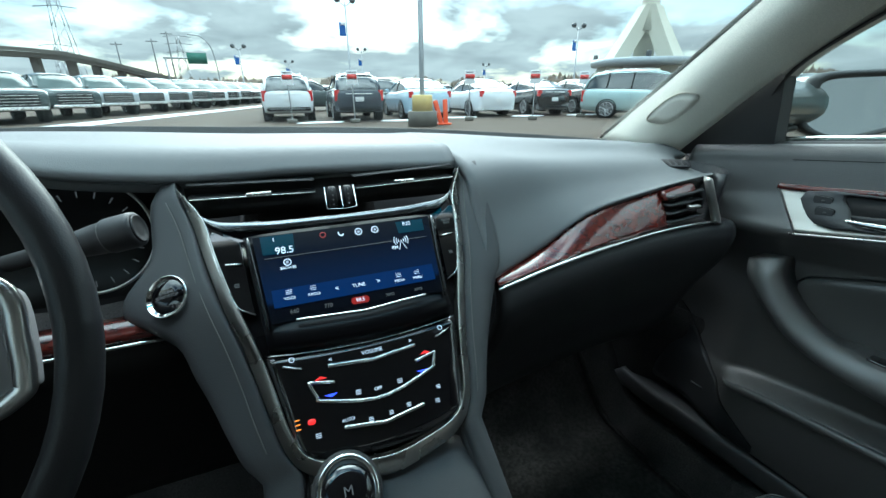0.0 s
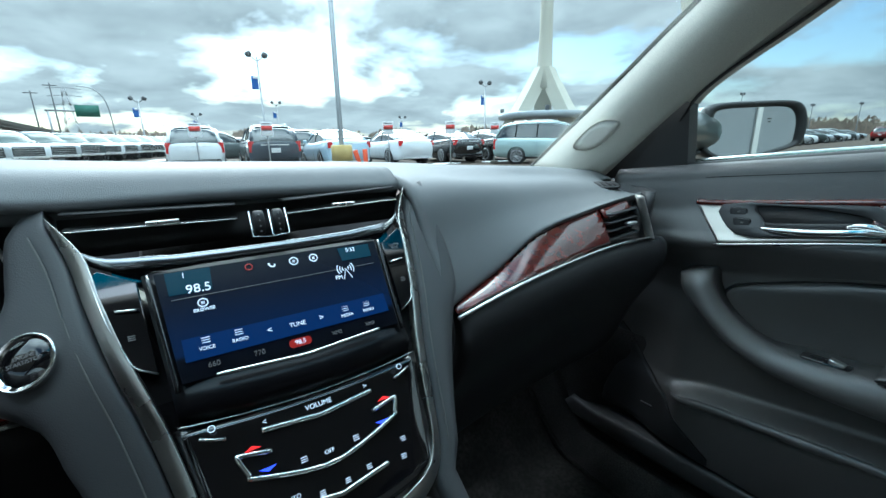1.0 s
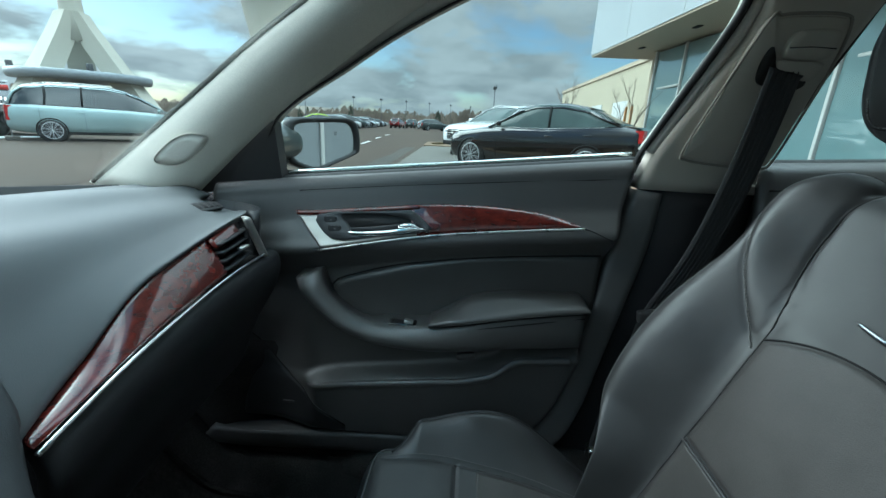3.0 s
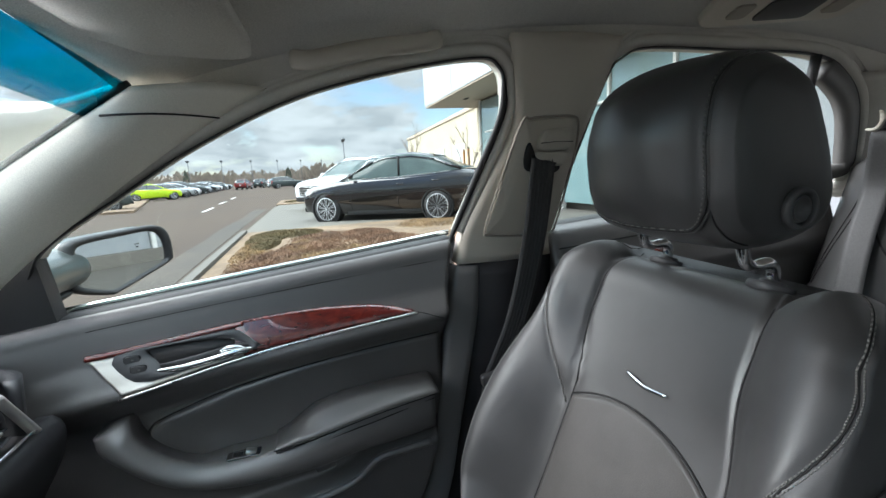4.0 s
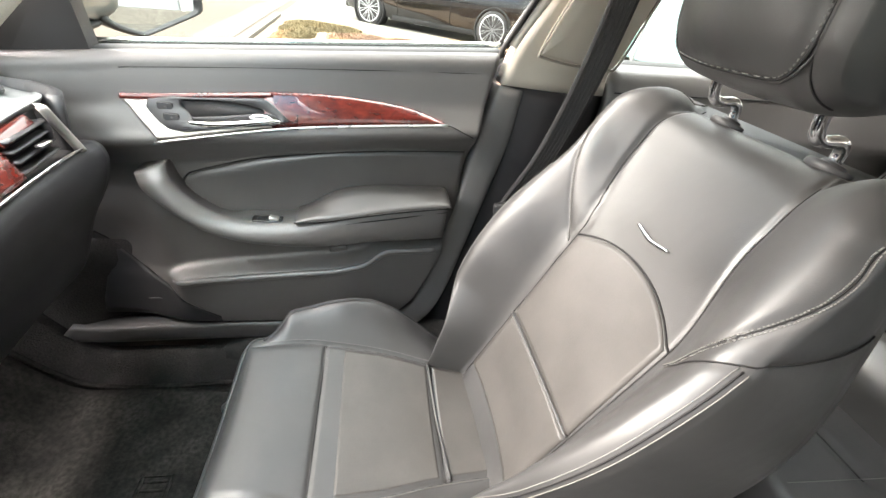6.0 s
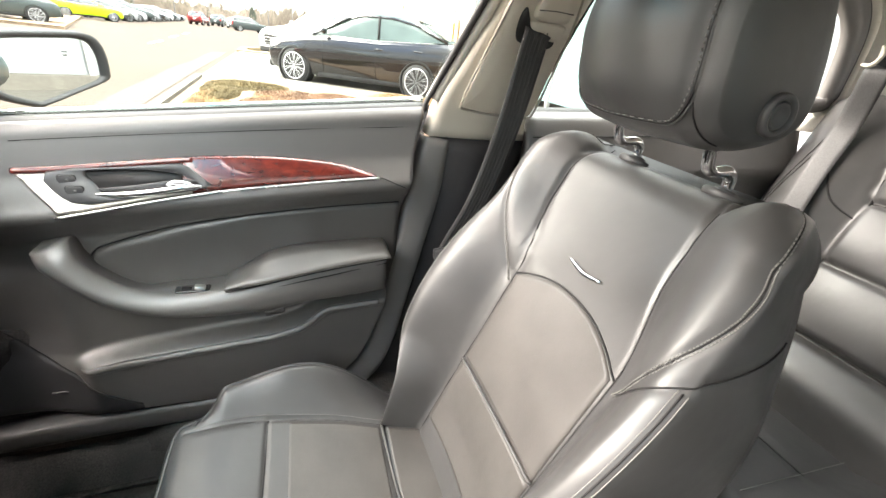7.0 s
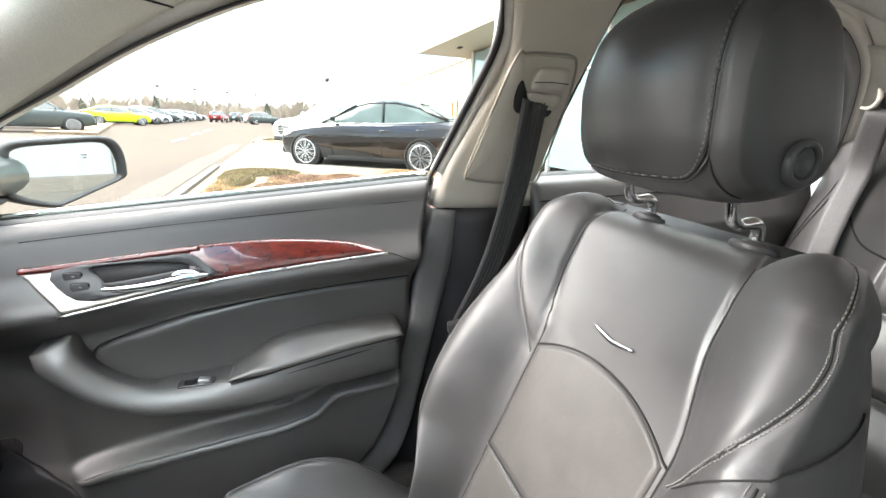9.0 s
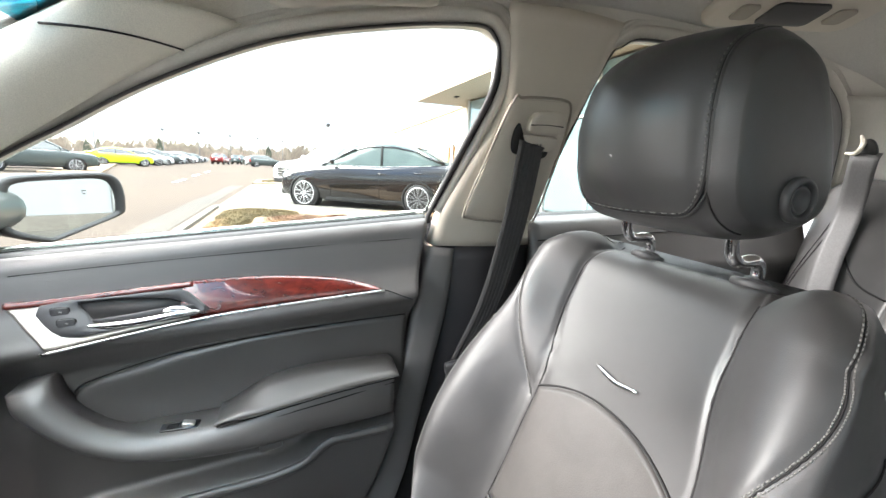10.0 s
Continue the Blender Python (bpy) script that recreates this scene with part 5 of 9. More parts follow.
label_at("VOLUME", 0.0054, 0.0, -0.1355, up=CZ, parent=stack)
label_at("<", 0.006, -0.0405, -0.1345, up=CZ, parent=stack)
label_at(">", 0.006, 0.0400, -0.1345, up=CZ, parent=stack)
label_at("OFF", 0.0044, -0.0015, -0.1715, up=CZ, parent=stack)
label_at("AUTO", 0.0042, -0.0340, -0.1915, up=CZ, parent=stack)
for x, v in ((-0.0138, -0.1965), (0.0058, -0.1960), (0.0240, -0.1935), (0.0570, -0.1850), (0.0530, -0.1975)):
    bars_icon(x, v, INK, stack, CZ, 0.9)
part("seat_heat_lamp", local(plate(rounded(0.007, 0.005, 0.0024), 0.0006, Matrix.Translation((-0.0655, -0.1845, CZ - 0.001)))), LED_RED, stack)
for k in range(3):
    part("level_lamp", local(plate(rounded(0.0042, 0.0010, 0.0003), 0.0006, Matrix.Translation((-0.0775, -0.180 - 0.004 * k, CZ - 0.0015)))), LED_AMBER, stack, smooth=False)
bars_icon(-0.0615, -0.1975, INK, stack, CZ - 0.001, 1.0)
# side button strips
for sgn in (1, -1):
    ol = [(sgn * x, v) for x, v in ((0.1055, 0.000), (0.1290, 0.0155), (0.1345, 0.010), (0.1270, -0.030), (0.1150, -0.066), (0.1105, -0.070), (0.1000, -0.076))]
    part("button_strip", local(plate(ol, 0.004, Matrix.Translation((0, 0, -0.003)), 0.001)), PIANO, stack, "glossy side button strip", smooth=False)
    part("strip_edge", local(sweep(np.array([(sgn * x, v, 0.0012) for x, v in ((0.1340, 0.008), (0.1268, -0.030), (0.1148, -0.066), (0.1105, -0.0705), (0.1000, -0.0765))]), 0.0007, 0.0009, 6)), SATIN, stack)
    part("button_edge", local(sweep(np.array([(sgn * 0.106, -0.024, 0.0025), (sgn * 0.121, -0.022, 0.0025)]), 0.0012, 0.0012, 6)), CHROME, stack)
    bars_icon(sgn * 0.113, -0.045, INK_DIM, stack, 0.0015, 1.0)
writing("GLOVE\nBOX", 0.0036, INK_DIM, STACK @ Matrix.Translation((0.118, -0.006, 0.0015)), stack)
# ledge between the vents and the screen housing
part("pod_ledge", local(plate([(0.122, 0.024), (-0.122, 0.024), (-0.120, -0.012), (0.120, -0.012)], 0.004, Matrix.Translation((0, 0, -0.0135)))), PIANO, stack, smooth=False)
# vent row under the hood
part("vent_recess", sheet(np.array([[(x, 0.575 - 0.02 * t, 1.006 - 0.053 * t) for t in np.linspace(0, 1, 5)] for x in np.linspace(-0.162, 0.162, 12)]), (0, 0.03, 0)), DARK, stack, "dark recess of the centre vents")
for sgn in (1, -1):
    for k in range(2):
        part("vent_slat", sweep(np.array([(sgn * x, 0.560 - 0.006 * k - 0.008 * (1 - x / 0.15), 0.9915 - 0.013 * k - 0.004 * (1 - x / 0.15)) for x in np.linspace(0.022, 0.150, 8)]), 0.012, 0.0016, 8), DARK, stack)
    part("slat_line", sweep(np.array([(sgn * x, 0.537, 0.979 - 0.004 * (1 - x / 0.15)) for x in np.linspace(0.024, 0.148, 8)]), 0.0006, 0.0007, 6), SATIN, stack)
    part("vent_tab", moved(box((0.025, 0.006, 0.0028), 0.001), Matrix.Translation((sgn * 0.082, 0.535, 0.9805))), SATIN, stack, "chrome vent tab")
    part("thumb_wheel", moved(lathe([(0.0105, -0.0045), (0.0115, -0.003), (0.0115, 0.003), (0.0105, 0.0045)], 24, "x"), Matrix.Translation((sgn * 0.0085 + 0.001, 0.518, 0.973)) @ Matrix.Rotation(radians(-12), 4, "X") @ Matrix.Diagonal((1, 0.6, 1.0, 1))), DARK, stack, "black ribbed thumb wheel")
    part("wheel_dots", joined(*[moved(box((0.0016, 0.0016, 0.0016), 0.0004), Matrix.Translation((sgn * 0.0085 + 0.001, 0.5105 + 0.0004 * k * k, 0.966 + 0.005 * k))) for k in range(4)]), INK_DIM, stack)
    part("wheel_frame", sweep(np.array([(sgn * 0.0155 + 0.0003, 0.516, 0.985), (sgn * 0.0165 + 0.001, 0.509, 0.962), (0.0022, 0.508, 0.9605), (0.0010, 0.515, 0.985)]), 0.0009, 0.0009, 8), CHROME, stack, "thin chrome wheel frame")
bow_v = curve_at([0, 0.05, 0.085, 0.11, 0.126, 0.139, 0.150], [0.0120, 0.0125, 0.0140, 0.0185, 0.0255, 0.0365, 0.050])
part("chrome_bow", local(loft([np.array([(x, float(bow_v(abs(x))) + dv * (1 - 0.55 * float(smoothstep(0.11, 0.15, abs(x)))), 0.006 - 0.016 * float(smoothstep(0.09, 0.15, abs(x))) + dz) for dv, dz in ((0.0055, -0.006), (0.0052, -0.001), (0.0042, 0.0002), (-0.0035, -0.0005), (-0.0048, -0.003), (-0.005, -0.009))]) for x in np.linspace(-0.148, 0.148, 70)])), DARK_CHROME, stack, "dark chrome bow under the vents")

# ---- passenger seat ----
seat = thing("bucket_chair", "black leather front passenger seat with perforated inserts", "car seat", (0.36, 0.0, 0.36))
SX = 0.362
BACK = Matrix(((1, 0, 0, SX), (0, -0.380, 0.925, -0.169), (0, 0.925, 0.380, 0.556), (0, 0, 0, 1)))
# local: x across, y up the back, z out of its face
back_w = curve_at([-0.05, 0.0, 0.12, 0.28, 0.33, 0.365, 0.42, 0.47, 0.525, 0.56], [0.165, 0.182, 0.238, 0.263, 0.258, 0.250, 0.231, 0.212, 0.184, 0.160])
front_w = curve_at([-0.05, 0.0, 0.12, 0.25, 0.33, 0.366, 0.404, 0.446, 0.485, 0.52, 0.56], [0.162, 0.176, 0.222, 0.247, 0.246, 0.242, 0.236, 0.231, 0.226, 0.214, 0.190])
bolster = curve_at([-0.05, 0.05, 0.15, 0.28, 0.38, 0.47, 0.56], [0.070, 0.085, 0.092, 0.078, 0.052, 0.035, 0.02])
panel_w = curve_at([-0.05, 0.1, 0.28, 0.40, 0.49, 0.56], [0.120, 0.122, 0.124, 0.125, 0.124, 0.120])


def mid_x(v):
    """The padded middle sits a little towards the tunnel below the shoulders."""
    return -0.0265 * float(smoothstep(0.46, 0.32, v))


# the stitched outer seam of each shoulder, from its foot upward
SHOULDERS = {-1: [(0.163, 0.307), (0.180, 0.330), (0.203, 0.369), (0.218, 0.410), (0.225, 0.445), (0.224, 0.475), (0.216, 0.500)],
             1: [(0.104, 0.298), (0.126, 0.325), (0.160, 0.368), (0.188, 0.408), (0.205, 0.445), (0.210, 0.475), (0.206, 0.500)]}
shoulder_x = {k: curve_at([v for x, v in p], [x for x, v in p]) for k, p in SHOULDERS.items()}


def wing_v(ax):
    """Height of the seam that crosses the side bolster."""
    return 0.306 + 1.05 * max(0.0, ax - 0.163)


def back_face(x, v):
    """Height of the seat back's face over its middle plane."""
    side = -1 if x < 0 else 1
    ax, rx, b, p = abs(x), abs(x - mid_x(v)), float(bolster(v)), float(panel_w(v))
    fw = float(front_w(v))
    edge = p + side * mid_x(v)
    high = float(smoothstep(0.40, 0.50, v))
    z = 0.012 * (rx / p) ** 2 if rx < p else 0.012
    z += b * float(smoothstep(edge - 0.002, edge + 0.80 * (fw - edge), ax))
    z -= (0.0028 + 0.002 * high) * math.exp(-((rx - p) / 0.0045) ** 2)
    z -= 0.010 * max(0.0, (ax - (fw - 0.026)) / 0.026) ** 2.2
    if v > 0.300:
        xs_ = float(shoulder_x[side](v))
        z -= 0.0022 * math.exp(-((ax - xs_) / 0.004) ** 2)
        z += (0.008 + 0.003 * high) * max(0.0, 1 - ((ax - 0.5 * (edge + xs_)) / (0.5 * (xs_ - edge) + 1e-6)) ** 2) ** 0.8 * float(smoothstep(0.30, 0.37, v))
    if ax > edge:
        z -= 0.0025 * math.exp(-((v - wing_v(ax)) / 0.005) ** 2) * float(smoothstep(0.165, 0.185, ax)) * (side < 0)
    z += 0.010 * math.sin(math.pi * min(1, max(0, (v - 0.05) / 0.3))) * (1 - min(1, rx / p) ** 2)
    return z


TOP_V = 0.50


def warp_x(x, v):
    """The bolster towards the door is slimmer than the one by the tunnel."""
    k = (1 - 0.19 * float(smoothstep(0.54, 0.40, v))) * (1 - 0.62 * float(smoothstep(0.125, 0.025, v)))
    return 0.10 + (x - 0.10) * k if x > 0.10 else x




def side_of(v, t):
    """The flank of the backrest, from its front edge (t 0) to the rear shell (t 1)."""
    v = min(v, 0.56)
    fw, w = float(front_w(v)), float(back_w(v))
    z0 = back_face(fw, v)
    groove = 0.003 * math.exp(-((v - 0.388 - 0.062 * t) / 0.006) ** 2)
    return fw + (w - fw) * t + 0.005 * math.sin(math.pi * t) ** 0.8 - groove, z0 + (-0.062 - z0) * t


def back_ring(v, squeeze=1.0, narrow=1.0, lift=0.0):
    w = float(back_w(min(v, 0.56)))
    fw = float(front_w(min(v, 0.56)))
    us = np.concatenate([np.linspace(-1, -0.5, 44), np.linspace(-0.48, 0.48, 25), np.linspace(0.5, 1, 44)])
    front = [(u * fw, back_face(u * fw, v)) for u in us]
    right = [side_of(v, t) for t in np.linspace(0, 1, 12)[1:]]
    rear = [(math.cos(a) * w, -0.062 - 0.045 * math.sin(a) ** 0.6) for a in np.linspace(0.15, math.pi - 0.15, 20)]
    ring = np.array(front + right + rear + [(-x, z) for x, z in right[::-1]])
    mid = -0.055
    ring[:, 1] = mid + (ring[:, 1] - mid) * squeeze
    ring[:, 0] = [warp_x(x, v) for x in ring[:, 0]]
    ring[:, 0] *= narrow
    q = np.abs(ring[:, 0])
    vv = np.full(len(ring), v) + lift * ((0.86 + 0.42 * smoothstep(0.122, 0.168, q) - 0.16 * np.exp(-((q - 0.124) / 0.006) ** 2)) * (1 - 0.50 * np.clip(q / 0.215, 0, 1) ** 5))
    return np.stack([ring[:, 0], vv, ring[:, 1]], 1)


rings = [back_ring(v) for v in np.linspace(-0.06, TOP_V, 110)]
for a in (8, 16, 24, 32, 40, 48, 56, 64, 72, 80, 86):
    r = radians(a)
    rings.append(back_ring(TOP_V, math.cos(r) ** 0.75, 1 - 0.22 * (1 - math.cos(r)) ** 1.2, 0.060 * math.sin(r)))
backrest = part("backrest", moved(loft(rings), BACK), LEATHER, seat, "black leather backrest with deep side bolsters")
_bm = bmesh.new()
_bm.from_mesh(backrest.data)
back_tree = BVHTree.FromBMesh(_bm)
_bm.free()


def snapped(pts, up=0.0005):
    """Points of the backrest's own axes, laid onto its skin."""
    out_pts = []
    for p in pts:
        co, nrm, _i, _d = back_tree.find_nearest(BACK @ Vector(p))
        out_pts.append(tuple(co + nrm * up))
    return np.array(out_pts)


def on_back(x, v, up=0.0):
    return tuple(BACK @ Vector((warp_x(x, v), v, back_face(x, v) + up)))


def back_line(pts, r, mat, n=40, up=0.001, name="seam"):
    part(name, sweep(np.array([on_back(x, v, up) for x, v in spline(pts, n)]), r, r, 6, up=(0, 0.925, 0.38)), mat, seat)


def back_patch(f_left, f_right, v0, v1, mat, name, up=0.002, n=24, label=""):
    g = np.zeros((n, n, 3))
    for i, v in enumerate(np.linspace(v0, v1, n)):
        a, b = f_left(v), f_right(v)
        for j, u in enumerate(np.linspace(0, 1, n)):
            x = a + (b - a) * u
            g[i, j] = on_back(x, v, up)
    part(name, sheet(g, tuple(np.array([0, -0.925, -0.38]) * 0.004)), mat, seat, label)


def shoulder_path(sgn, shift, up):
    """The stitched shoulder seam, from its foot up and over to the lobe's peak."""
    x = lambda q, f: sgn * (q + shift * f)
    pts = [(warp_x(x(q, 1), v), v + shift * 0.2, back_face(sgn * q, v)) for q, v in spline(SHOULDERS[sgn], 70)]
    q0 = SHOULDERS[sgn][-1][0]
    tops = spline([(q0, 0.500, 0.035), (q0 - 0.010, 0.527, 0.018), (q0 - 0.034, 0.552, -0.014), (q0 - 0.064, 0.566, -0.040), (0.130, 0.566, -0.066)], 26)
    pts += [(x(q, 1 - k / 25), v, c) for k, (q, v, c) in enumerate(tops[1:], 1)]
    return snapped(pts, up)


def arch(u):
    return 0.317 + 0.036 * (1 - abs(u) ** 2.2)


g = np.zeros((30, 26, 3))
for i, u in enumerate(np.linspace(-1, 1, 30)):
    for j, t in enumerate(np.linspace(0, 1, 26)):
        v = 0.142 + (arch(u) - 0.002 - 0.142) * t
        g[i, j] = on_back(mid_x(v) + 0.119 * u, v, 0.002)
part("back_insert", sheet(g, tuple(np.array([0, -0.925, -0.38]) * 0.004)), PERFORATED, seat, "perforated leather insert")
back_patch(lambda v: mid_x(v) - 0.119, lambda v: mid_x(v) + 0.119, 0.0, 0.134, PERFORATED, "lower_insert", label="perforated leather insert")
back_line([(mid_x(0.14) - 0.121, 0.141), (mid_x(0.14), 0.137), (mid_x(0.14) + 0.121, 0.136)], 0.0026, LEATHER, up=0.0030, name="piping")
back_line([(mid_x(arch(u)) + 0.124 * u, arch(u)) for u in np.linspace(-1, 1, 15)], 0.0014, SEAM)
for sgn in (1, -1):
    inner = [(mid_x(v) + sgn * float(panel_w(v)), v, back_face(mid_x(v) + sgn * float(panel_w(v)), v)) for v in np.linspace(-0.03, 0.50, 60)]
    inner += [(sgn * x, v, c) for x, v, c in spline([(0.124, 0.50, 0.003), (0.123, 0.524, -0.012), (0.122, 0.545, -0.036), (0.126, 0.560, -0.066)], 16)[1:]]
    part("seam", sweep(snapped(inner, 0.0), 0.0012, 0.0012, 6, up=(0, 0.925, 0.38)), SEAM, seat)
    # shoulder seam with a fine double stitch
    part("seam", sweep(shoulder_path(sgn, 0.0, 0.0002), 0.0009, 0.0009, 6, up=(0, 0.925, 0.38)), SEAM, seat)
    for d, r in ((-0.0032, 0.0007), (0.0034, 0.0006)):
        path_ = shoulder_path(sgn, d, 0.0005)
        for k in range(0, len(path_) - 3, 1):
            part("stitch", sweep(np.array([path_[k], path_[k] + 0.68 * (path_[k + 1] - path_[k])]), r, r, 4, up=(0, 0.925, 0.38)), STITCH, seat)
    wing = [on_back(sgn * x, wing_v(x), 0.0018) for x in np.linspace(0.170, 0.238, 18)]
    for t in np.linspace(0.05, 1, 14):
        x, z = side_of(0.388 + 0.062 * t, t)
        wing.append(tuple(BACK @ Vector((sgn * (x + 0.0024), 0.388 + 0.062 * t, z))))
    if sgn < 0:
        part("seam", sweep(np.array(wing), 0.0009, 0.0009, 6), SEAM, seat)
    for d, r, mat in ((0.004, 0.0010, SEAM), (0.008, 0.0006, STITCH), (0.0, 0.0006, STITCH)):
        back_line([(sgn * (float(front_w(v)) - d), v) for v in np.linspace(0.376, 0.02, 12)], r, mat, 60, 0.0004, "seam" if mat is SEAM else "stitching")
# chevron badge
part("badge", sweep(np.array([on_back(-0.0135 + x, 0.3865 + 0.0055 * (abs(x) / 0.035) ** 1.3, 0.0035) for x in np.linspace(-0.035, 0.035, 15)]), 0.0034, 0.0026, 8, up=(0, 0.925, 0.38), taper=0.35 + 0.65 * np.sin(np.linspace(0.12, math.pi - 0.12, 15)) ** 0.5), CHROME, seat, "small chrome chevron badge")

# cushion
seam_x = curve_at([-0.24, -0.15, -0.077, 0.01, 0.12, 0.27], [0.098, 0.104, 0.114, 0.132, 0.143, 0.148])


def cushion_z(x, y):
    ax, sx_ = abs(x), float(seam_x(y))
    z = 0.010 * min(1.0, ax / sx_) ** 2
    front = 0.72 * float(smoothstep(0.236, 0.185, y)) + 0.28 * float(smoothstep(0.20, 0.06, y))
    z += 0.066 * float(smoothstep(sx_ - 0.003, 0.205, ax)) ** 0.80 * front
    z -= 0.005 * math.exp(-((ax - sx_) / 0.0032) ** 2) * float(smoothstep(0.262, 0.225, y))
    z -= 0.13 * max(0.0, (ax - 0.196) / 0.066) ** 2.4
    z -= 0.10 * max(0.0, (ax - 0.158) / 0.06) ** 2.0 * (1 - front)
    z -= 0.004 * (math.exp(-((y - 0.120) / 0.0032) ** 2) + math.exp(-((y + 0.080) / 0.0032) ** 2)) * float(ax < sx_)
    z += 0.020 * float(smoothstep(0.0, 0.22, y))
    z -= 0.13 * float(smoothstep(0.05, -0.21, y)) * float(smoothstep(sx_, 0.20, ax))
    z += 0.007 * math.sin(math.pi * min(1.0, max(0.0, (y - 0.12) / 0.15))) * float(smoothstep(sx_ + 0.01, sx_ - 0.02, ax))
    z -= 0.10 * max(0.0, (y - 0.238) / 0.057) ** 2.6
    z -= 0.020 * float(smoothstep(0.05, -0.16, y))
    return 0.530 + z + 0.006 * math.sin(math.pi * (y + 0.2) / 0.45)


ys, xs = np.concatenate([np.linspace(-0.24, 0.10, 84), np.linspace(0.103, 0.295, 66)]), np.linspace(-0.262, 0.262, 176)
g = np.zeros((len(ys), len(xs), 3))
for i, y in enumerate(ys):
    k = 1 - 0.10 * float(smoothstep(0.12, 0.295, y))
    for j, x in enumerate(xs):
        g[i, j] = (SX + x * k, y, cushion_z(x, y))
part("cushion", sheet(g, (0, -0.004, -0.14)), LEATHER, seat, "black leather seat cushion")


def cush_line(pts, r, mat, up=0.001, n=40, name="seam"):
    part(name, sweep(np.array([(SX + x * (1 - 0.10 * float(smoothstep(0.12, 0.295, y))), y, cushion_z(x, y) + up) for x, y in spline(pts, n)]), r, r, 6), mat, seat)


def cush_patch(y0, y1, mat, label):
    g = np.zeros((40, 60, 3))
    for i, y in enumerate(np.linspace(y0, y1, 40)):
        for j, u in enumerate(np.linspace(-1, 1, 60)):
            x = u * (float(seam_x(y)) - 0.008)
            g[i, j] = (SX + x, y, cushion_z(x, y) + 0.0006)
    part("cushion_insert", sheet(g, (0, 0, -0.004)), mat, seat, label)


cush_patch(-0.070, 0.085, PERFORATED, "perforated leather insert")
cush_patch(-0.20, -0.085, PERFORATED, "perforated leather insert")
for y in (0.120, -0.080):
    w_ = float(seam_x(y))
    cush_line([(-w_, y), (0, y + 0.002), (w_, y)], 0.0018, SEAM, -0.001)
w_ = float(seam_x(-0.08)) - 0.003
cush_line([(-w_, -0.086), (0, -0.080), (w_, -0.074)], 0.0026, LEATHER, 0.0034, name="piping")
for sgn in (1, -1):
    cush_line([(sgn * float(seam_x(y)), y) for y in np.linspace(-0.2, 0.26, 10)], 0.0016, SEAM, -0.001)
    cush_line([(sgn * (float(seam_x(y)) + 0.005), y) for y in np.linspace(-0.2, 0.235, 10)], 0.0005, STITCH, 0.0006, name="stitching")
    cush_line([(sgn * 0.160, 0.232), (sgn * 0.178, 0.222), (sgn * 0.196, 0.200), (sgn * 0.206, 0.150)] + [(sgn * 0.209, y) for y in np.linspace(0.08, -0.2, 7)], 0.0018, LEATHER, 0.0010, 80, "piping")
cush_line([(-0.172, 0.232), (-0.166, 0.250), (-0.148, 0.262), (-0.07, 0.267), (0, 0.268), (0.07, 0.267), (0.148, 0.262), (0.166, 0.250), (0.172, 0.232)], 0.0020, LEATHER, 0.0012, 90, "piping")
part("seat_base", loft([np.array([(SX + sx * w, y, z) for sx, y in ((-1, -0.22), (1, -0.22), (1, 0.24), (-1, 0.24))]) for w, z in ((0.21, 0.31), (0.235, 0.40), (0.24, 0.47))]), PLASTIC, seat, "dark plastic seat base", smooth=False)
part("side_valance", sheet(np.array([[(SX - 0.262 + 0.006 * t, y, 0.50 - 0.14 * t) for t in np.linspace(0, 1, 5)] for y in np.linspace(-0.25, 0.20, 12)]), (0.02, 0, 0)), PLASTIC, seat, "grey plastic side cover")

# headrest with its two posts
HX, HALF = 0.3515, 0.1195
HEAD_SIDE = [(-0.345, 1.290), (-0.312, 1.285), (-0.288, 1.264), (-0.281, 1.225), (-0.284, 1.185), (-0.289, 1.150), (-0.302, 1.124), (-0.33, 1.110), (-0.37, 1.109), (-0.405, 1.121), (-0.418, 1.147), (-0.411, 1.185), (-0.395, 1.23), (-0.376, 1.272)]
head_loop = spline(HEAD_SIDE, 140, True)
HMID = np.array([-0.350, 1.198])


def head_pt(u, k, up=0.0):
    """The headrest's skin: u from side to side (-1 to 1), k round its side outline from the top forward."""
    i = k * 140.0
    y, z = (np.interp(i % 140, range(141), np.append(head_loop[:, q], head_loop[0, q])) for q in (0, 1))
    au = abs(u)
    size = 1 - 0.16 * max(0.0, (au - 0.70) / 0.30) ** 2.2
    push = 0.026 * (1 - (au / 0.82) ** 2.4) if au < 0.82 else 0.0
    push *= float(smoothstep(-0.36, -0.288, y)) * (1 - min(1.0, abs(z - 1.205) / 0.098) ** 3)
    lift = 0.012 * (1 - au * au) * float(smoothstep(1.24, 1.29, z)) - 0.004 * (1 - au * au) * float(smoothstep(1.14, 1.11, z))
    groove = 0.004 * math.exp(-((au - 0.82) / 0.022) ** 2) * float(smoothstep(-0.36, -0.32, y))
    d = np.array([y, z]) - HMID
    d = d * size * (1 + (up - groove) / (np.linalg.norm(d) + 1e-9))
    crown = 1 - 0.10 * float(smoothstep(1.20, 1.30, z)) * float(u > 0)
    # the door side leans back, the rear bulges a little
    lean = 0.017 * float(smoothstep(-0.2, 1.0, u)) + 0.010 * float(smoothstep(0.0, -0.05, d[0]))
    return np.array([HX + HALF * u * crown, HMID[0] + d[0] + push - lean, HMID[1] + d[1] + lift])


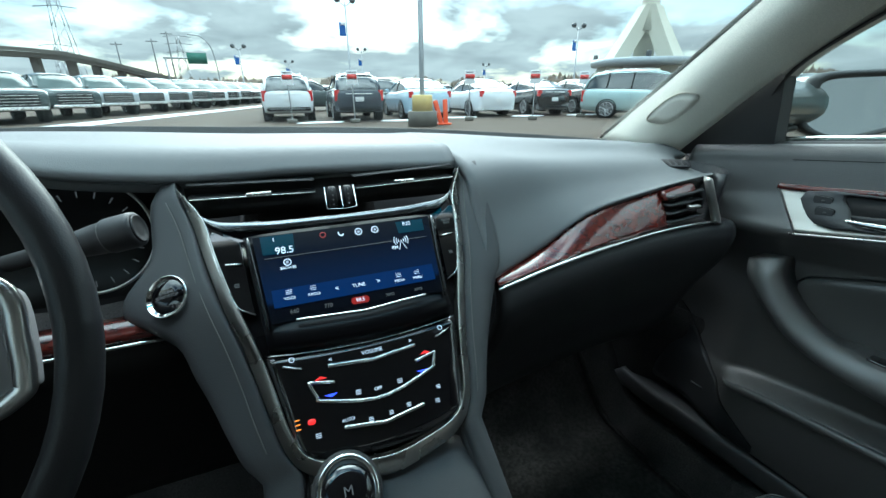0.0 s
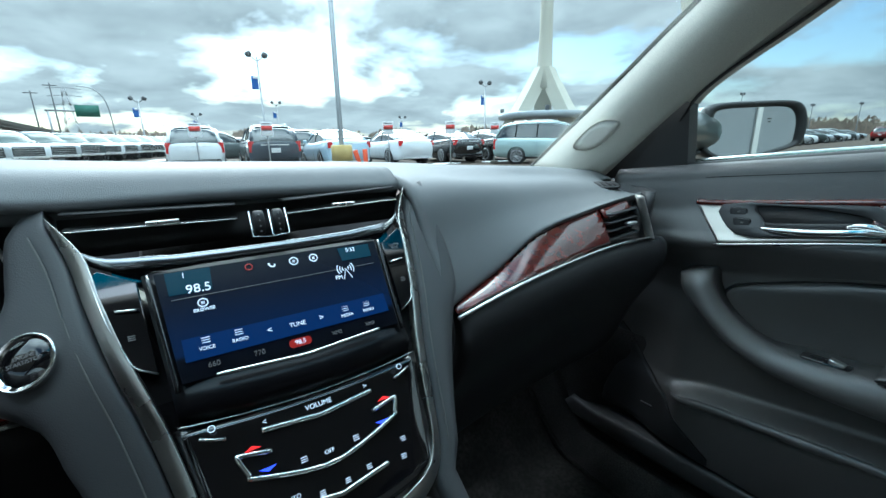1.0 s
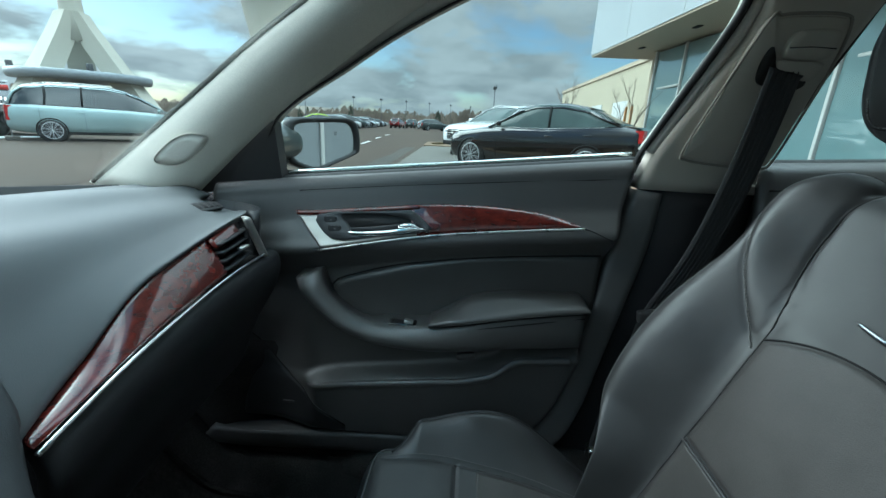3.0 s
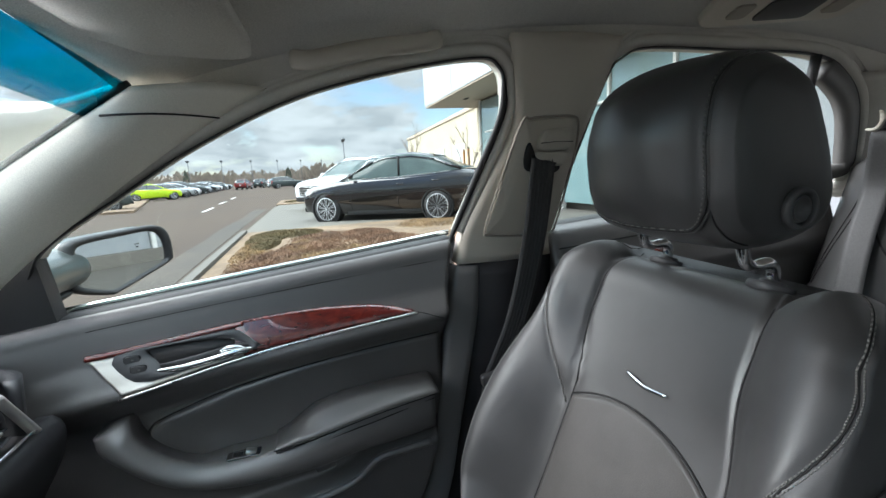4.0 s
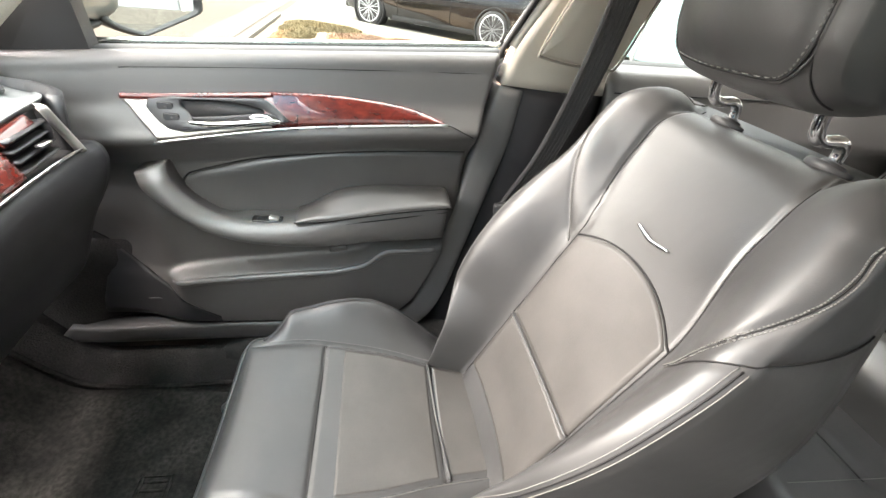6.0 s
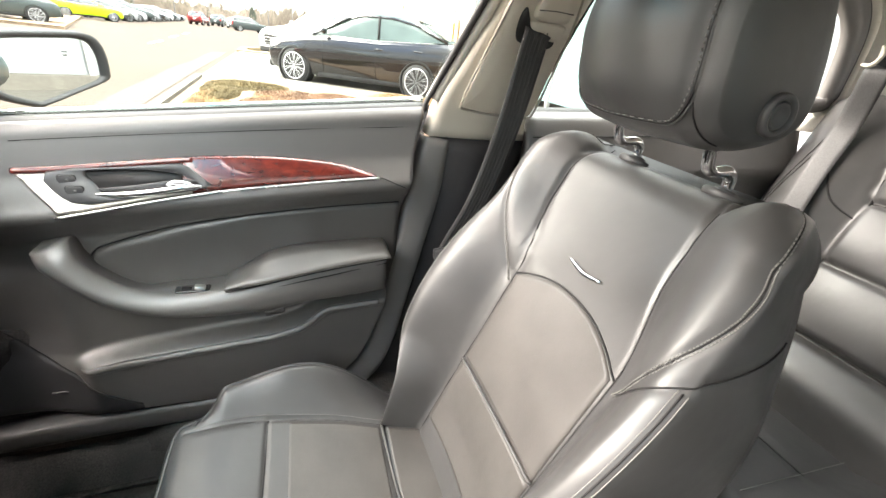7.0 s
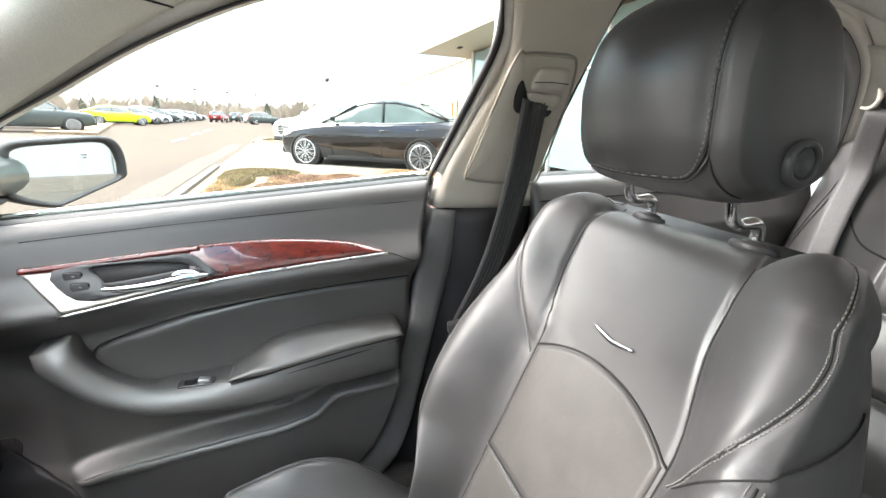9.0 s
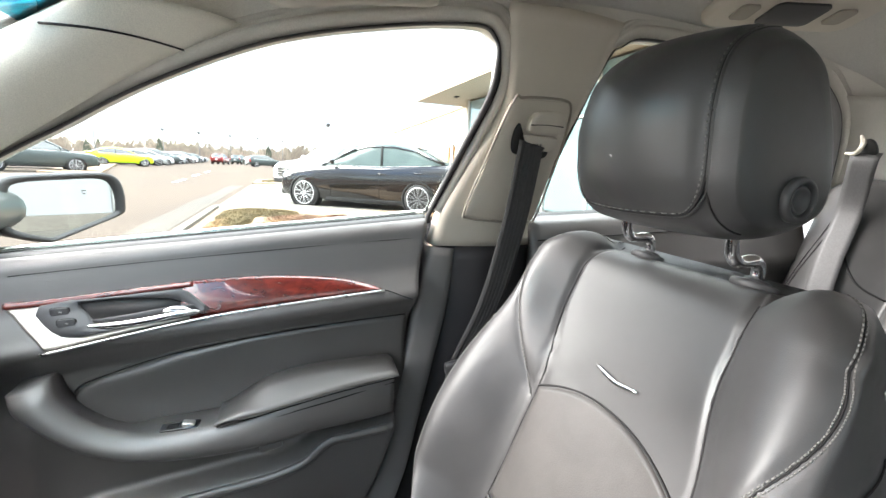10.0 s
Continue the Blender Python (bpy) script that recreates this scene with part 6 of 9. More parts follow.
us = np.concatenate([-1 + 0.30 * (1 - np.cos(np.linspace(0, math.pi / 2, 9))), np.linspace(-0.68, 0.68, 34), 1 - 0.30 * (1 - np.cos(np.linspace(math.pi / 2, 0, 9)))])
rings = [np.array([head_pt(u, k) for k in np.linspace(0, 1, 70, endpoint=False)]) for u in us]


def shrink(ring, f, dx):
    c = ring.mean(0)
    r = c + (ring - c) * f
    r[:, 0] = ring[:, 0] + dx
    return r


rings = [shrink(rings[0], 0.3, -0.0035), shrink(rings[0], 0.75, -0.003), shrink(rings[0], 0.94, -0.0015)] + rings + [shrink(rings[-1], 0.94, 0.0015), shrink(rings[-1], 0.75, 0.003), shrink(rings[-1], 0.3, 0.0035)]
part("headrest", loft(rings), LEATHER, seat, "rounded black leather headrest")
k_low = 5.75 / 14
down = [(0.82, k) for k in np.linspace(0.0, 0.30, 10)] + [(0.815, 0.335), (0.79, 0.37), (0.73, 0.396), (0.62, k_low)]
u_seam = spline(down + [(0.3, k_low + 0.004), (0.0, k_low + 0.006), (-0.3, k_low + 0.004)] + [(-u, k) for u, k in down[::-1]], 200)
part("headrest_seam", sweep(np.array([head_pt(u, k, 0.0008) for u, k in u_seam]), 0.0016, 0.0016, 6), SEAM, seat)
part("headrest_piping", sweep(np.array([head_pt(u * 1.018, k + 0.004, 0.0005) for u, k in u_seam]), 0.0014, 0.0014, 6), LEATHER, seat)
sp_ = np.array([head_pt(u * 0.982, k - 0.003, 0.0012) for u, k in u_seam])
for k in range(6, 192, 2):
    part("stitch", sweep(sp_[k:k + 2], 0.0007, 0.0007, 4), STITCH, seat)
part("side_seam", sweep(np.array([head_pt(u, k, 0.0006) for u, k in spline([(-0.82, 0.36), (-0.86, 0.40), (-0.88, 0.44), (-0.90, 0.50)], 20)]), 0.0009, 0.0009, 5), SEAM, seat)
btn = Matrix.Translation((0.2265, -0.3690, 1.1480)) @ Matrix.Rotation(radians(-90), 4, "Y")
part("headrest_button", moved(lathe([(0.0205, -0.008), (0.0205, 0.001), (0.0195, 0.0032), (0.0172, 0.0040), (0.0150, 0.0034), (0.0140, 0.0010), (0.0132, -0.001), (0.0128, 0.0012), (0.0115, 0.0024), (0.0095, 0.0018), (0.0080, 0.0004), (0.003, -0.0004)], 36), btn), BEZEL, seat, "round headrest release button")
for sgn in (1, -1):
    x = 0.358 + sgn * 0.075
    post = spline([(x, -0.4215, 1.035), (x, -0.4225, 1.062), (x, -0.421, 1.073), (x, -0.412, 1.0795), (x, -0.393, 1.0785), (x, -0.382, 1.083), (x, -0.376, 1.096), (x, -0.372, 1.13)], 40)
    part("headrest_post", sweep(post, 0.0068, 0.0068, 16, up=(1, 0, 0)), POST_CHROME, seat, "chrome headrest post")
    cm = Matrix.Translation((x, -0.4225, 1.0510)) @ Matrix.Rotation(radians(20), 4, "X")
    part("post_collar", moved(lathe([(0.0235, -0.008), (0.0245, -0.001), (0.0240, 0.0015), (0.0225, 0.0030), (0.0135, 0.0036), (0.0128, 0.0062), (0.0112, 0.0070), (0.0078, 0.0068)], 32), cm), BEZEL, seat, "round black post collar")

# ---- front belt on the B pillar ----
fbelt = thing("seat_belt", "dark grey front seat belt hanging from its pillar guide", "seat belt", (0.67, -0.3, 0.8))


def ribbon(path, wide_dir, half, thick, n=None):
    p, wd = np.asarray(path, float), np.asarray(wide_dir, float)
    t = np.gradient(p, axis=0)
    rings = []
    for k in range(len(p)):
        w = wd - t[k] * np.dot(wd, t[k]) / (np.dot(t[k], t[k]) + 1e-12)
        w /= np.linalg.norm(w)
        nrm = np.cross(t[k], w)
        nrm /= np.linalg.norm(nrm)
        rings.append(np.array([p[k] + w * half * s + nrm * thick * q for s, q in ((-1, -1), (-0.6, -1), (0.6, -1), (1, -1), (1, 1), (0.6, 1), (-0.6, 1), (-1, 1))]))
    return loft(rings)


belt_path = spline([(0.640, -0.334, 1.212), (0.632, -0.328, 1.195), (0.650, -0.322, 1.085), (0.668, -0.306, 0.965), (0.679, -0.284, 0.875), (0.690, -0.246, 0.775), (0.692, -0.232, 0.70), (0.692, -0.21, 0.58), (0.69, -0.19, 0.45)], 60)
part("webbing", ribbon(belt_path, (0, 1, 0.15), 0.024, 0.0008), BELT, fbelt)
for q in (-0.018, -0.011, -0.0037, 0.0037, 0.011, 0.018):
    part("weave_rib", sweep(belt_path + np.array([-0.0014, q, 0.0]), 0.0010, 0.0010, 4), BELT, fbelt)


def side_plate(outline, inset, thick, n=60):
    """A plate lying on the leaning side, its face inset into the cabin."""
    lp = spline(outline, n, True)
    c_ = lp.mean(0)
    rings_ = [on_side(lp, inset - thick), on_side(lp, inset - 0.003), on_side(c_ + (lp - c_) * 0.975, inset), on_side(c_ + (lp - c_) * 0.6, inset + 0.001)]
    return loft(rings_)


part("guide_plate", side_plate([(-0.283, 1.270), (-0.30, 1.278), (-0.33, 1.281), (-0.378, 1.281), (-0.393, 1.272), (-0.398, 1.229), (-0.393, 1.156), (-0.384, 1.078), (-0.372, 1.067), (-0.326, 1.067), (-0.25, 1.074), (-0.239, 1.086), (-0.258, 1.165)], 0.0290, 0.02, 90), TRIM_HARD, fbelt, "beige belt height adjuster plate")
part("plate_gap", sweep(on_side(spline([(-0.285, 1.274), (-0.30, 1.2815), (-0.33, 1.2845), (-0.380, 1.2845), (-0.397, 1.274), (-0.402, 1.229), (-0.397, 1.156), (-0.388, 1.076), (-0.374, 1.063), (-0.326, 1.063), (-0.248, 1.070), (-0.235, 1.084), (-0.254, 1.165)], 90, True), 0.0262), 0.0022, 0.0022, 6, closed=True), TRIM_SHADOW, fbelt, "darker beige gap round the plate")
part("guide_knob", side_plate([(-0.322, 1.256), (-0.335, 1.263), (-0.372, 1.264), (-0.383, 1.256), (-0.382, 1.236), (-0.374, 1.227), (-0.330, 1.226), (-0.318, 1.236)], 0.042, 0.02), TRIM_HARD, fbelt, "beige adjuster button")
part("knob_line", sweep(on_side(np.array([(-0.320, 1.2395), (-0.35, 1.2415), (-0.383, 1.2405)]), 0.0425), 0.0010, 0.0010, 5), SEAM, fbelt)
part("guide_hood", side_plate([(-0.318, 1.224), (-0.345, 1.224), (-0.378, 1.223), (-0.382, 1.212), (-0.372, 1.199), (-0.345, 1.202), (-0.322, 1.212)], 0.038, 0.02), TRIM_HARD, fbelt, "beige hood over the belt slot")
part("guide_slot", side_plate([(-0.302, 1.242), (-0.296, 1.229), (-0.296, 1.207), (-0.304, 1.193), (-0.326, 1.189), (-0.362, 1.186), (-0.371, 1.198), (-0.345, 1.205), (-0.322, 1.213), (-0.309, 1.227)], 0.0345, 0.02), DARK, fbelt, "dark belt slot")
part("belt_stop", moved(box((0.016, 0.062, 0.026), 0.006), Matrix.Translation((0.680, -0.240, 0.778)) @ Matrix.Rotation(radians(-8), 4, "X")), BEZEL, fbelt, "black belt tongue")
part("anchor", moved(box((0.03, 0.05, 0.03), 0.006), Matrix.Translation((0.69, -0.19, 0.44))), SATIN, fbelt)

# ---- rear bench ----
LED_OFF = material("dull red plastic", (0.16, 0.012, 0.01), 0.5)
bench = thing("rear_bench", "black leather rear bench with stitched panels", "car seat", (0, -1.0, 0.36))
RB = Matrix(((1, 0, 0, 0), (0, -0.36, 0.933, -0.985), (0, 0.933, 0.36, 0.53), (0, 0, 0, 1)))


def rear_q(x, v):
    """Share of the way from a rear panel's middle to its seams."""
    outer_x = 0.484 + 0.035 * float(smoothstep(0.45, 0.70, v))
    return abs(abs(x) - 0.5 * (outer_x + 0.115)) / (0.5 * (outer_x - 0.115))


def rear_face(x, v):
    q = rear_q(x, v)
    inside = float(smoothstep(1.02, 0.96, q))
    z = 0.045 * float(smoothstep(1.0, 1.5, q)) - 0.012 * math.exp(-((q - 1.0) / 0.035) ** 2)
    for vs in (0.314, 0.470):
        z -= 0.013 * math.exp(-((v - vs) / 0.007) ** 2) * inside
    for v0, v1 in ((0.147, 0.314), (0.314, 0.470), (0.470, 0.72)):
        if v0 < v < v1:
            z += 0.016 * math.sin(math.pi * (v - v0) / (v1 - v0)) ** 0.7 * inside
    z -= 0.03 * math.exp(-((v - 0.147) / 0.010) ** 2)
    z += 0.045 * math.exp(-((v - 0.06) / 0.07) ** 2)
    z -= 0.20 * max(0.0, (v - 0.66) / 0.08) ** 2.4
    z -= 0.05 * max(0.0, (abs(x) - 0.60) / 0.09) ** 2
    return z


g = np.array([[tuple(RB @ Vector((x, v, rear_face(x, v)))) for v in np.linspace(-0.05, 0.74, 150)] for x in np.linspace(-0.69, 0.69, 160)])
part("backrest", sheet(g, (0, -0.08, -0.03)), LEATHER, bench, "black leather rear backrest")


def rear_line(pts, r, mat, nm="seam", up=0.001):
    part(nm, sweep(np.array([tuple(RB @ Vector((x, v, rear_face(x, v) + up))) for x, v in spline(pts, 40)]), r, r, 6), mat, bench)


for sgn in (1, -1):
    rear_line([(sgn * (0.484 + 0.035 * float(smoothstep(0.45, 0.70, v))), v) for v in np.linspace(0.15, 0.68, 16)], 0.0018, SEAM)
    rear_line([(sgn * 0.115, v) for v in np.linspace(0.15, 0.68, 16)], 0.0018, SEAM)
    for vs in (0.314, 0.470):
        rear_line([(sgn * x, vs) for x in np.linspace(0.12, 0.482, 10)], 0.0018, SEAM)
    rear_line([(sgn * 0.60, 0.56), (sgn * 0.571, 0.501), (sgn * 0.545, 0.455), (sgn * 0.523, 0.436), (sgn * 0.488, 0.425)], 0.0022, SEAM)
    for d in (0.0, 0.012):
        rear_line([(sgn * (0.600 + d), 0.66), (sgn * (0.618 + d), 0.549), (sgn * (0.650 + d), 0.44), (sgn * (0.672 + d), 0.36)], 0.0014, SEAM)
rear_line([(x, 0.147) for x in np.linspace(-0.66, 0.66, 20)], 0.003, SEAM)
g = np.zeros((60, 40, 3))
for i, x in enumerate(np.linspace(-0.66, 0.66, 60)):
    for j, t in enumerate(np.linspace(0, 1, 40)):
        p = abs(abs(x) - 0.34)
        z = 0.505 + 0.03 * float(smoothstep(0.14, 0.25, p)) + 0.03 * t - 0.16 * max(0, (t - 0.86) / 0.14) ** 2 - 0.010 * math.exp(-((p - 0.14) / 0.008) ** 2) - 0.008 * math.exp(-((t - 0.45) / 0.02) ** 2) * float(p < 0.14)
        g[i, j] = (x, -1.05 + 0.46 * t, z)
part("cushion", sheet(g, (0, 0, -0.14)), LEATHER, bench, "black leather rear cushion")
for sgn in (1, -1):
    for p_ in (0.14, -0.14):
        xq = sgn * 0.34 + p_
        part("stitching", sweep(np.array([(xq + 0.006, -1.05 + 0.46 * t, 0.5085 + 0.03 * t) for t in np.linspace(0.05, 0.84, 20)]), 0.0007, 0.0007, 4), STITCH, bench)
    part("seam", sweep(np.array([(sgn * 0.34 + q, -1.05 + 0.46 * 0.45, 0.505 + 0.0135 - 0.006) for q in np.linspace(-0.135, 0.135, 12)]), 0.002, 0.002, 5), SEAM, bench)
for bx_, turn in ((0.25, 0.28), (0.16, 0.20)):
    buckle = thing("belt_buckle", "black rear seat belt buckle lying on the bench", "seat belt", (bx_, -1.03, 0.55), "rear buckles")
    part("stalk", ribbon(spline([(bx_ + 0.06, -1.00, 0.556), (bx_ + 0.02, -1.025, 0.556), (bx_ - 0.02, -1.055, 0.545), (bx_ - 0.04, -1.09, 0.52)], 14), (0.4, 1, 0), 0.018, 0.002), BELT, buckle)
    part("buckle_head", moved(box((0.062, 0.032, 0.018), 0.006), Matrix.Translation((bx_ + 0.07, -0.992, 0.562)) @ Matrix.Rotation(-turn, 4, "Z")), PLASTIC, buckle)
    part("release", moved(box((0.014, 0.024, 0.010), 0.003), Matrix.Translation((bx_ + 0.098, -1.000, 0.564)) @ Matrix.Rotation(-turn, 4, "Z")), LED_OFF, buckle, "dull red release button")
rbelt = thing("seat_belt", "dark grey rear seat belt lying down the backrest", "seat belt", (0.5, -1.1, 0.8))
rear_path = [(0.572, -1.124, 1.240), (0.570, -1.110, 1.215)] + [tuple(RB @ Vector((x, v, 0.062))) for x, v in ((0.590, 0.60), (0.585, 0.50), (0.575, 0.40), (0.56, 0.30), (0.55, 0.20), (0.53, 0.06))]
part("webbing", ribbon(spline(rear_path, 40), (1, 0.25, 0.1), 0.024, 0.0008), BELT, rbelt)
part("tongue", moved(box((0.062, 0.008, 0.022), 0.003), Matrix.Translation(tuple(RB @ Vector((0.565, 0.33, 0.066)))) @ Matrix.Rotation(radians(-12), 4, "Y")), PLASTIC, rbelt)
part("guide_recess", moved(lathe([(0.020, -0.010), (0.020, 0.0), (0.016, 0.002), (0.004, 0.002)], 24), Matrix.Translation((0.572, -1.128, 1.243)) @ Matrix.Rotation(radians(70), 4, "X") @ Matrix.Diagonal((0.8, 1.4, 1, 1))), DARK, rbelt, "dark belt outlet")
part("guide_lip", sweep(spline([(0.584, -1.112, 1.276), (0.576, -1.108, 1.262), (0.577, -1.106, 1.248), (0.586, -1.106, 1.237), (0.604, -1.110, 1.238)], 20), 0.0055, 0.0045, 10, taper=np.interp(np.linspace(0, 1, 20), [0, 0.2, 0.8, 1], [0.5, 1, 1, 0.6])), TRIM_HARD, rbelt, "beige crescent belt guide")

# ---- rear door, inner face ----
rdoor = thing("rear_passenger_door", "black leather-trimmed rear door with a wood inlay, closed", "car door", (0.72, -0.7, 0.45))
g = np.zeros((40, 40, 3))
for i, y in enumerate(np.linspace(-0.40, -1.20, 40)):
    top = float(np.interp(y, [-1.2, -0.4], [1.115, 1.07]))
    for j, z in enumerate(np.linspace(0.42, top, 40)):
        x = float(np.interp(z - top, [-0.7, -0.30, -0.28, -0.16, -0.14, -0.05, -0.045, -0.02, -0.006, 0], [0.70, 0.69, 0.70, 0.70, 0.684, 0.712, 0.714, 0.722, 0.733, 0.744]))
        g[i, j] = (x, y, z)
part("door_panel", sheet(g, (0.05, 0, 0)), LEATHER_DOOR, rdoor)
part("crease_seam", sweep(np.array([(0.7125, y, float(np.interp(y, [-1.2, -0.4], [1.115, 1.07])) - 0.047) for y in np.linspace(-0.41, -1.15, 20)]), 0.0014, 0.0014, 6), SEAM, rdoor)
g = np.zeros((30, 5, 3))
for i, y in enumerate(np.linspace(-0.48, -0.95, 30)):
    for j, t in enumerate(np.linspace(0, 1, 5)):
        k = math.sin(math.pi * min(1.0, (i + 2) / 22)) if i > 9 else 1.0
        g[i, j] = (0.700 - 0.003 * math.sin(math.pi * t), y, 0.955 + 0.01 * i / 30 + 0.045 * max(k, 0.05) * t)
part("wood_inlay", sheet(g, (0.008, 0, 0)), WOOD, rdoor, "glossy dark red burl wood inlay")
part("chrome_line", sweep(np.array([(0.697, y, 0.954 - (y + 0.48) * 0.021) for y in np.linspace(-0.45, -0.95, 20)]), 0.0025, 0.0025), CHROME, rdoor)
part("window_seal", sheet(np.array([[(x, y, float(np.interp(y, [-1.2, -0.4], [1.115, 1.07])) + dz) for x, dz in ((0.742, -0.002), (0.747, 0.003), (0.765, 0.004), (0.796, 0.001))] for y in np.linspace(-0.40, -1.2, 16)]), (0, 0, -0.004)), RUBBER, rdoor, "black rubber window seal")
part("lock_pin", moved(lathe([(0.004, 0), (0.004, 0.014), (0.002, 0.017)], 12), Matrix.Translation((0.76, -0.44, 1.055))), CHROME, rdoor)

# ---- steering wheel, stalk, cluster, start button, shifter ----
wheel = thing("steering_wheel", "black leather steering wheel with silver spoke trim", "steering wheel", (-0.37, 0.36, 0.93))
WH = Matrix.Translation((-0.376, 0.335, 0.955)) @ Matrix.Rotation(radians(66), 4, "X")
a = np.linspace(0, 2 * math.pi, 64, endpoint=False)
part("rim", moved(sweep(np.stack([0.191 * np.cos(a), 0.191 * np.sin(a), np.zeros(64)], 1), 0.0115, 0.0125, 16, closed=True), WH), WHEEL_LEATHER, wheel, "black leather rim")
part("hub", moved(loft([np.array([(0.085 * k * math.cos(b), 0.075 * k * math.sin(b) - 0.01, z) for b in np.linspace(0, 2 * math.pi, 28, endpoint=False)]) for k, z in ((0.9, -0.06), (1.0, -0.03), (0.98, 0.0), (0.8, 0.015), (0.3, 0.02))]), WH), PLASTIC, wheel)
for sgn in (1, -1):
    sp = [(sgn * x, y) for x, y in ((0.06, 0.042), (0.130, 0.036), (0.152, 0.030), (0.161, 0.018), (0.1625, -0.024), (0.158, -0.034), (0.132, -0.048), (0.07, -0.066))]
    part("spoke", moved(plate(spline(sp, 30, True), 0.018, Matrix.Translation((0, 0, -0.022)), 0.006), WH), SILVER_PLASTIC, wheel)
    part("spoke_trim", moved(sweep(np.array([(x, y, 0.000) for x, y in spline([(sgn * x, y) for x, y in ((0.08, 0.043), (0.130, 0.037), (0.154, 0.031), (0.1625, 0.0186), (0.1635, 0.0), (0.164, -0.024), (0.160, -0.034), (0.132, -0.049), (0.08, -0.068))], 50)]), 0.0055, 0.004, 8), WH), SATIN, wheel, "satin silver spoke edge")
    part("button_pad", moved(plate(rounded(0.05, 0.036, 0.008), 0.006, Matrix.Translation((sgn * 0.122, -0.012, -0.004)), 0.002), WH), PIANO, wheel)
    part("button", moved(lathe([(0.010, 0), (0.010, 0.004), (0.008, 0.005)], 24), WH @ Matrix.Translation((sgn * 0.122, -0.026, 0.001))), PLASTIC, wheel)
    part("button", moved(plate(rounded(0.030, 0.012, 0.003), 0.004, Matrix.Translation((sgn * 0.122, -0.006, 0.001)), 0.001), WH), PIANO, wheel)
part("column", moved(lathe([(0.05, 0.0), (0.055, -0.05), (0.06, -0.22)], 24), WH), PLASTIC, wheel)
stalk = thing("wiper_stalk", "black wiper stalk with white markings", "control stalk", (-0.2, 0.43, 0.97))
d0, d1 = Vector((-0.262, 0.450, 0.962)), Vector((-0.170, 0.437, 0.982))
SM = look(d0, d1) @ Matrix.Rotation(radians(180), 4, "X")
L = (d1 - d0).length
part("lever", moved(lathe([(0.0065, 0), (0.0075, L * 0.40), (0.0105, L * 0.55), (0.0120, L * 0.66), (0.0125, L * 0.76), (0.0135, L * 0.765), (0.0140, L * 0.78), (0.0142, L * 0.96), (0.0135, L * 0.995), (0.0115, L)], 28), SM), PLASTIC, stalk)
part("end_knob", moved(lathe([(0.0112, L), (0.0112, L + 0.001), (0.0105, L + 0.0015), (0.0095, L + 0.0005), (0.004, L + 0.0005)], 28), SM), DARK, stalk)
part("marking_ring", moved(lathe([(0.0125, L * 0.752), (0.0130, L * 0.753), (0.0130, L * 0.760), (0.0125, L * 0.762)], 28), SM), STITCH, stalk, "pale marking ring")
for k, (q, f) in enumerate(((3.3, 0.68), (3.7, 0.68), (4.1, 0.69), (3.5, 0.60), (3.9, 0.60))):
    part("marking", moved(box((0.0012, 0.0035, 0.005), 0.0003), SM @ Matrix.Rotation(q, 4, "Z") @ Matrix.Translation((0.0119 if f > 0.65 else 0.0112, 0, L * f))), STITCH, stalk, "white wiper symbol bar")
cluster = thing("instrument_cluster", "dark instrument cluster with white needles", "instrument panel", (-0.37, 0.6, 0.9))
part("binnacle", sheet(np.array([[(-0.60 + 0.40 * s, 0.60 + 0.05 * math.sin(math.pi * t), 0.86 + 0.14 * t) for t in np.linspace(0, 1, 8)] for s in np.linspace(0, 1, 12)]), (0, 0.04, 0)), DARK, cluster)
for cx in (-0.265, -0.45):
    part("dial_ring", moved(sweep(np.array([(0.064 * math.cos(q), 0.064 * math.sin(q), 0) for q in np.linspace(-2.2, 1.9, 40)]), 0.002, 0.003, 8), Matrix.Translation((cx, 0.606, 0.934)) @ Matrix.Rotation(radians(75), 4, "X")), SATIN, cluster, "thin silver dial ring")
    part("needle", moved(box((0.0025, 0.045, 0.002), 0.0006), Matrix.Translation((cx, 0.600, 0.930)) @ Matrix.Rotation(radians(75), 4, "X") @ Matrix.Rotation(radians(40), 4, "Z") @ Matrix.Translation((0, 0.02, 0))), INK, cluster)
    for q in np.linspace(-2.2, 1.9, 14):
        part("tick", moved(box((0.007, 0.0012, 0.001)), Matrix.Translation((cx, 0.603, 0.931)) @ Matrix.Rotation(radians(75), 4, "X") @ Matrix.Rotation(q, 4, "Z") @ Matrix.Translation((0.050, 0, 0))), INK_DIM, cluster)
SB = STACK @ Matrix.Translation((-0.1755, -0.0363, -0.0250)) @ Matrix.Rotation(radians(-25), 4, "Y")
start = thing("start_button", "round black engine start button with chrome ring", "button", (-0.18, 0.49, 0.89))
part("ring", moved(lathe([(0.0205, -0.012), (0.0214, 0.003), (0.0210, 0.0052), (0.0198, 0.0056), (0.0190, 0.0030)], 48), SB), CHROME, start, "chrome ring")
part("cap", moved(lathe([(0.0190, -0.002), (0.0188, 0.0018), (0.017, 0.0030), (0.005, 0.0034)], 36), SB), PIANO, start)
writing("ENGINE\nSTART/STOP", 0.0042, INK_DIM, SB @ Matrix.Translation((0, 0.002, 0.0037)), start)
g = np.zeros((16, 6, 3))
for i, x in enumerate(np.linspace(-0.60, -0.19, 16)):
    for j, t in enumerate(np.linspace(0, 1, 6)):
        g[i, j] = (x, 0.496 + 0.01 * t - 0.006 * math.sin(math.pi * t), 0.852 + 0.020 * t + 0.0 * x)
part("wood_strip", sheet(g, (0, 0.01, 0)), WOOD, dash, "glossy dark red burl wood strip")
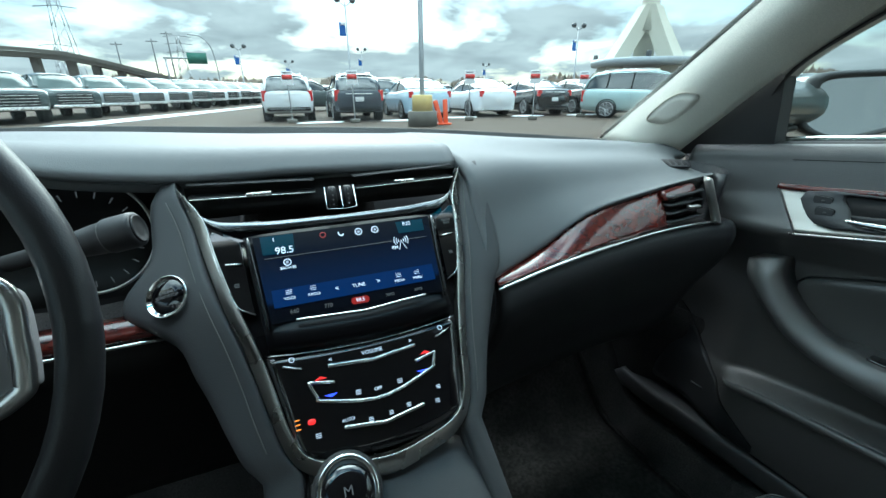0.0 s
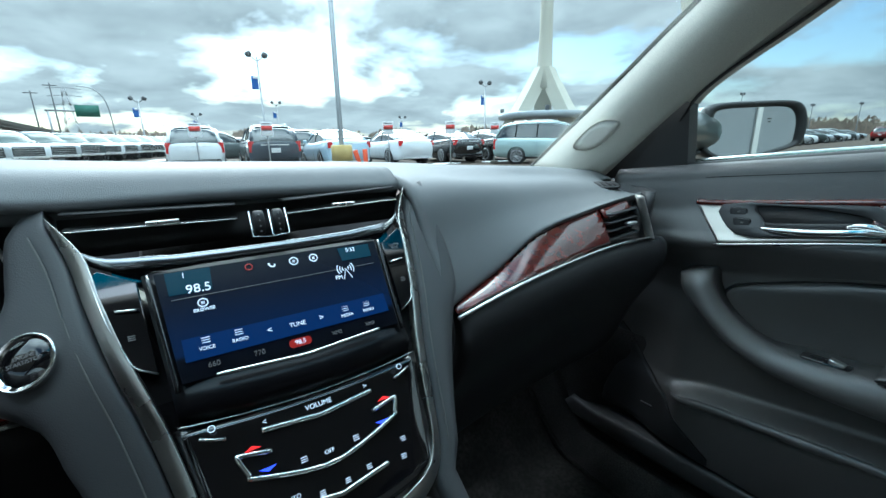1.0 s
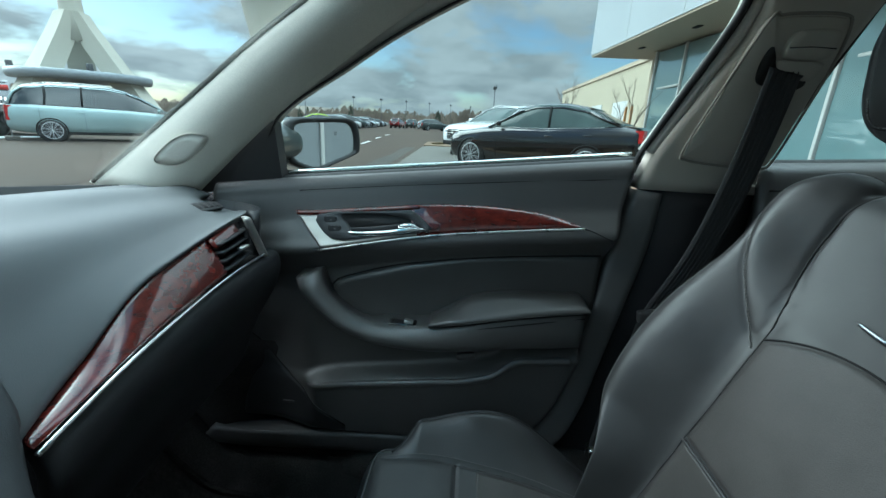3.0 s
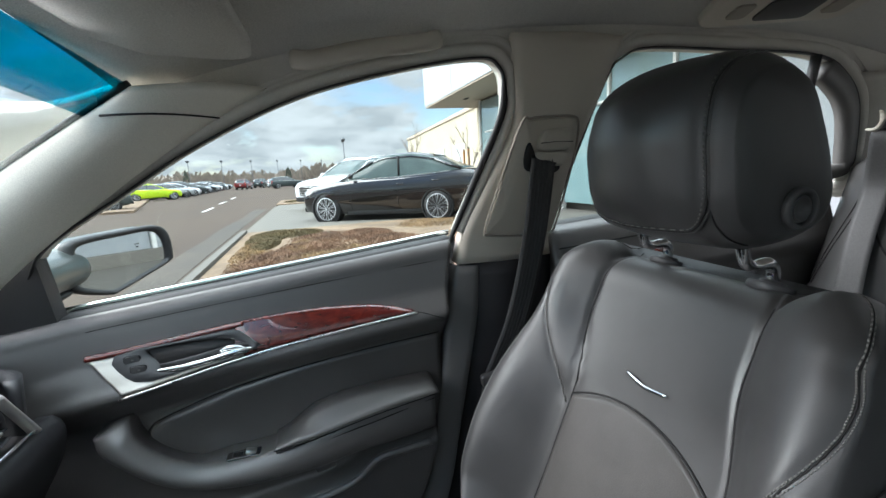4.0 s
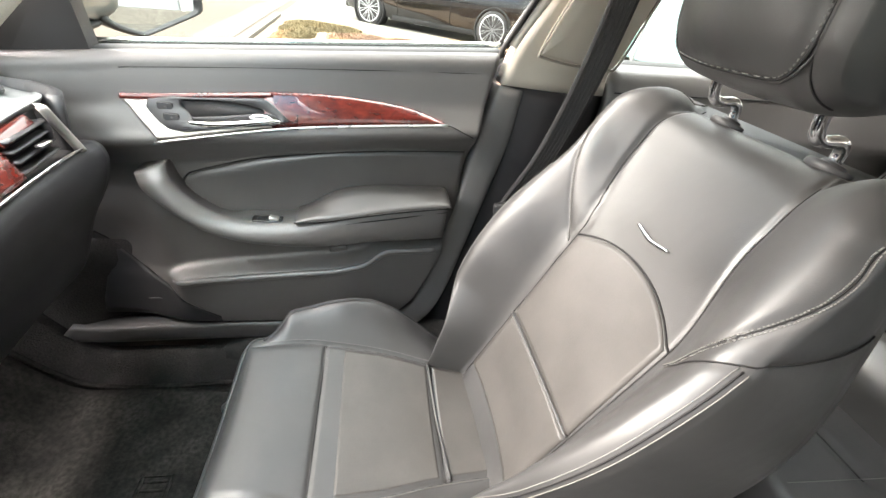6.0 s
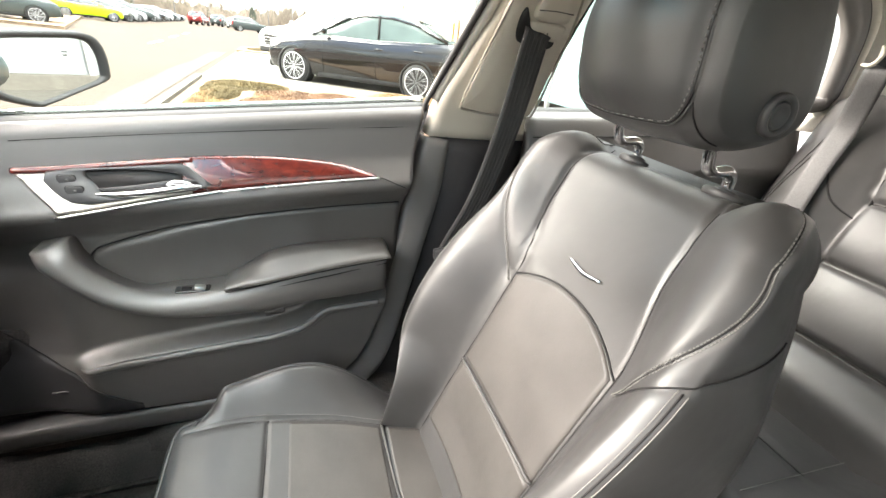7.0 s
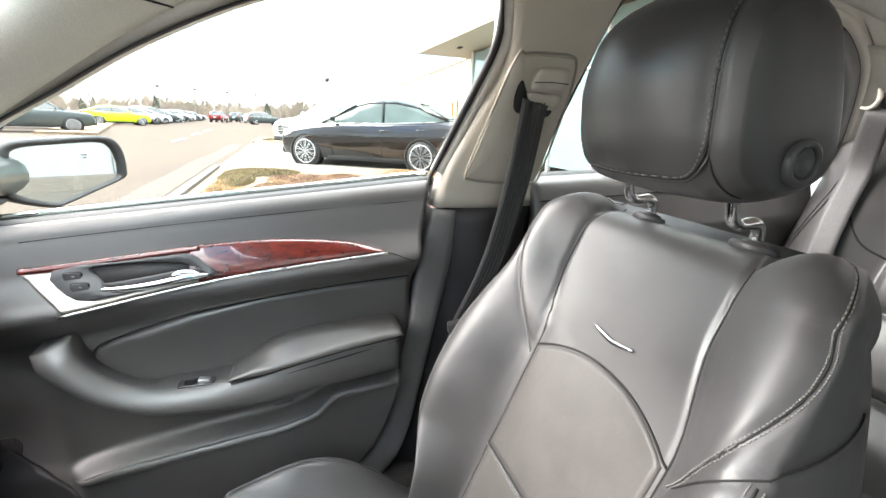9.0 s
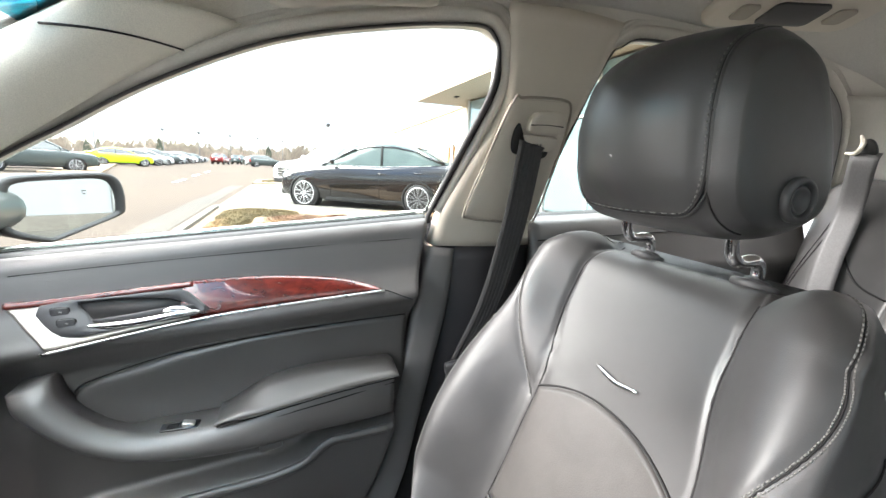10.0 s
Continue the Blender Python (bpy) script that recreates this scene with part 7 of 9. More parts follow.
part("chrome_line", sweep(np.array([(x, 0.494, 0.850) for x in np.linspace(-0.60, -0.188, 16)]), 0.0025, 0.0025), CHROME, dash)
part("knee_panel", sheet(np.array([[(x, 0.50 + 0.16 * t, 0.846 - 0.34 * t) for t in np.linspace(0, 1, 8)] for x in np.linspace(-0.68, -0.17, 14)]), (0, 0.02, 0)), DARK, dash)
console = thing("centre_console", "black centre console with a shifter", "car console", (0, 0.2, 0.4))
g = np.zeros((20, 14, 3))
for i, y in enumerate(np.linspace(0.36, -0.05, 20)):
    for j, u in enumerate(np.linspace(-1, 1, 14)):
        g[i, j] = (0.125 * u * (1 + 0.15 * abs(u) ** 4), y, 0.64 + 0.11 * float(smoothstep(0.16, 0.36, y)) - 0.16 * abs(u) ** 6)
part("console_top", sheet(g, (0, 0, -0.1)), FLANK, console)
part("shift_boot", loft([np.array([(-0.02 + r * math.cos(q), y + r * 0.8 * math.sin(q), z) for q in np.linspace(0, 2 * math.pi, 24, endpoint=False)]) for r, y, z in ((0.045, 0.25, 0.66), (0.03, 0.27, 0.69), (0.014, 0.30, 0.73))]), LEATHER, console)
KN = Matrix.Translation((-0.046, 0.322, 0.762)) @ Matrix.Rotation(radians(38), 4, "X")
knob = part("shift_knob", moved(loft([np.array([(r * 0.030 * math.cos(q), r * 0.034 * math.sin(q), z) for q in np.linspace(0, 2 * math.pi, 32, endpoint=False)]) for r, z in ((0.6, -0.05), (0.85, -0.03), (1.0, -0.005), (0.97, 0.008), (0.85, 0.013))]), KN), LEATHER, console, "black leather shift knob")
part("knob_ring", moved(sweep(np.array([(0.0235 * math.cos(q), 0.027 * math.sin(q), 0.0125) for q in np.linspace(0, 2 * math.pi, 32, endpoint=False)]), 0.003, 0.003, 8, closed=True), KN), CHROME, knob, "chrome ring")
part("knob_cap", moved(lathe([(0.022, 0.010), (0.021, 0.014), (0.012, 0.015)], 32), KN), PIANO, knob)
writing("M", 0.011, INK_DIM, KN @ Matrix.Translation((0, 0, 0.0155)), knob)

# ---- sun visor and dome light ----
visor = thing("sun_visor", "grey cloth sun visor folded up", "sun visor", (0.36, 0.22, 1.36))
part("visor_pad", moved(plate(rounded(0.40, 0.15, 0.04), 0.022, None, 0.009), Matrix.Translation((0.335, 0.195, 1.352)) @ Matrix.Rotation(radians(3), 4, "X")), HEADLINER, visor)
grip = thing("grab_handle", "grey fold-down grab handle on the roof rail", "grab handle", (0.59, -0.02, 1.38))
part("grip", sweep(spline([(0.588, 0.08, 1.365), (0.575, 0.05, 1.362), (0.57, -0.02, 1.375), (0.57, -0.10, 1.385), (0.583, -0.13, 1.395)], 24), 0.010, 0.013, 10), TRIM_HARD, grip)
dome = thing("dome_light", "grey rear dome light with a coat hook", "dome light", (0.46, -0.62, 1.40))
DM = Matrix.Translation((0.490, -0.690, 1.446)) @ Matrix.Rotation(radians(-18), 4, "Z") @ Matrix.Rotation(radians(190), 4, "Y")
part("housing", moved(plate(rounded(0.105, 0.25, 0.03), 0.020, None, 0.007), DM), TRIM_HARD, dome)
part("lens", moved(plate(rounded(0.060, 0.085, 0.012), 0.004, None, 0.001), DM @ Matrix.Translation((0.0, 0.0, 0.0195))), PLASTIC, dome, "dark lamp lens")
for dy in (0.075, -0.075):
    part("switch", moved(plate(rounded(0.040, 0.030, 0.008), 0.004, None, 0.001), DM @ Matrix.Translation((0.0, dy, 0.0195))), TRIM_SHADOW, dome)

# ---- outside mirror ----
SILVER_PAINT = material("pale silver car paint", (0.105, 0.122, 0.120), 0.28, 0.35, coat=0.8, vary=0.05, vary_size=4)
mirror = thing("wing_mirror", "black passenger wing mirror in a dark housing", "wing mirror", (0.95, 0.55, 1.04))
n = 36
oval = spline([(-0.106, 0.046), (-0.098, 0.060), (-0.07, 0.066), (0.0, 0.069), (0.075, 0.070), (0.103, 0.060), (0.116, 0.035), (0.117, 0.0), (0.107, -0.017), (0.04, -0.036), (-0.022, -0.052), (-0.044, -0.053), (-0.10, -0.032), (-0.113, -0.010)], 60, True)
MM = Matrix.Translation((0.985, 0.500, 1.040)) @ Matrix.Rotation(radians(-27), 4, "Z") @ Matrix.Rotation(radians(90), 4, "X")
shell_ = [np.array([(x * k, y * k + dy, z) for x, y in oval]) for k, dy, z in ((0.5, 0.0, -0.018), (1.03, 0.0, -0.016), (1.055, 0.0, -0.006), (1.06, 0.0, -0.012), (1.05, 0.0, -0.045), (0.93, 0.004, -0.085), (0.60, 0.010, -0.112), (0.2, 0.012, -0.118))]
part("housing", moved(loft(shell_), MM), SILVER_PAINT, mirror, "silver painted mirror housing")
rim_ = [np.array([(x * k, y * k, z) for x, y in oval]) for k, z in ((0.875, -0.004), (0.885, 0.001), (0.93, 0.006), (1.0, 0.009), (1.055, 0.006), (1.075, -0.006), (1.05, -0.020))]
part("rim", moved(loft(rim_, caps=False), MM), PLASTIC, mirror, "black mirror rim")
part("mirror_glass", moved(plate(oval * 0.93, 0.003, Matrix.Translation((0, 0, -0.003))), MM), MIRROR, mirror, "mirror glass", smooth=False)
for bx_, by_, bw_ in ((0.058, 0.044, 0.011), (0.058, 0.038, 0.008)):
    part("unreadable_line", moved(box((bw_, 0.0022, 0.0004)), MM @ Matrix.Translation((bx_ - 0.02, by_ - 0.006, 0.0004))), STITCH, mirror)
part("arm", loft([np.array([(x, yc + w * math.cos(q), zc + h * math.sin(q)) for q in np.linspace(0, 2 * math.pi, 20, endpoint=False)]) for x, yc, zc, w, h in ((0.76, 0.600, 1.004, 0.055, 0.014), (0.82, 0.600, 1.006, 0.052, 0.015), (0.87, 0.592, 1.010, 0.046, 0.013), (0.90, 0.585, 1.014, 0.036, 0.009))]), PLASTIC, mirror, "black plastic underside of the mirror foot")
part("base_cover", loft([np.array([(x, yc + w * np.sign(math.cos(q)) * abs(math.cos(q)) ** 0.8, zc + h * np.sign(math.sin(q)) * abs(math.sin(q)) ** 0.8) for q in np.linspace(0, 2 * math.pi, 24, endpoint=False)]) for x, yc, zc, w, h in ((0.765, 0.590, 1.052, 0.062, 0.040), (0.81, 0.590, 1.054, 0.060, 0.042), (0.86, 0.586, 1.054, 0.056, 0.043), (0.91, 0.580, 1.052, 0.048, 0.043), (0.94, 0.570, 1.050, 0.040, 0.040))]), SILVER_PAINT, mirror, "silver painted mirror foot")

# ---- the lot outside: materials ----
ASPHALT = material("dusty worn asphalt", (0.080, 0.062, 0.049), 0.9, spec=0.15, vary=0.22, vary_size=0.22, grain=0.22, grain_size=14, bump=0.4, bump_size=30)
CONCRETE = material("pale concrete", (0.130, 0.120, 0.104), 0.85, vary=0.12, vary_size=0.8, grain=0.15, grain_size=25, bump=0.3, bump_size=60)
SNOW = material("thin grey snow", (0.72, 0.73, 0.75), 0.8, vary=0.15, vary_size=2.0, bump=0.6, bump_size=12)
TYRE = material("tyre rubber", (0.018, 0.018, 0.018), 0.75, vary=0.2, vary_size=6)
ALLOY = material("alloy wheel", (0.72, 0.73, 0.75), 0.35, 0.35, vary=0.08)
CAR_GLASS = material("tinted car glass", (0.020, 0.028, 0.030), 0.06, vary=0.1, vary_size=1.5, coat=1.0)
PALE_GLASS = material("pale reflecting car glass", (0.075, 0.10, 0.095), 0.12, vary=0.25, vary_size=1.5, spec=0.35)
LAMP_RED = material("red tail lamp", (0.45, 0.012, 0.012), 0.15, coat=1.0, vary=0.1)
LAMP_CLEAR = material("clear headlamp", (0.55, 0.57, 0.60), 0.12, 0.6, coat=1.0)
ARCH = material("dark wheel arch", (0.008, 0.008, 0.008), 0.9)
PLATE_WHITE = material("plain number plate", (0.65, 0.65, 0.65), 0.5)
PAINTS = {}


def paint(name, rgb, metal=0.0):
    if name not in PAINTS:
        PAINTS[name] = material(name + " car paint", rgb, 0.22, metal, vary=0.08, vary_size=0.7, coat=0.6, spec=0.3, grain=0.03, grain_size=60)
    return PAINTS[name]


WHITE_P = paint("white", (0.72, 0.74, 0.76))
BLACK_P = material("gloss black car paint", (0.006, 0.006, 0.007), 0.10, vary=0.08, vary_size=0.7, coat=1.0, spec=0.5)
NAVY_P = paint("dark blue grey", (0.045, 0.055, 0.07))
PALEBLUE_P = paint("pale blue", (0.42, 0.55, 0.66))
MINT_P = paint("pale mint silver", (0.40, 0.52, 0.52), 0.2)
LIME_P = paint("lime", (0.55, 0.80, 0.02))
SILVER_P = paint("silver", (0.46, 0.49, 0.51), 0.3)
GREYGREEN_P = paint("dark grey green", (0.05, 0.065, 0.065))
RED_P = paint("dark red", (0.18, 0.02, 0.02))

# rows: share of length from the tail, height of the sill, of the belt, half width, height of the roof (0: none), half width there
SHAPES = {
    "sedan": dict(L=4.75, rows=((0.0, 0.34, 0.96, 0.76), (0.03, 0.26, 1.08, 0.87), (0.10, 0.22, 1.12, 0.91), (0.24, 0.20, 1.07, 0.93), (0.45, 0.20, 1.02, 0.93), (0.66, 0.20, 1.01, 0.93), (0.80, 0.21, 0.96, 0.92), (0.93, 0.23, 0.88, 0.88), (0.985, 0.27, 0.80, 0.82), (1.0, 0.33, 0.70, 0.74)),
                  roof=((0.10, 1.125), (0.17, 1.27), (0.26, 1.45), (0.38, 1.53), (0.52, 1.52), (0.60, 1.41), (0.69, 1.18), (0.76, 1.025)), wheels=(0.235, 0.850), r=0.345),
    "suv": dict(L=4.8, rows=((0.0, 0.45, 1.05, 0.80), (0.02, 0.34, 1.14, 0.91), (0.10, 0.28, 1.17, 0.945), (0.3, 0.26, 1.15, 0.95), (0.5, 0.26, 1.12, 0.95), (0.68, 0.26, 1.10, 0.95), (0.82, 0.28, 1.06, 0.94), (0.94, 0.32, 0.98, 0.89), (0.99, 0.38, 0.86, 0.80), (1.0, 0.45, 0.72, 0.70)),
                roof=((0.005, 1.12), (0.05, 1.42), (0.10, 1.62), (0.25, 1.70), (0.45, 1.70), (0.57, 1.62), (0.66, 1.40), (0.76, 1.08)), wheels=(0.195, 0.80), r=0.37),
    "minivan": dict(L=5.1, rows=((0.0, 0.42, 1.0, 0.82), (0.02, 0.30, 1.08, 0.93), (0.12, 0.24, 1.10, 0.97), (0.35, 0.22, 1.08, 0.98), (0.6, 0.22, 1.04, 0.98), (0.78, 0.23, 0.98, 0.97), (0.92, 0.26, 0.86, 0.90), (0.99, 0.34, 0.72, 0.78), (1.0, 0.40, 0.62, 0.66)),
                    roof=((0.01, 1.10), (0.04, 1.45), (0.09, 1.66), (0.25, 1.75), (0.5, 1.75), (0.63, 1.62), (0.74, 1.32), (0.84, 0.97)), wheels=(0.20, 0.82), r=0.34),
    "pickup": dict(L=5.85, rows=((0.0, 0.55, 1.18, 0.86), (0.015, 0.45, 1.26, 0.99), (0.2, 0.42, 1.28, 1.02), (0.36, 0.40, 1.28, 1.02), (0.39, 0.40, 1.22, 1.02), (0.6, 0.40, 1.22, 1.02), (0.76, 0.42, 1.26, 1.02), (0.90, 0.44, 1.24, 1.01), (0.975, 0.46, 1.18, 0.96), (1.0, 0.52, 1.05, 0.90)),
                   roof=((0.37, 1.25), (0.39, 1.62), (0.42, 1.86), (0.55, 1.90), (0.63, 1.86), (0.70, 1.62), (0.775, 1.25)), wheels=(0.19, 0.81), r=0.41),
}


def car_rings(shape, n_side=7):
    s = SHAPES[shape]
    L = s["L"]
    rows = np.array(s["rows"])
    rings = []
    ts = np.unique(np.concatenate([np.linspace(0, 0.08, 6), np.linspace(0.08, 0.92, 26), np.linspace(0.92, 1.0, 7)]))
    for t in ts:
        lo, hi, w = (float(np.interp(t, rows[:, 0], rows[:, k])) for k in (1, 2, 3))
        prof = [(0.80 * w, lo), (0.93 * w, lo + 0.03), (0.975 * w, lo + 0.3 * (hi - lo)), (1.0 * w, lo + 0.58 * (hi - lo)), (0.985 * w, hi - 0.10), (0.945 * w, hi - 0.03), (0.87 * w, hi), (0.55 * w, hi + 0.022), (0.0, hi + 0.03)]
        ring = [(x, z) for x, z in prof] + [(-x, z) for x, z in prof[-2::-1]]
        rings.append(np.array([(x, (t - 0.5) * L, z) for x, z in ring]))
    return rings


def roof_z(s, t):
    r = np.array(s["roof"])
    return float(np.interp(t, r[:, 0], r[:, 1]))


def wheel_geo(r, wide, spokes):
    tyre = lathe([(r * 0.74, -wide / 2), (r * 0.94, -wide / 2), (r, -wide * 0.36), (r, wide * 0.36), (r * 0.94, wide / 2), (r * 0.74, wide / 2)], 32, "x")
    lip = lathe([(r * 0.77, wide * 0.25), (r * 0.77, wide * 0.51), (r * 0.73, wide * 0.53), (r * 0.70, wide * 0.40), (r * 0.70, wide * 0.25)], 32, "x")
    geos = [lip, lathe([(r * 0.17, wide * 0.2), (r * 0.17, wide * 0.48), (r * 0.10, wide * 0.50)], 14, "x")]
    for k in range(spokes):
        for lean in (-0.13, 0.13):
            a = 2 * math.pi * k / spokes
            geos.append(moved(box((wide * 0.12, r * 0.075, r * 0.66), 0.006, 1, at=(wide * 0.44, 0, r * 0.42)), Matrix.Rotation(a, 4, "X") @ Matrix.Translation((0, 0, r * 0.1)) @ Matrix.Rotation(lean, 4, "X") @ Matrix.Translation((0, 0, -r * 0.1))))
    return tyre, joined(*geos)


def make_car(name, label, shape, body_mat, glass_mat=CAR_GLASS, spokes=10, group=""):
    s = SHAPES[shape]
    L = s["L"]
    car = thing(name, label, "car", group=group)
    part("body", loft(car_rings(shape)), body_mat, car)
    # greenhouse
    r0, r1 = s["roof"][0][0], s["roof"][-1][0]
    rows = np.array(s["rows"])
    rings = []
    for t in np.linspace(r0, r1, 22):
        hi, w = float(np.interp(t, rows[:, 0], rows[:, 2])), float(np.interp(t, rows[:, 0], rows[:, 3]))
        zr = max(roof_z(s, t), hi + 0.01)
        k = (zr - hi)
        wt_ = 0.88 * w - 0.30 * k
        prof = [(0.90 * w, hi - 0.03), (0.88 * w, hi + 0.02), (0.5 * (0.88 * w + wt_), hi + 0.5 * k), (wt_, zr - 0.10 * min(1, k * 3)), (wt_ - 0.05, zr - 0.03 * min(1, k * 3)), (wt_ * 0.6, zr), (0, zr + 0.012)]
        rings.append(np.array([(x, (t - 0.5) * L, z) for x, z in prof + [(-x, z) for x, z in prof[-2::-1]]]))
    part("windows", loft(rings), glass_mat, car, "dark tinted car windows")
    # roof skin and pillars over the glass
    peak = max(z for _, z in s["roof"])
    flat_t = [t for t in np.linspace(r0, r1, 80) if roof_z(s, t) > peak - 0.10]
    g = np.zeros((14, 9, 3))
    for i, t in enumerate(np.linspace(min(flat_t), max(flat_t), 14)):
        hi, w = float(np.interp(t, rows[:, 0], rows[:, 2])), float(np.interp(t, rows[:, 0], rows[:, 3]))
        zr = roof_z(s, t)
        wt_ = 0.88 * w - 0.30 * (zr - hi) + 0.012
        for j, u in enumerate(np.linspace(-1, 1, 9)):
            g[i, j] = (u * wt_, (t - 0.5) * L, zr + 0.026 - 0.105 * abs(u) ** 5)
    part("roof", sheet(g, (0, 0, -0.02)), body_mat, car)

    def rail(ts, rad, mat, nm, drop=0.0):
        for sgn in (1, -1):
            pts = []
            for t, f in ts:
                hi, w = float(np.interp(t, rows[:, 0], rows[:, 2])), float(np.interp(t, rows[:, 0], rows[:, 3]))
                zr = max(roof_z(s, t), hi + 0.01)
                x = 0.88 * w + (0.88 * w - 0.30 * (zr - hi) - 0.88 * w) * f
                pts.append((sgn * (x + 0.004), (t - 0.5) * L, hi + (zr - 0.07 * f - hi) * f + 0.01))
            part(nm, sweep(np.array(pts), rad, rad * 0.6, 8), mat, car)

    tf = max(flat_t)
    tb = min(flat_t)
    rail([(r1, 0.0), (r1 * 0.66 + tf * 0.34, 0.98), (r1 * 0.33 + tf * 0.67, 1.0), (tf, 1.0)], 0.035, body_mat, "front_pillar")
    rail([(r0 + 0.01, 0.05), (r0 * 0.5 + tb * 0.5, 0.97), (tb, 1.0)], 0.055, body_mat, "rear_pillar")
    mid = 0.5 * (tf + tb) + (0.02 if shape != "pickup" else 0.03)
    rail([(mid - 0.005, 0.0), (mid, 0.5), (mid + 0.005, 1.0)], 0.030, ARCH, "door_pillar")
    if shape in ("suv", "minivan"):
        m2 = tb + 0.10
        rail([(m2 - 0.01, 0.0), (m2, 0.5), (m2, 1.0)], 0.035, ARCH, "door_pillar")
    # window line and handles
    for sgn in (1, -1):
        part("window_line", sweep(np.array([(sgn * (0.925 * float(np.interp(t, rows[:, 0], rows[:, 3]))), (t - 0.5) * L, float(np.interp(t, rows[:, 0], rows[:, 2])) - 0.012) for t in np.linspace(r0 + 0.06, r1 - 0.03, 16)]), 0.006, 0.006, 6), SATIN, car)
        for t in (mid - 0.015, mid - 0.20 if shape != "pickup" else mid - 0.11):
            w, hi = float(np.interp(t, rows[:, 0], rows[:, 3])), float(np.interp(t, rows[:, 0], rows[:, 2]))
            part("handle", box((0.03, 0.20, 0.03), 0.010, at=(sgn * (w - 0.005), (t - 0.5) * L, hi - 0.17)), body_mat, car)
        for t in (mid, r1 - 0.06, mid - 0.21):
            w, lo, hi = (float(np.interp(t, rows[:, 0], rows[:, k])) for k in (3, 1, 2))
            part("door_gap", sweep(np.array([(sgn * (w * k + 0.001), (t - 0.5) * L, z) for k, z in ((0.95, lo + 0.10), (0.98, lo + 0.3 * (hi - lo)), (1.0, lo + 0.58 * (hi - lo)), (0.985, hi - 0.10))]), 0.005, 0.005, 4), ARCH, car)
        part("side_mirror", box((0.16, 0.10, 0.12), 0.04, 2, at=(sgn * (0.98 * rows[5, 3] + 0.05), (r1 - 0.075 - 0.5) * L, float(np.interp(r1 - 0.07, rows[:, 0], rows[:, 2])) + 0.08)), body_mat, car)
        lo = rows[4, 1]
        part("sill", box((0.04, L * 0.46, 0.10), 0.02, at=(sgn * 0.93 * rows[4, 3], 0.0, lo + 0.04)), ARCH, car)
    # wheels
    tyre, rim = wheel_geo(s["r"], 0.23, spokes)
    mesh_t, mesh_r = as_mesh("tyre", *tyre, TYRE), as_mesh("rim", *rim, ALLOY)
    hub = as_mesh("hub", *lathe([(s["r"] * 0.62, 0.0), (s["r"] * 0.62, 0.06)], 24, "x"), ARCH)
    for t in s["wheels"]:
        w = float(np.interp(t, rows[:, 0], rows[:, 3]))
        for sgn in (1, -1):
            m = Matrix.Translation((sgn * (w - 0.115), (t - 0.5) * L, s["r"])) @ Matrix.Rotation(0 if sgn > 0 else math.pi, 4, "Z")
            arch = part("wheel_arch", moved(lathe([(s["r"] * 1.14, -0.15), (s["r"] * 1.14, 0.112), (s["r"] * 1.06, 0.122), (s["r"] * 1.02, 0.110), (s["r"] * 1.02, -0.15)], 36, "x"), m), ARCH, car)
            wheel_ob = put("wheel", mesh_t, car, "black tyre on an alloy rim", m)
            for nm, me in (("rim", mesh_r), ("hub", hub)):
                o = new(nm, me)
                o.parent = wheel_ob
    # ends
    tail, nose = -0.5 * L, 0.5 * L
    belt_r, belt_f = rows[1, 2], float(np.interp(0.975, rows[:, 0], rows[:, 2]))
    wr, wf = rows[1, 3], float(np.interp(0.975, rows[:, 0], rows[:, 3]))
    tall = {"sedan": 0.20, "suv": 0.34, "minivan": 0.40, "pickup": 0.42}[shape]
    for sgn in (1, -1):
        part("tail_lamp", loft([np.array([(sgn * (wr - 0.03 - a), tail + 0.015 + b, z) for a, b in ((0, 0.20), (-0.012, 0.03), (0.09, -0.012), (0.16, -0.014), (0.15, 0.05))]) for z in (belt_r - 0.06 - tall, belt_r - 0.05 - tall * 0.4, belt_r - 0.03)]), LAMP_RED, car, "red tail lamp", smooth=False)
        part("headlamp", loft([np.array([(sgn * (wf - 0.05 - a), nose - 0.02 + b, z) for a, b in ((0, -0.30), (-0.01, -0.12), (0.10, -0.005), (0.26, 0.012), (0.24, -0.06))]) for z in (belt_f - 0.24, belt_f - 0.16, belt_f - 0.10)]), LAMP_CLEAR, car, "clear headlamp", smooth=False)
    part("rear_bumper", box((wr * 1.7, 0.10, 0.17), 0.03, at=(0, tail + 0.05, rows[0, 1] + 0.02)), ARCH if shape != "sedan" else body_mat, car)
    part("rear_plate", box((0.32, 0.012, 0.16), 0.004, at=(0, tail - 0.004, rows[0, 1] + 0.34)), PLATE_WHITE, car, "plain pale number plate")
    part("rear_trim", box((wr * 1.1, 0.02, 0.025), 0.006, at=(0, tail + 0.005, belt_r - 0.10 if shape == "sedan" else belt_r - 0.16)), SATIN, car)
    gz = {"sedan": 0.55, "suv": 0.70, "minivan": 0.58, "pickup": 0.84}[shape]
    gh = {"sedan": 0.22, "suv": 0.30, "minivan": 0.16, "pickup": 0.44}[shape]
    gw = {"sedan": 0.95, "suv": 1.05, "minivan": 0.9, "pickup": 1.25}[shape]
    grille = part("grille", box((gw, 0.05, gh), 0.03, at=(0, nose + 0.005, gz)), ARCH, car, "black grille")
    for k in range(4):
        part("grille_bar", box((gw * 0.94, 0.02, 0.018), 0.005, 1, at=(0, nose + 0.034, gz - gh * 0.36 + gh * 0.24 * k)), SATIN, grille)
    part("front_bumper", box((wf * 1.7, 0.12, 0.14), 0.04, at=(0, nose - 0.02, float(np.interp(0.99, rows[:, 0], rows[:, 1])) + 0.05)), SATIN if shape == "pickup" else ARCH, car)
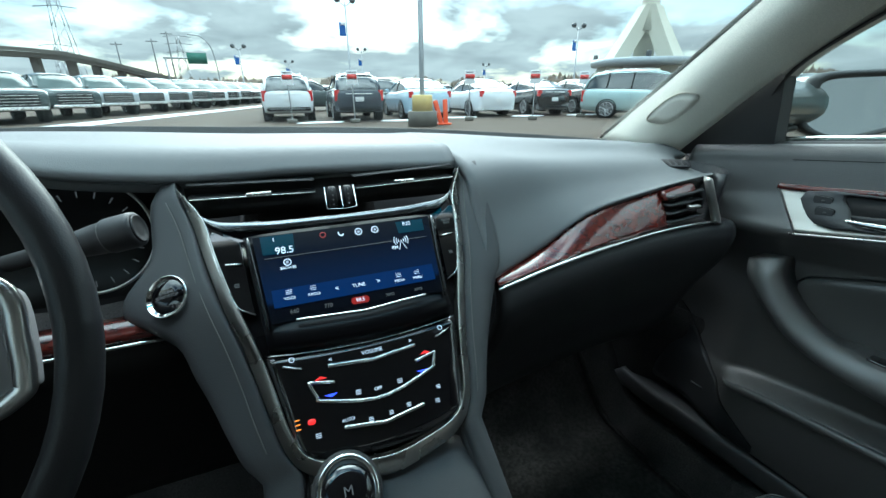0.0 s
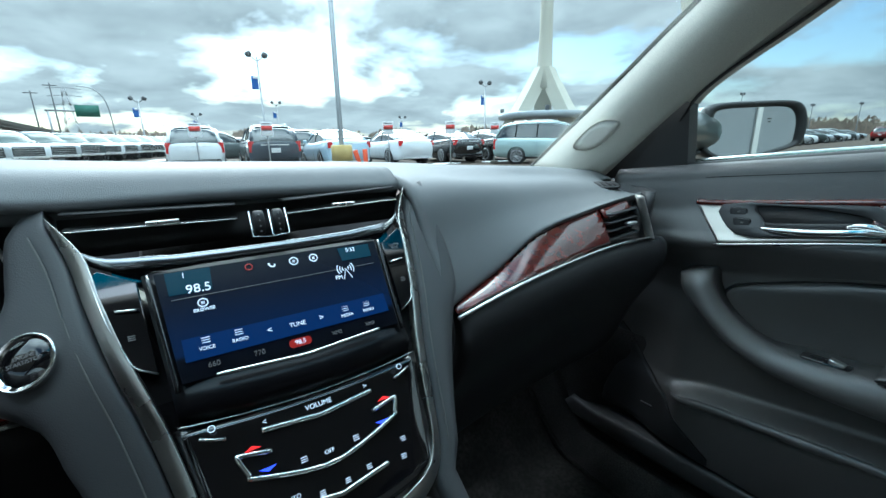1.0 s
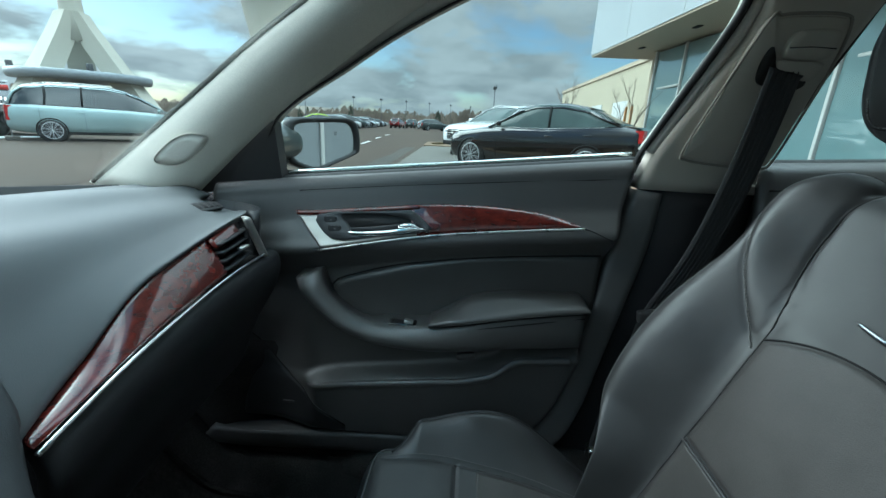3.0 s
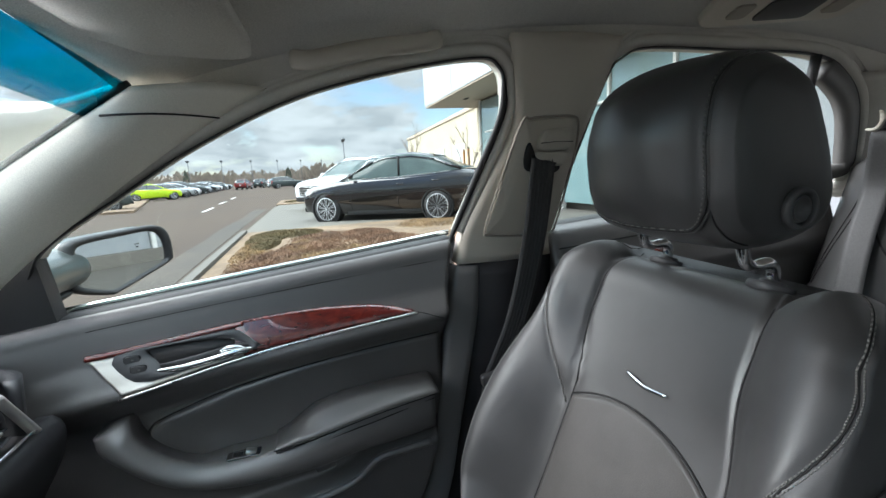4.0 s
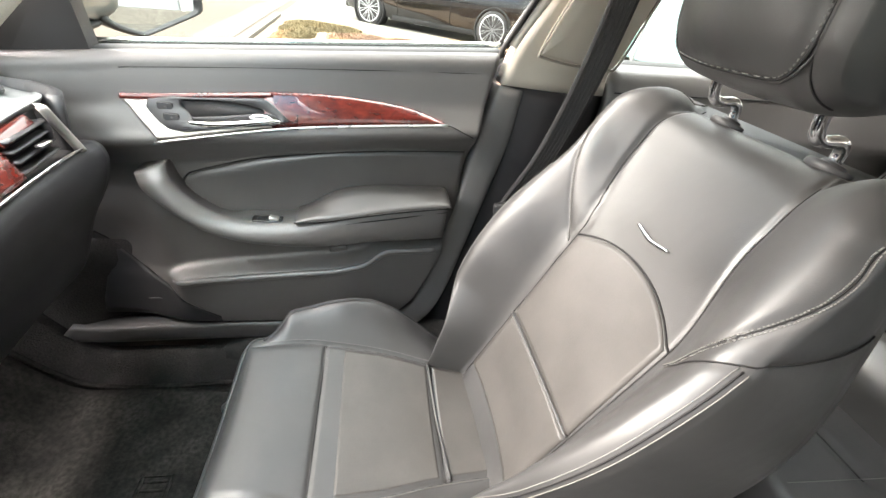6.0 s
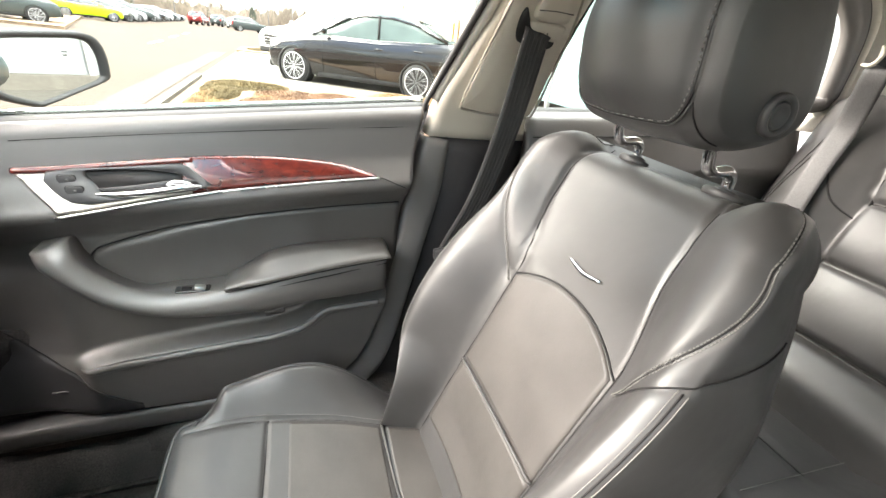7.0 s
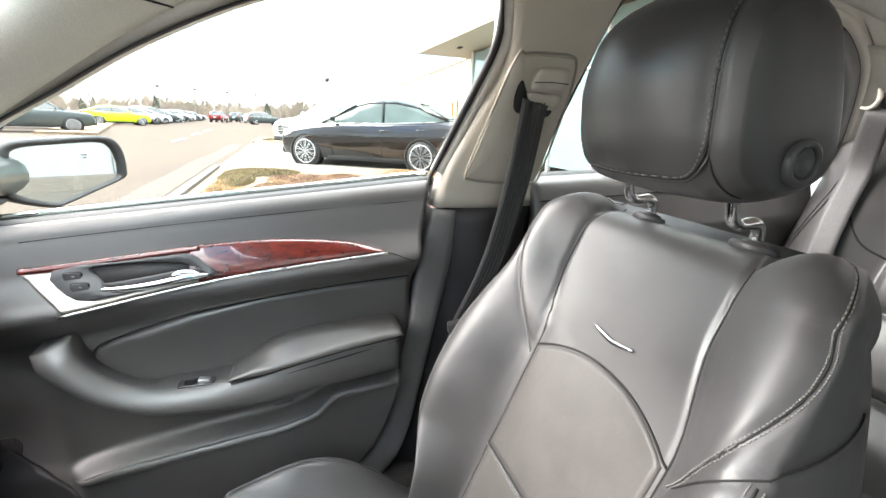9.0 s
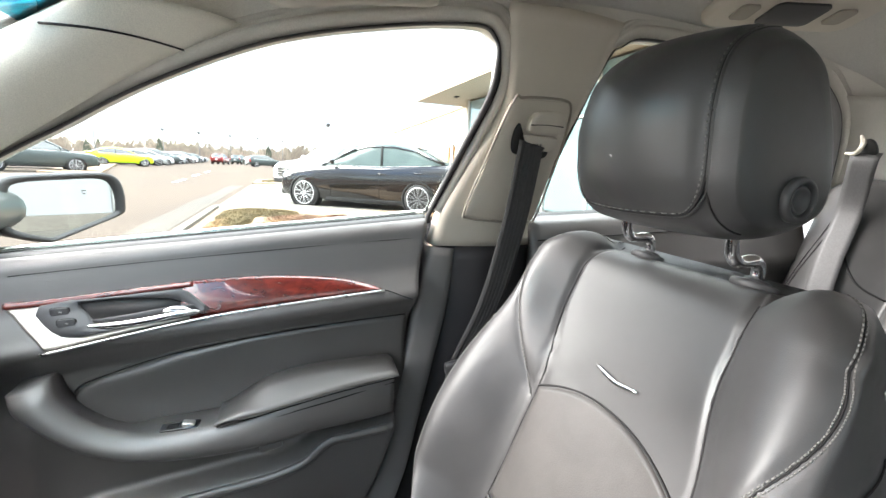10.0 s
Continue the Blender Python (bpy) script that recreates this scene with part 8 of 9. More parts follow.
    if shape in ("suv", "minivan"):
        for sgn in (1, -1):
            part("roof_rail", sweep(np.array([(sgn * 0.56, (t - 0.5) * L, roof_z(s, t) + 0.055 - 0.04 * (t in (0.12, 0.55))) for t in (0.12, 0.2, 0.35, 0.48, 0.55)]), 0.014, 0.014, 6), SATIN, car)
    if shape == "pickup":
        g = np.array([[(x, (t - 0.5) * L, 1.315) for t in np.linspace(0.02, 0.36, 4)] for x in (-0.80, 0, 0.80)])
        part("bed_cover", sheet(g, (0, 0, -0.04)), ARCH, car)
    return car


def place(x, y, yaw):
    return Matrix.Translation((x, y, 0)) @ Matrix.Rotation(radians(yaw), 4, "Z")


def park(ob, x, y, yaw):
    ob.matrix_basis = place(x, y, yaw)
    return ob


# the black sedan on the pad, its left side to the camera
park(make_car("parked_sedan", "glossy black sedan parked on a concrete pad", "sedan", BLACK_P, PALE_GLASS, 10), 11.14, -1.80, -30).scale = (1.04, 1.04, 1.11)
park(make_car("parked_suv", "white sport utility car beside the planting bed", "suv", WHITE_P, PALE_GLASS), 17.1, -1.25, 45).scale = (1.12, 1.12, 1.12)
park(make_car("parked_suv", "white sport utility car seen from behind, parked", "suv", WHITE_P), 1.05, 19.6, -3)
park(make_car("parked_suv", "dark blue-grey sport utility car seen from behind, parked", "suv", NAVY_P, group="front row"), 3.55, 18.6, -4)
dark_suv = make_car("parked_suv", "dark sport utility car further back in the row", "suv", GREYGREEN_P)
park(dark_suv, 6.1, 24.5, -5)
copy_thing(dark_suv, place(2.6, 26.5, -90))
copy_thing(dark_suv, place(17.6, 17.6, -6))
park(make_car("parked_sedan", "pale blue sedan parked in the row", "sedan", PALEBLUE_P), 6.15, 18.1, -3)
white_sedan = park(make_car("parked_sedan", "white sedan parked in the row", "sedan", WHITE_P), 9.35, 18.5, -2)
black_sedan = park(make_car("parked_sedan", "black sedan parked in the row", "sedan", BLACK_P, group="front row"), 12.05, 18.2, -3)
copy_thing(black_sedan, place(14.6, 17.9, -4))
park(make_car("minivan", "pale mint-silver minivan crossing the row's end", "minivan", MINT_P), 14.3, 12.9, -138)
# angled row of pickups
pick = [make_car("pickup_truck", "dark grey-green pickup truck parked at an angle", "pickup", GREYGREEN_P, PALE_GLASS, 6, "row of pickups"),
        make_car("pickup_truck", "black pickup truck parked at an angle", "pickup", BLACK_P, PALE_GLASS, 6, "row of pickups"),
        make_car("pickup_truck", "silver pickup truck parked at an angle", "pickup", SILVER_P, PALE_GLASS, 6, "row of pickups"),
        make_car("pickup_truck", "white pickup truck parked at an angle", "pickup", WHITE_P, PALE_GLASS, 6, "row of pickups")]
order = [1, 0, 0, 2, 3, 2, 0, 3, 2, 1, 3, 0, 2, 3]
used = set()
for k, c in enumerate(order):
    m = place(-10.6 + 0.86 * k, 20.2 + 2.75 * k, -146)
    if c in used:
        copy_thing(pick[c], m)
    else:
        pick[c].matrix_basis = m
        used.add(c)
# far rows straight ahead
far = [(white_sedan, 6, 40, -90), (dark_suv, 11.5, 41, -88), (black_sedan, 17, 40, -90), (white_sedan, 22.5, 41, 90), (dark_suv, 28, 40, -90), (white_sedan, 34, 41, -90),
       (black_sedan, 20.5, 24, -8), (dark_suv, 24, 27, -10), (white_sedan, 28, 30, -10), (black_sedan, 40, 40, -90), (dark_suv, 9.5, 30, -90)]
for ob, x, y, a in far:
    copy_thing(ob, place(x, y, a))
# the lot to the side
park(make_car("parked_coupe", "lime-yellow car parked across the lot", "sedan", LIME_P), 43.5, 15.8, -150)
copy_thing(dark_suv, place(26.5, 13.2, -150))
silver = park(make_car("parked_sedan", "silver sedan parked across the lot", "sedan", SILVER_P, group="side row"), 48.5, 16.2, -150)
for k, ob in enumerate((white_sedan, dark_suv, silver, black_sedan, silver, white_sedan, dark_suv, silver, black_sedan, silver)):
    copy_thing(ob, place(52.5 + 4.6 * k, 16.6 + 0.55 * k, -150))
red = park(make_car("parked_suv", "dark red sport utility car across the lot", "suv", RED_P), 78, 14.0, -95)
for ob, x, y, a in ((dark_suv, 88, 12.6, -100), (white_sedan, 84, 10.2, -80), (dark_suv, 68, 6.2, -160), (white_sedan, 100, 9, -90), (red, 108, 12, -90), (white_sedan, 30.5, 15.5, -150)):
    copy_thing(ob, place(x, y, a))

# ---- ground, kerbs, planting bed ----
g = tag(new("ground", as_mesh("ground", [(-1500, -1500, 0), (1500, -1500, 0), (1500, 1500, 0), (-1500, 1500, 0)], [(0, 1, 2, 3)], ASPHALT, False)), "dusty worn asphalt car park", "ground", kind="structure")


def slab(name, outline, top, mat, label, category, bevel=0.02, z0=-0.05):
    p = np.asarray(outline, float)
    return tag(part(name, moved(plate(p, top - z0, None, bevel), Matrix.Translation((0, 0, z0))), mat, smooth=False), label, category, kind="structure")


slab("pavement", [(10.2, 2.05), (19.5, 2.45), (24, 2.2), (24, -3.4), (10.2, -3.6)], 0.055, CONCRETE, "pale concrete pad beside the building", "pavement")
slab("pavement", [(-8, -3.6), (10.2, -3.6), (24, -3.4), (24, -5.6), (-8, -6.4)], 0.06, CONCRETE, "pale concrete walk along the building", "pavement")
kerb_line = spline([(3.6, -3.5, 0.06), (3.6, 1.0, 0.06), (3.9, 1.55, 0.06), (4.6, 1.72, 0.06), (10.2, 2.02, 0.06)], 40)
tag(part("kerb", sweep(kerb_line, 0.085, 0.075, 4), CONCRETE, smooth=False), "pale concrete kerb round the planting bed", "kerb", kind="structure")
SOIL = material("brown mulch", (0.20, 0.14, 0.09), 0.95, vary=0.35, vary_size=1.2, grain=0.4, grain_size=30, bump=0.8, bump_size=40)
slab("planting_bed", [(3.65, -3.45), (3.65, 1.0), (3.95, 1.5), (4.6, 1.66), (10.1, 1.95), (10.1, -3.45)], 0.07, SOIL, "brown mulch planting bed", "ground")
slab("planting_bed", [(20.6, 2.5), (24.5, 2.7), (24.5, 1.3), (20.6, 1.1)], 0.10, SOIL, "small mulch bed at the pad's end", "ground")
slab("snow_strip", spline([(-7.4, 17.2), (-2.0, 32), (3.2, 48), (3.8, 48), (-1.2, 31), (-6.4, 16.6)], 40, True), 0.03, SNOW, "thin strip of old snow along the row", "snow", 0.01)
for k, (x, y) in enumerate(((1.9, 16.2), (4.9, 15.9), (7.6, 16.4), (10.7, 16.0), (13.3, 15.6))):
    slab("snow_patch", [(x + 0.8 * math.cos(q) * (1 + 0.3 * noise.noise(Vector((q, k, 0)))), y + 0.35 * math.sin(q) * (1 + 0.4 * noise.noise(Vector((q, k, 3))))) for q in np.linspace(0, 2 * math.pi, 18, endpoint=False)], 0.025, SNOW, "small patch of old snow on asphalt", "snow", 0.008)
slab("lot_island", [(24, 9.6), (60, 21.5), (60, 23), (24, 12)], 0.12, SOIL, "brown grass verge across the lot", "ground")
LINE = material("worn lane paint", (0.6, 0.6, 0.58), 0.8, vary=0.3, vary_size=2, grain=0.3, grain_size=20)
for x, y in ((20.5, 5.5), (27.5, 6.4), (34.5, 7.2)):
    slab("lane_mark", [(x, y), (x + 3.0, y + 0.3), (x + 3.0, y + 0.45), (x, y + 0.15)], 0.008, LINE, "worn pale lane line on asphalt", "road marking", 0.0, -0.004)

# darker patched gutter along the kerb
GUTTER = material("dark patched asphalt", (0.062, 0.052, 0.042), 0.9, vary=0.35, vary_size=0.9, grain=0.25, grain_size=16, bump=0.4, bump_size=30)
near_ = spline([(3.25, -2.0), (3.25, 1.0), (3.6, 1.75), (4.6, 1.95), (10.2, 2.30), (19.5, 2.75)], 50)
wide_ = [0.50 + 0.22 * noise.noise(Vector((k * 0.21, 4.0, 0))) for k in range(50)]
away_ = np.stack([near_[:, 0] - np.array(wide_) * smoothstep(5.0, 3.3, near_[:, 0]), near_[:, 1] + np.array(wide_) * smoothstep(3.3, 4.6, near_[:, 0])], 1)
slab("gutter", np.vstack([near_, away_[::-1]]), 0.006, GUTTER, "darker patched asphalt along the kerb", "road", 0.0, -0.004)

# low shrubs: thin twigs in clumps
def shrub_mass(name, label, spots, mat, n, tall, seed):
    rng = random.Random(seed)
    verts, faces = [], []
    for _ in range(n):
        cx, cy, rx, ry = rng.choice(spots)
        while True:
            a, b = rng.uniform(-1, 1), rng.uniform(-1, 1)
            if a * a + b * b < 1:
                break
        x, y = cx + a * rx, cy + b * ry
        dome = (1 - 0.75 * (a * a + b * b)) * (0.7 + 0.5 * noise.noise(Vector((x * 1.6, y * 1.6, seed))))
        h = tall * max(0.15, dome) * rng.uniform(0.6, 1.1)
        for _k in range(3):
            q = rng.uniform(0, 6.283)
            lean = rng.uniform(0.1, 0.7) * h
            w = rng.uniform(0.0022, 0.0050)
            tip = (x + lean * math.cos(q), y + lean * math.sin(q), 0.06 + h)
            mid = (x + 0.35 * lean * math.cos(q), y + 0.35 * lean * math.sin(q), 0.06 + 0.6 * h)
            o = len(verts)
            dx, dy = -math.sin(q) * w, math.cos(q) * w
            verts += [(x - dx, y - dy, 0.05), (x + dx, y + dy, 0.05), (mid[0] + 2.2 * dx, mid[1] + 2.2 * dy, mid[2]), (mid[0] - 2.2 * dx, mid[1] - 2.2 * dy, mid[2]), tip]
            faces += [(o, o + 1, o + 2, o + 3), (o + 3, o + 2, o + 4)]
    me = bpy.data.meshes.new(name)
    me.from_pydata(verts, [], faces)
    me.materials.append(mat)
    return tag(new(name, me), label, "shrub", kind="stuff")


TWIG_RED = material("reddish brown twigs", (0.21, 0.125, 0.078), 0.9, vary=0.35, vary_size=2.5, grain=0.3, grain_size=40)
TWIG_OLIVE = material("olive brown twigs", (0.145, 0.112, 0.055), 0.9, vary=0.35, vary_size=2.5, grain=0.3, grain_size=40)
TWIG_STRAW = material("straw grass", (0.30, 0.20, 0.105), 0.9, vary=0.3, vary_size=2.5, grain=0.3, grain_size=40)
shrub_mass("low_shrubs", "reddish-brown leafless ground cover in the bed", [(7.2, 0.2, 1.9, 0.8), (5.8, 0.9, 1.4, 0.6), (6.6, -0.9, 1.4, 0.7), (8.2, -0.6, 0.8, 0.5)], TWIG_RED, 13000, 0.11, 3)
shrub_mass("low_shrubs", "olive-brown low juniper at the bed's corner", [(9.2, 1.0, 0.75, 0.75), (8.6, 1.35, 0.9, 0.35), (7.9, 1.3, 0.8, 0.3), (22.4, 1.9, 1.4, 0.5)], TWIG_OLIVE, 10000, 0.15, 5)
shrub_mass("dry_grass", "straw-coloured dry grass along the bed", [(5.0, 0.2, 0.9, 1.0), (4.6, 1.1, 0.7, 0.45), (6.2, 0.1, 1.0, 0.8), (7.0, 0.5, 1.2, 0.4), (9.0, -2.2, 0.9, 0.9), (6, -2.5, 2.0, 0.6), (12.5, -4.4, 1.2, 0.5), (7.5, 1.35, 1.8, 0.3)], TWIG_STRAW, 11000, 0.10, 7)

# ---- building with a deep canopy ----
PANEL = material("white facade panel", (0.44, 0.46, 0.48), 0.45, vary=0.06, vary_size=0.5, grain=0.04, grain_size=30)
GREY_PANEL = material("pale grey facade panel", (0.22, 0.235, 0.25), 0.5, vary=0.08, vary_size=0.5, grain=0.04, grain_size=30)
SOFFIT = material("tan soffit", (0.50, 0.42, 0.32), 0.7, vary=0.06, vary_size=0.6, grain=0.05, grain_size=30)
TANWALL = material("tan block wall", (0.50, 0.44, 0.33), 0.85, vary=0.08, vary_size=0.5, grain=0.1, grain_size=20, bump=0.3, bump_size=8)
SHOPGLASS = material("reflecting shop glass", (0.16, 0.24, 0.25), 0.06, vary=0.15, vary_size=0.3, coat=1.0)
FRAME = material("pale window frame", (0.60, 0.60, 0.58), 0.45, vary=0.05)
bld = thing("showroom", "showroom building with white panel canopy and tall glass front", "building", (6, -8, 0))
# edges of canopy and wall, both slightly turned from the car
ce = lambda x: -3.80 - 0.07 * (15.9 - x)
we = lambda x: -5.35 - 0.07 * (14.4 - x)
canopy = part("canopy", moved(plate([(15.9, ce(15.9)), (-10, ce(-10)), (-10, -14), (15.9, -14)], 2.8, None), Matrix.Translation((0, 0, 3.62))), PANEL, bld, "white panel fascia", smooth=False)
part("soffit", moved(plate([(15.88, ce(15.9) - 0.03), (-9.9, ce(-10) - 0.03), (-9.9, -13), (15.88, -13)], 0.06, None), Matrix.Translation((0, 0, 3.57))), SOFFIT, canopy, "tan canopy underside", smooth=False)
for x in (13.8, 11.0, 8.2, 5.4, 2.6, -0.2):
    part("downlight", box((0.30, 0.14, 0.03), 0.01, at=(x, ce(x) - 0.8, 3.565)), ARCH, canopy)
for k in range(9):
    x = 15.9 - 2.88 * (k + 1)
    part("fascia_joint", box((0.012, 0.01, 2.78), at=(x, ce(x) + 0.004, 5.02)), FRAME, canopy, smooth=False)
part("wall", moved(plate([(14.4, we(14.4)), (14.15, we(14.15)), (14.15, -14), (14.4, -14)], 3.57, None), Matrix.Translation((0, 0, 0))), SOFFIT, bld, "tan end pier", smooth=False)
part("back_wall", box((24, 0.3, 6.0), at=(2.2, -13.5, 3.0)), TANWALL, bld, smooth=False)
for k in range(14):
    x0, x1 = 14.1 - 1.6 * k, 14.1 - 1.6 * (k + 1)
    w = part("window", loft([np.array([(x0 - 0.04, we(x0), z), (x1 + 0.04, we(x1), z), (x1 + 0.04, we(x1) - 0.03, z), (x0 - 0.04, we(x0) - 0.03, z)]) for z in (0.25, 3.5)]), SHOPGLASS, bld, "tall reflecting shop window", smooth=False) if x0 > 5.0 else part("window", loft([np.array([(x0 - 0.04, we(x0), z), (x1 + 0.04, we(x1), z), (x1 + 0.04, we(x1) - 0.03, z), (x0 - 0.04, we(x0) - 0.03, z)]) for z in (0.25, 3.5)]), CAR_GLASS if x0 < 2.0 else GREY_PANEL, bld, "dark window" if x0 < 2.0 else "pale grey wall panel", smooth=False)
    part("mullion", box((0.07, 0.12, 3.5), 0.01, at=(x0, we(x0), 1.78)), FRAME, w)
    part("transom", box((1.6, 0.08, 0.06), 0.01, at=((x0 + x1) / 2, we((x0 + x1) / 2), 2.45)), FRAME, w)
part("base_wall", box((23, 0.2, 0.25), 0.01, at=(3.0, -6.15, 0.125)), CONCRETE, bld, smooth=False)
store = thing("workshop", "long tan block workshop behind the showroom", "building", (34, -16, 0))
part("wall", moved(plate([(23, -8.6), (46, -8.9), (46, -30), (23, -30)], 4.75, None), Matrix.Translation((0, 0, 0))), TANWALL, store, smooth=False)
part("parapet", moved(plate([(22.9, -8.5), (46.1, -8.8), (46.1, -30), (22.9, -30)], 0.22, None), Matrix.Translation((0, 0, 4.7))), SOFFIT, store, smooth=False)
for x in (27, 32, 37, 42):
    d = part("door", box((2.6, 0.06, 2.9), 0.02, at=(x, -8.66, 1.45)), FRAME, store, "pale roller door")
part("roof_unit", box((1.2, 1.2, 0.9), 0.05, at=(33, -11, 5.3)), FRAME, store)


def bare_tree(name, label, x, y, h, seed, group=""):
    rng = random.Random(seed)
    BARK = bpy.data.materials.get("grey bark") or material("grey bark", (0.20, 0.16, 0.13), 0.9, vary=0.3, vary_size=6, grain=0.2, grain_size=40)
    tree = thing(name, label, "tree", (x, y, 0), group)
    geos = []

    def limb(p, d, length, r, depth):
        pts = [np.array(p)]
        dd = np.array(d, float)
        for _ in range(5):
            dd = dd + np.array([rng.uniform(-0.12, 0.12), rng.uniform(-0.12, 0.12), rng.uniform(-0.02, 0.10)])
            dd /= np.linalg.norm(dd)
            pts.append(pts[-1] + dd * length / 5)
        geos.append(sweep(np.array(pts), r, r, 5, up=(0.3, 0.9, 0.1), taper=np.linspace(1, 0.45, 6)))
        if depth:
            for k in range(3 if depth > 1 else 4):
                i = rng.randint(2, 5)
                q = rng.uniform(0, 6.283)
                s = rng.uniform(0.35, 0.65)
                limb(pts[i], dd * 0.8 + np.array([math.cos(q) * s, math.sin(q) * s, 0.25]), length * rng.uniform(0.45, 0.65), r * 0.5, depth - 1)

    limb((x, y, 0), (0, 0, 1), h * 0.55, h * 0.012, 3)
    part("trunk", geos[0], BARK, tree)
    part("branches", joined(*geos[1:]), BARK, tree)
    return tree


sap = bare_tree("young_tree", "leafless young tree tied to wooden stakes", 13.9, -4.75, 3.6, 11)
STAKE = material("orange brown stake", (0.45, 0.22, 0.08), 0.8, vary=0.2)
for dx in (-0.25, 0.25):
    part("stake", box((0.07, 0.07, 1.9), 0.01, at=(13.9 + dx, -4.7, 0.95)), STAKE, sap)
bare_tree("young_tree", "leafless young tree in the planting bed", 21.5, -4.2, 4.5, 12)

# ---- lamps, signs, pole ----
STEEL = material("galvanised steel", (0.34, 0.35, 0.36), 0.45, 0.8, vary=0.12, vary_size=2)
DARKSTEEL = material("dark weathered steel", (0.10, 0.105, 0.11), 0.6, 0.3, vary=0.15, vary_size=2)
BANNER = material("blue banner cloth", (0.03, 0.12, 0.42), 0.8, vary=0.1, vary_size=2)
BANNER_WHITE = material("white banner cloth", (0.75, 0.76, 0.78), 0.8, vary=0.06)
ORANGE = material("orange plastic", (0.75, 0.10, 0.03), 0.5, vary=0.1, vary_size=3)
YELLOW = material("worn yellow paint", (0.55, 0.42, 0.16), 0.7, vary=0.2, vary_size=3, grain=0.15, grain_size=20)
SIGN_RED = material("red sign paint", (0.55, 0.05, 0.04), 0.5, vary=0.08)


def lamp_post(x, y, h, banner=True, base=False, group="lot lamps", heads=True):
    lp = thing("lamp_post", "tall twin-head car park lamp with a blue banner" if banner else "tall twin-head car park lamp", "street lamp", (x, y, 0), group)
    part("pole", moved(lathe([(0.11, 0), (0.10, 0.2), (0.06, h)], 14), Matrix.Translation((x, y, 0))), STEEL if banner else DARKSTEEL, lp)
    if heads:
        for sgn in (1, -1):
            part("arm", sweep(np.array([(x, y, h - 0.35), (x + sgn * 0.3, y, h - 0.15), (x + sgn * 0.45, y, h)]), 0.035, 0.035, 6), DARKSTEEL, lp)
            part("lamp_head", moved(lathe([(0.10, 0.0), (0.24, 0.12), (0.26, 0.34), (0.18, 0.46)], 14), Matrix.Translation((x + sgn * 0.5, y, h - 0.05)) @ Matrix.Rotation(radians(35 * sgn), 4, "Y")), DARKSTEEL, lp)
    if banner:
        zb = h * 0.68
        b = part("banner", sheet(np.array([[(x - 0.10 - 0.55 * u, y + 0.05 * math.sin(3 * u + 2 * v), zb + 1.05 * v) for v in np.linspace(0, 1, 8)] for u in np.linspace(0, 1, 6)]), (0, 0.01, 0)), BANNER, lp, "blue banner")
        part("banner_top", box((0.55, 0.03, 0.22), at=(x - 0.38, y - 0.02, zb + 0.95)), BANNER_WHITE, b)
    return lp


lamp_post(7.8, 40, 8.1)
lamp_post(32.6, 40, 7.3)
lamp_post(17.5, 78, 7.6)
lamp_post(42, 78, 5.6)
lamp_post(-1.5, 62, 6.2)
lamp_post(6.2, 90, 6.2)
lamp_post(60, -2.5, 6.0, False)
lamp_post(100, 40, 9.0, False)
for k in range(6):
    lamp_post(120 + 6 * k, 34 - 6.5 * k, 7.0, False)
big = thing("lamp_pole", "tall steel pole on a concrete footing with a yellow collar", "street lamp", (4.75, 13.2, 0))
part("pole", moved(lathe([(0.085, 0.7), (0.08, 1.0), (0.06, 12)], 16), Matrix.Translation((4.75, 13.2, 0))), STEEL, big)
part("footing", moved(lathe([(0.47, 0), (0.47, 0.44), (0.45, 0.46)], 28), Matrix.Translation((4.75, 13.2, 0))), CONCRETE, big, "concrete footing")
part("collar", moved(lathe([(0.33, 0.46), (0.33, 0.92), (0.30, 0.95)], 24), Matrix.Translation((4.75, 13.2, 0))), YELLOW, big, "worn yellow collar")
cone = thing("barrier", "folded orange plastic barrier leaning by the footing", "barrier", (5.5, 13.3, 0))
for k, (dx, tilt) in enumerate(((0.0, 8), (0.16, -6))):
    part("panel", moved(box((0.16, 0.06, 0.78), 0.02, at=(0, 0, 0.40)), Matrix.Translation((5.45 + dx, 13.3, 0.01)) @ Matrix.Rotation(radians(-tilt - 8), 4, "Y")), ORANGE, cone)
part("foot", box((0.45, 0.25, 0.06), 0.02, at=(5.55, 13.3, 0.03)), ORANGE, cone)


def lot_sign(x, y, turn):
    sg = thing("lot_sign", "small white and red sign on a steel post", "sign", (x, y, 0), "lot signs")
    m = Matrix.Translation((x, y, 0)) @ Matrix.Rotation(radians(turn), 4, "Z")
    part("post", moved(box((0.045, 0.03, 1.72), 0.006, at=(0, 0, 0.86)), m), STEEL, sg)
    part("foot", moved(box((0.34, 0.34, 0.14), 0.03, at=(0, 0, 0.07)), m), CONCRETE, sg, "concrete foot")
    b = part("board", moved(box((0.38, 0.02, 0.46), 0.006, at=(0, -0.03, 1.52)), m), BANNER_WHITE, sg, "white sign board")
    part("red_band", moved(box((0.34, 0.006, 0.15), at=(0, -0.043, 1.55)), m), SIGN_RED, b)
    for dz in (0.17, -0.05):
        part("unreadable_line", moved(box((0.28, 0.006, 0.03), at=(0, -0.043, 1.52 + dz)), m), DARKSTEEL, b)
    return sg


for x, y in ((0.95, 16.6), (3.05, 15.7), (7.17, 14.67), (9.45, 13.85), (12.2, 14.4)):
    lot_sign(x, y, -math.degrees(math.atan2(x, y)))

